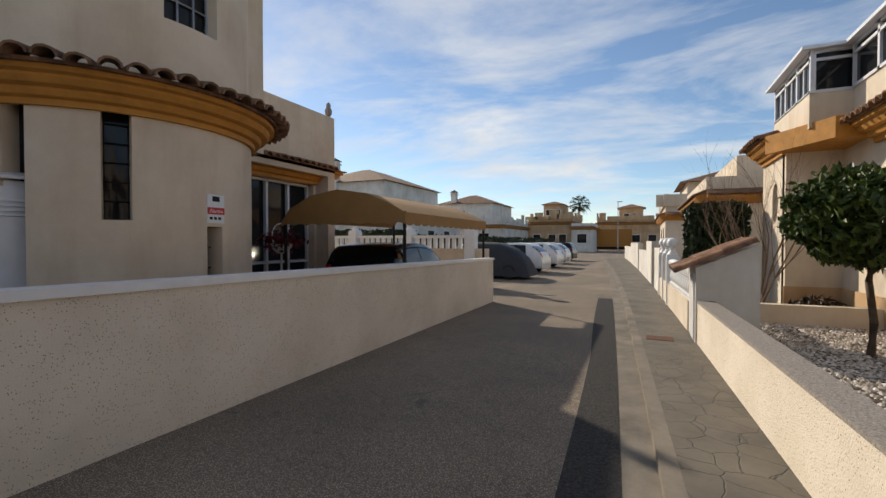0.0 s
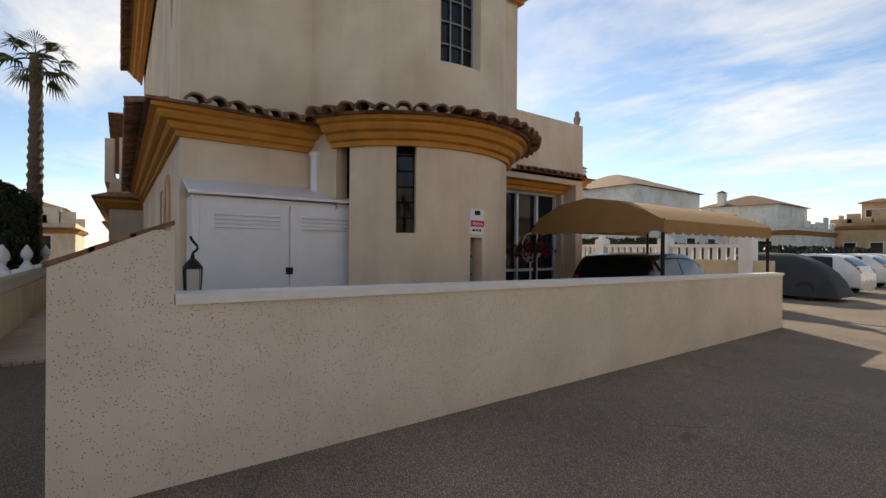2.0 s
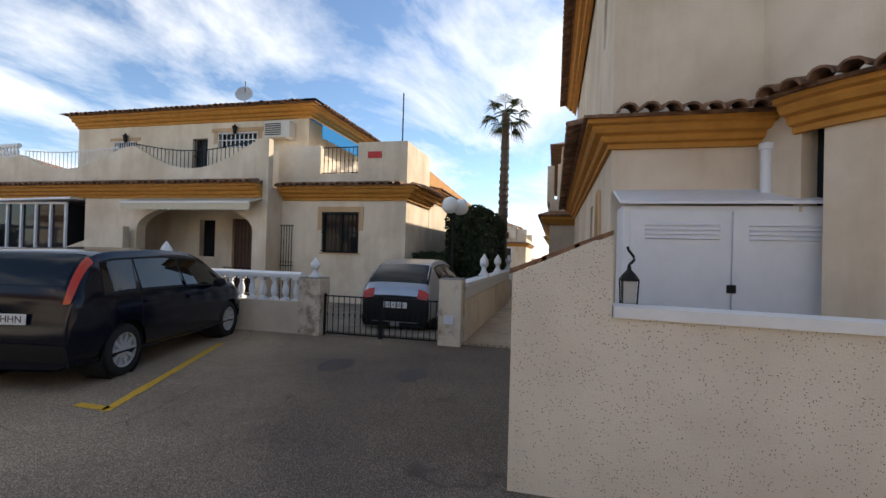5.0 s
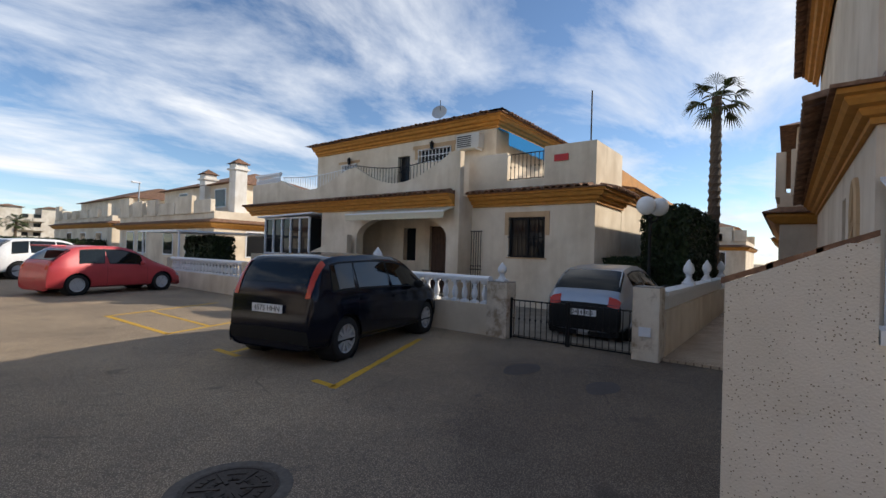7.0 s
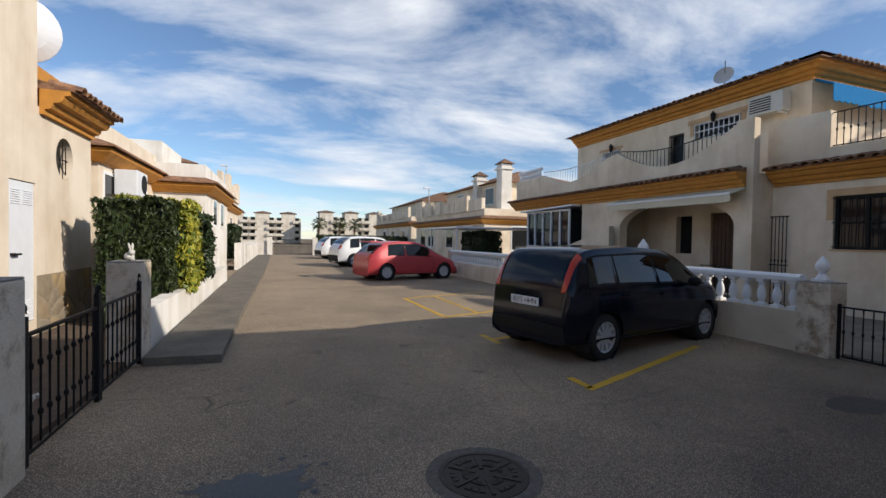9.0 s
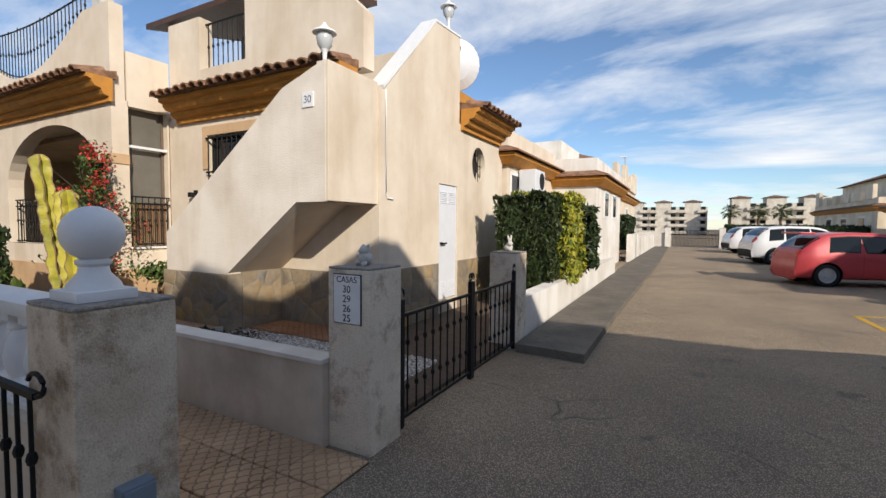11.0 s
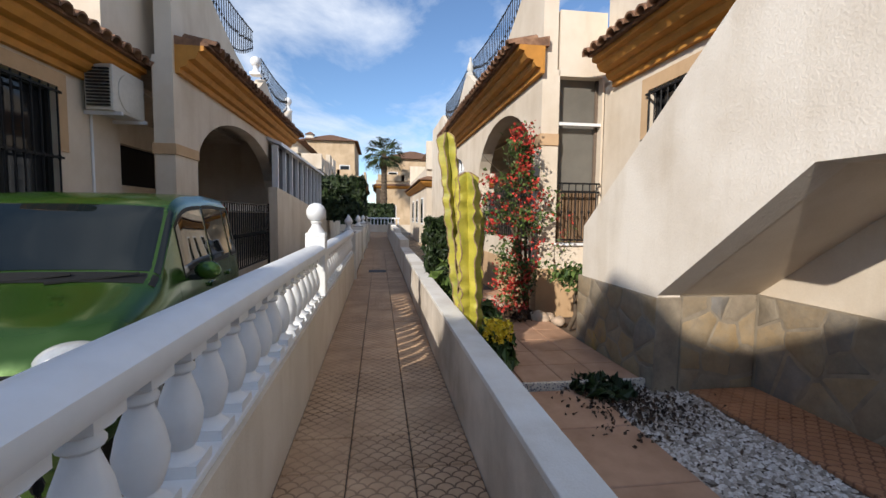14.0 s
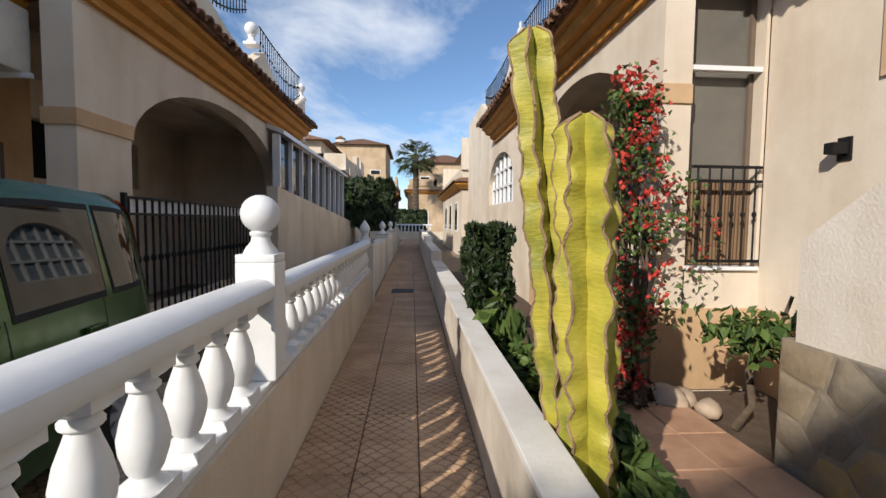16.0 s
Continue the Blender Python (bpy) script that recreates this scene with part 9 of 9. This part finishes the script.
for y0, y1, h in ((-23, -22, 1.2), (-25, -23.9, 1.2), (-38, -26.5, 1.0)):
    box(bm, 0.95, 1.2, y0, y1, -0.05, h)
part("wall_far", bm, WHITE_WALL, w)
tg = thing("dark_side_gate", (1.0, -23.4, 0), 0, "dark metal pedestrian gate in the white wall", "gate")
box_part("gate_leaf", IRON, tg, 1.03, 1.07, -23.9, -23.0, 0.05, 1.2)

# ---------- gravel, litter ----------


def pebbles(name, label, poly_test, bounds, z, n, size):
    bm = bmesh.new()
    ico = [(0, 0, 1), (0.9, 0, 0.1), (0.28, 0.85, 0.1), (-0.73, 0.53, 0.1), (-0.73, -0.53, 0.1), (0.28, -0.85, 0.1)]
    fs = [(0, 1, 2), (0, 2, 3), (0, 3, 4), (0, 4, 5), (0, 5, 1)]
    verts, faces = [], []
    k2 = 0
    while k2 < n:
        x, y = rnd.uniform(bounds[0], bounds[1]), rnd.uniform(bounds[2], bounds[3])
        if not poly_test(x, y):
            continue
        s = size * rnd.uniform(0.5, 1.3)
        a, fl_ = rnd.uniform(0, 6.28), rnd.uniform(0.4, 0.8)
        ca, sa = math.cos(a), math.sin(a)
        o = len(verts)
        for v in ico:
            vx, vy = v[0] * s, v[1] * s * 0.75
            verts.append((x + vx * ca - vy * sa, y + vx * sa + vy * ca, z + v[2] * s * fl_))
        faces += [tuple(i + o for i in f) for f in fs]
        k2 += 1
    bm.free()
    me = bpy.data.meshes.new(name)
    me.from_pydata(verts, [], faces)
    me.materials.append(PEBBLE)
    return tagged(new(name, me), label, "gravel", kind="stuff")


pebbles("white_gravel", "white and grey gravel in the front garden", lambda x, y: -5.22 + 0.03 * math.sin(x * 7) < y < -4.42 - 0.05 * math.sin(x * 5), (1.3, 4.48, -5.4, -4.2), 0.062, 9000, 0.022)
pebbles("bed_gravel", "white and brown gravel round the citrus tree", lambda x, y: x > wall_x(y) + 0.22 and y < 9.2 and y > x * 0.55 + 2.2, (0.8, 4.5, 2.2, 9.2), 0.092, 12000, 0.035)
lt_ = [Vector((rnd.gauss(4.12, 0.3), rnd.gauss(-4.62, 0.22), 0.1)) for _ in range(800)]
bm = bmesh.new()
leaves(bm, lt_, 0.026, rnd, 1.5)
ob = new("leaf_litter", raw("leaf_litter", bm, DRY))
tagged(ob, "dry brown leaf litter on the gravel", "leaf litter", kind="stuff")
bm = bmesh.new()
for x, y, s in ((6.68, -4.82, 0.15), (7.15, -4.55, 0.12), (6.7, -4.95, 0.11), (7.5, -4.5, 0.13), (6.45, -5.0, 0.1), (7.9, -4.5, 0.12)):
    bmesh.ops.create_icosphere(bm, subdivisions=2, radius=s, matrix=Matrix.Translation((x, y, 0.14)) @ Matrix.Diagonal((1.2, 0.9, 0.7, 1)))
for v in bm.verts:
    v.co += Vector((1, 1, 1)) * 0.03 * noise.noise(v.co * 9)
single("bed_stones", bm, plain("pale_rock", (0.5, 0.38, 0.28), 0.85, 0, 0.3, 12, 0.4), "rough pale stones edging the climber bed", "stones", kind="stuff", smooth=50)

# ---------- floor pieces ----------


def tile_piece(w, d, h, mat, bevel=0.006):
    bm = bmesh.new()
    b = bevel
    lo = [bm.verts.new((sx * w / 2, sy * d / 2, 0)) for sx, sy in ((-1, -1), (1, -1), (1, 1), (-1, 1))]
    mid = [bm.verts.new((sx * w / 2, sy * d / 2, h - b)) for sx, sy in ((-1, -1), (1, -1), (1, 1), (-1, 1))]
    hi = [bm.verts.new((sx * (w / 2 - b), sy * (d / 2 - b), h)) for sx, sy in ((-1, -1), (1, -1), (1, 1), (-1, 1))]
    for a, c in ((lo, mid), (mid, hi)):
        for i in range(4):
            bm.faces.new((a[i], a[(i + 1) % 4], c[(i + 1) % 4], c[i]))
    bm.faces.new(hi)
    return finish(bm, "paving_tile", mat)


def pave(name, label, x0, x1, y0, y1, nx, ny, z, h, mat, keep=None, gap=0.007):
    t = thing(name, ((x0 + x1) / 2, (y0 + y1) / 2, z), 0, label, "paving", kind="structure")
    w, d = (x1 - x0) / nx, (y1 - y0) / ny
    me = tile_piece(w - gap, d - gap, h, mat)
    for i in range(nx):
        for j in range(ny):
            x, y = x0 + (i + 0.5) * w, y0 + (j + 0.5) * d
            if keep and not keep(x, y):
                continue
            put("paving_tile", me, t, pose(x, y, z + rnd.uniform(-0.0015, 0.0015), rnd.uniform(-0.15, 0.15), rnd.uniform(-0.15, 0.15), 0))


pave("alley_paving", "brown fish-scale pressed paving tiles along the alley", 0.75, 20.35, AL0, AL1, 49, 3, 0.008, 0.014, SCALES)
slab("alley_far_floor", [(20.4, AL0), (40, AL0 - 0.06), (40, AL1 + 0.1), (20.4, AL1)], -0.05, 0.02, SCALES, "brown tiled alley floor further on", "alley")
pave("drive_paving", "buff fish-scale paving tiles of the driveway", 0.98, 7.5, -1.92, 0.64, 16, 6, 0.01, 0.014, SCALES_DRIVE)
pave("terrace_paving", "terracotta floor tiles of the front terrace", 4.47, 9.0, -4.9, -3.54, 11, 4, 0.06, 0.075, TERRACOTTA)
pave("slab_path", "terracotta slabs beside the garden wall", 1.2, 4.4, -4.42, -3.47, 5, 1, 0.06, 0.03, TERRACOTTA)
pave("scale_path", "terracotta scale tiles at the foot of the stairs", 2.6, 4.30, -5.81, -5.22, 6, 2, 0.06, 0.03, scale_tile("orange_scale_tile", (0.36, 0.17, 0.085), (0.5, 0.27, 0.15), (0.16, 0.07, 0.04)))
es = thing("ceramic_edge", (4.45, -4.2, 0.1), 0, "patterned blue-white ceramic edging strip", "edging")
k = Mat("patterned_ceramic", 0.3)
k.colour(k.ramp(k.voronoi(55), [(0.25, (0.06, 0.07, 0.12)), (0.45, (0.62, 0.58, 0.5))]))
for i in range(9):
    bm = bmesh.new()
    box(bm, 4.425, 4.465, -4.96 + i * 0.148, -4.815 + i * 0.148, 0.06, 0.142, 0.003)
    part("edge_tile", bm, k.m, es)
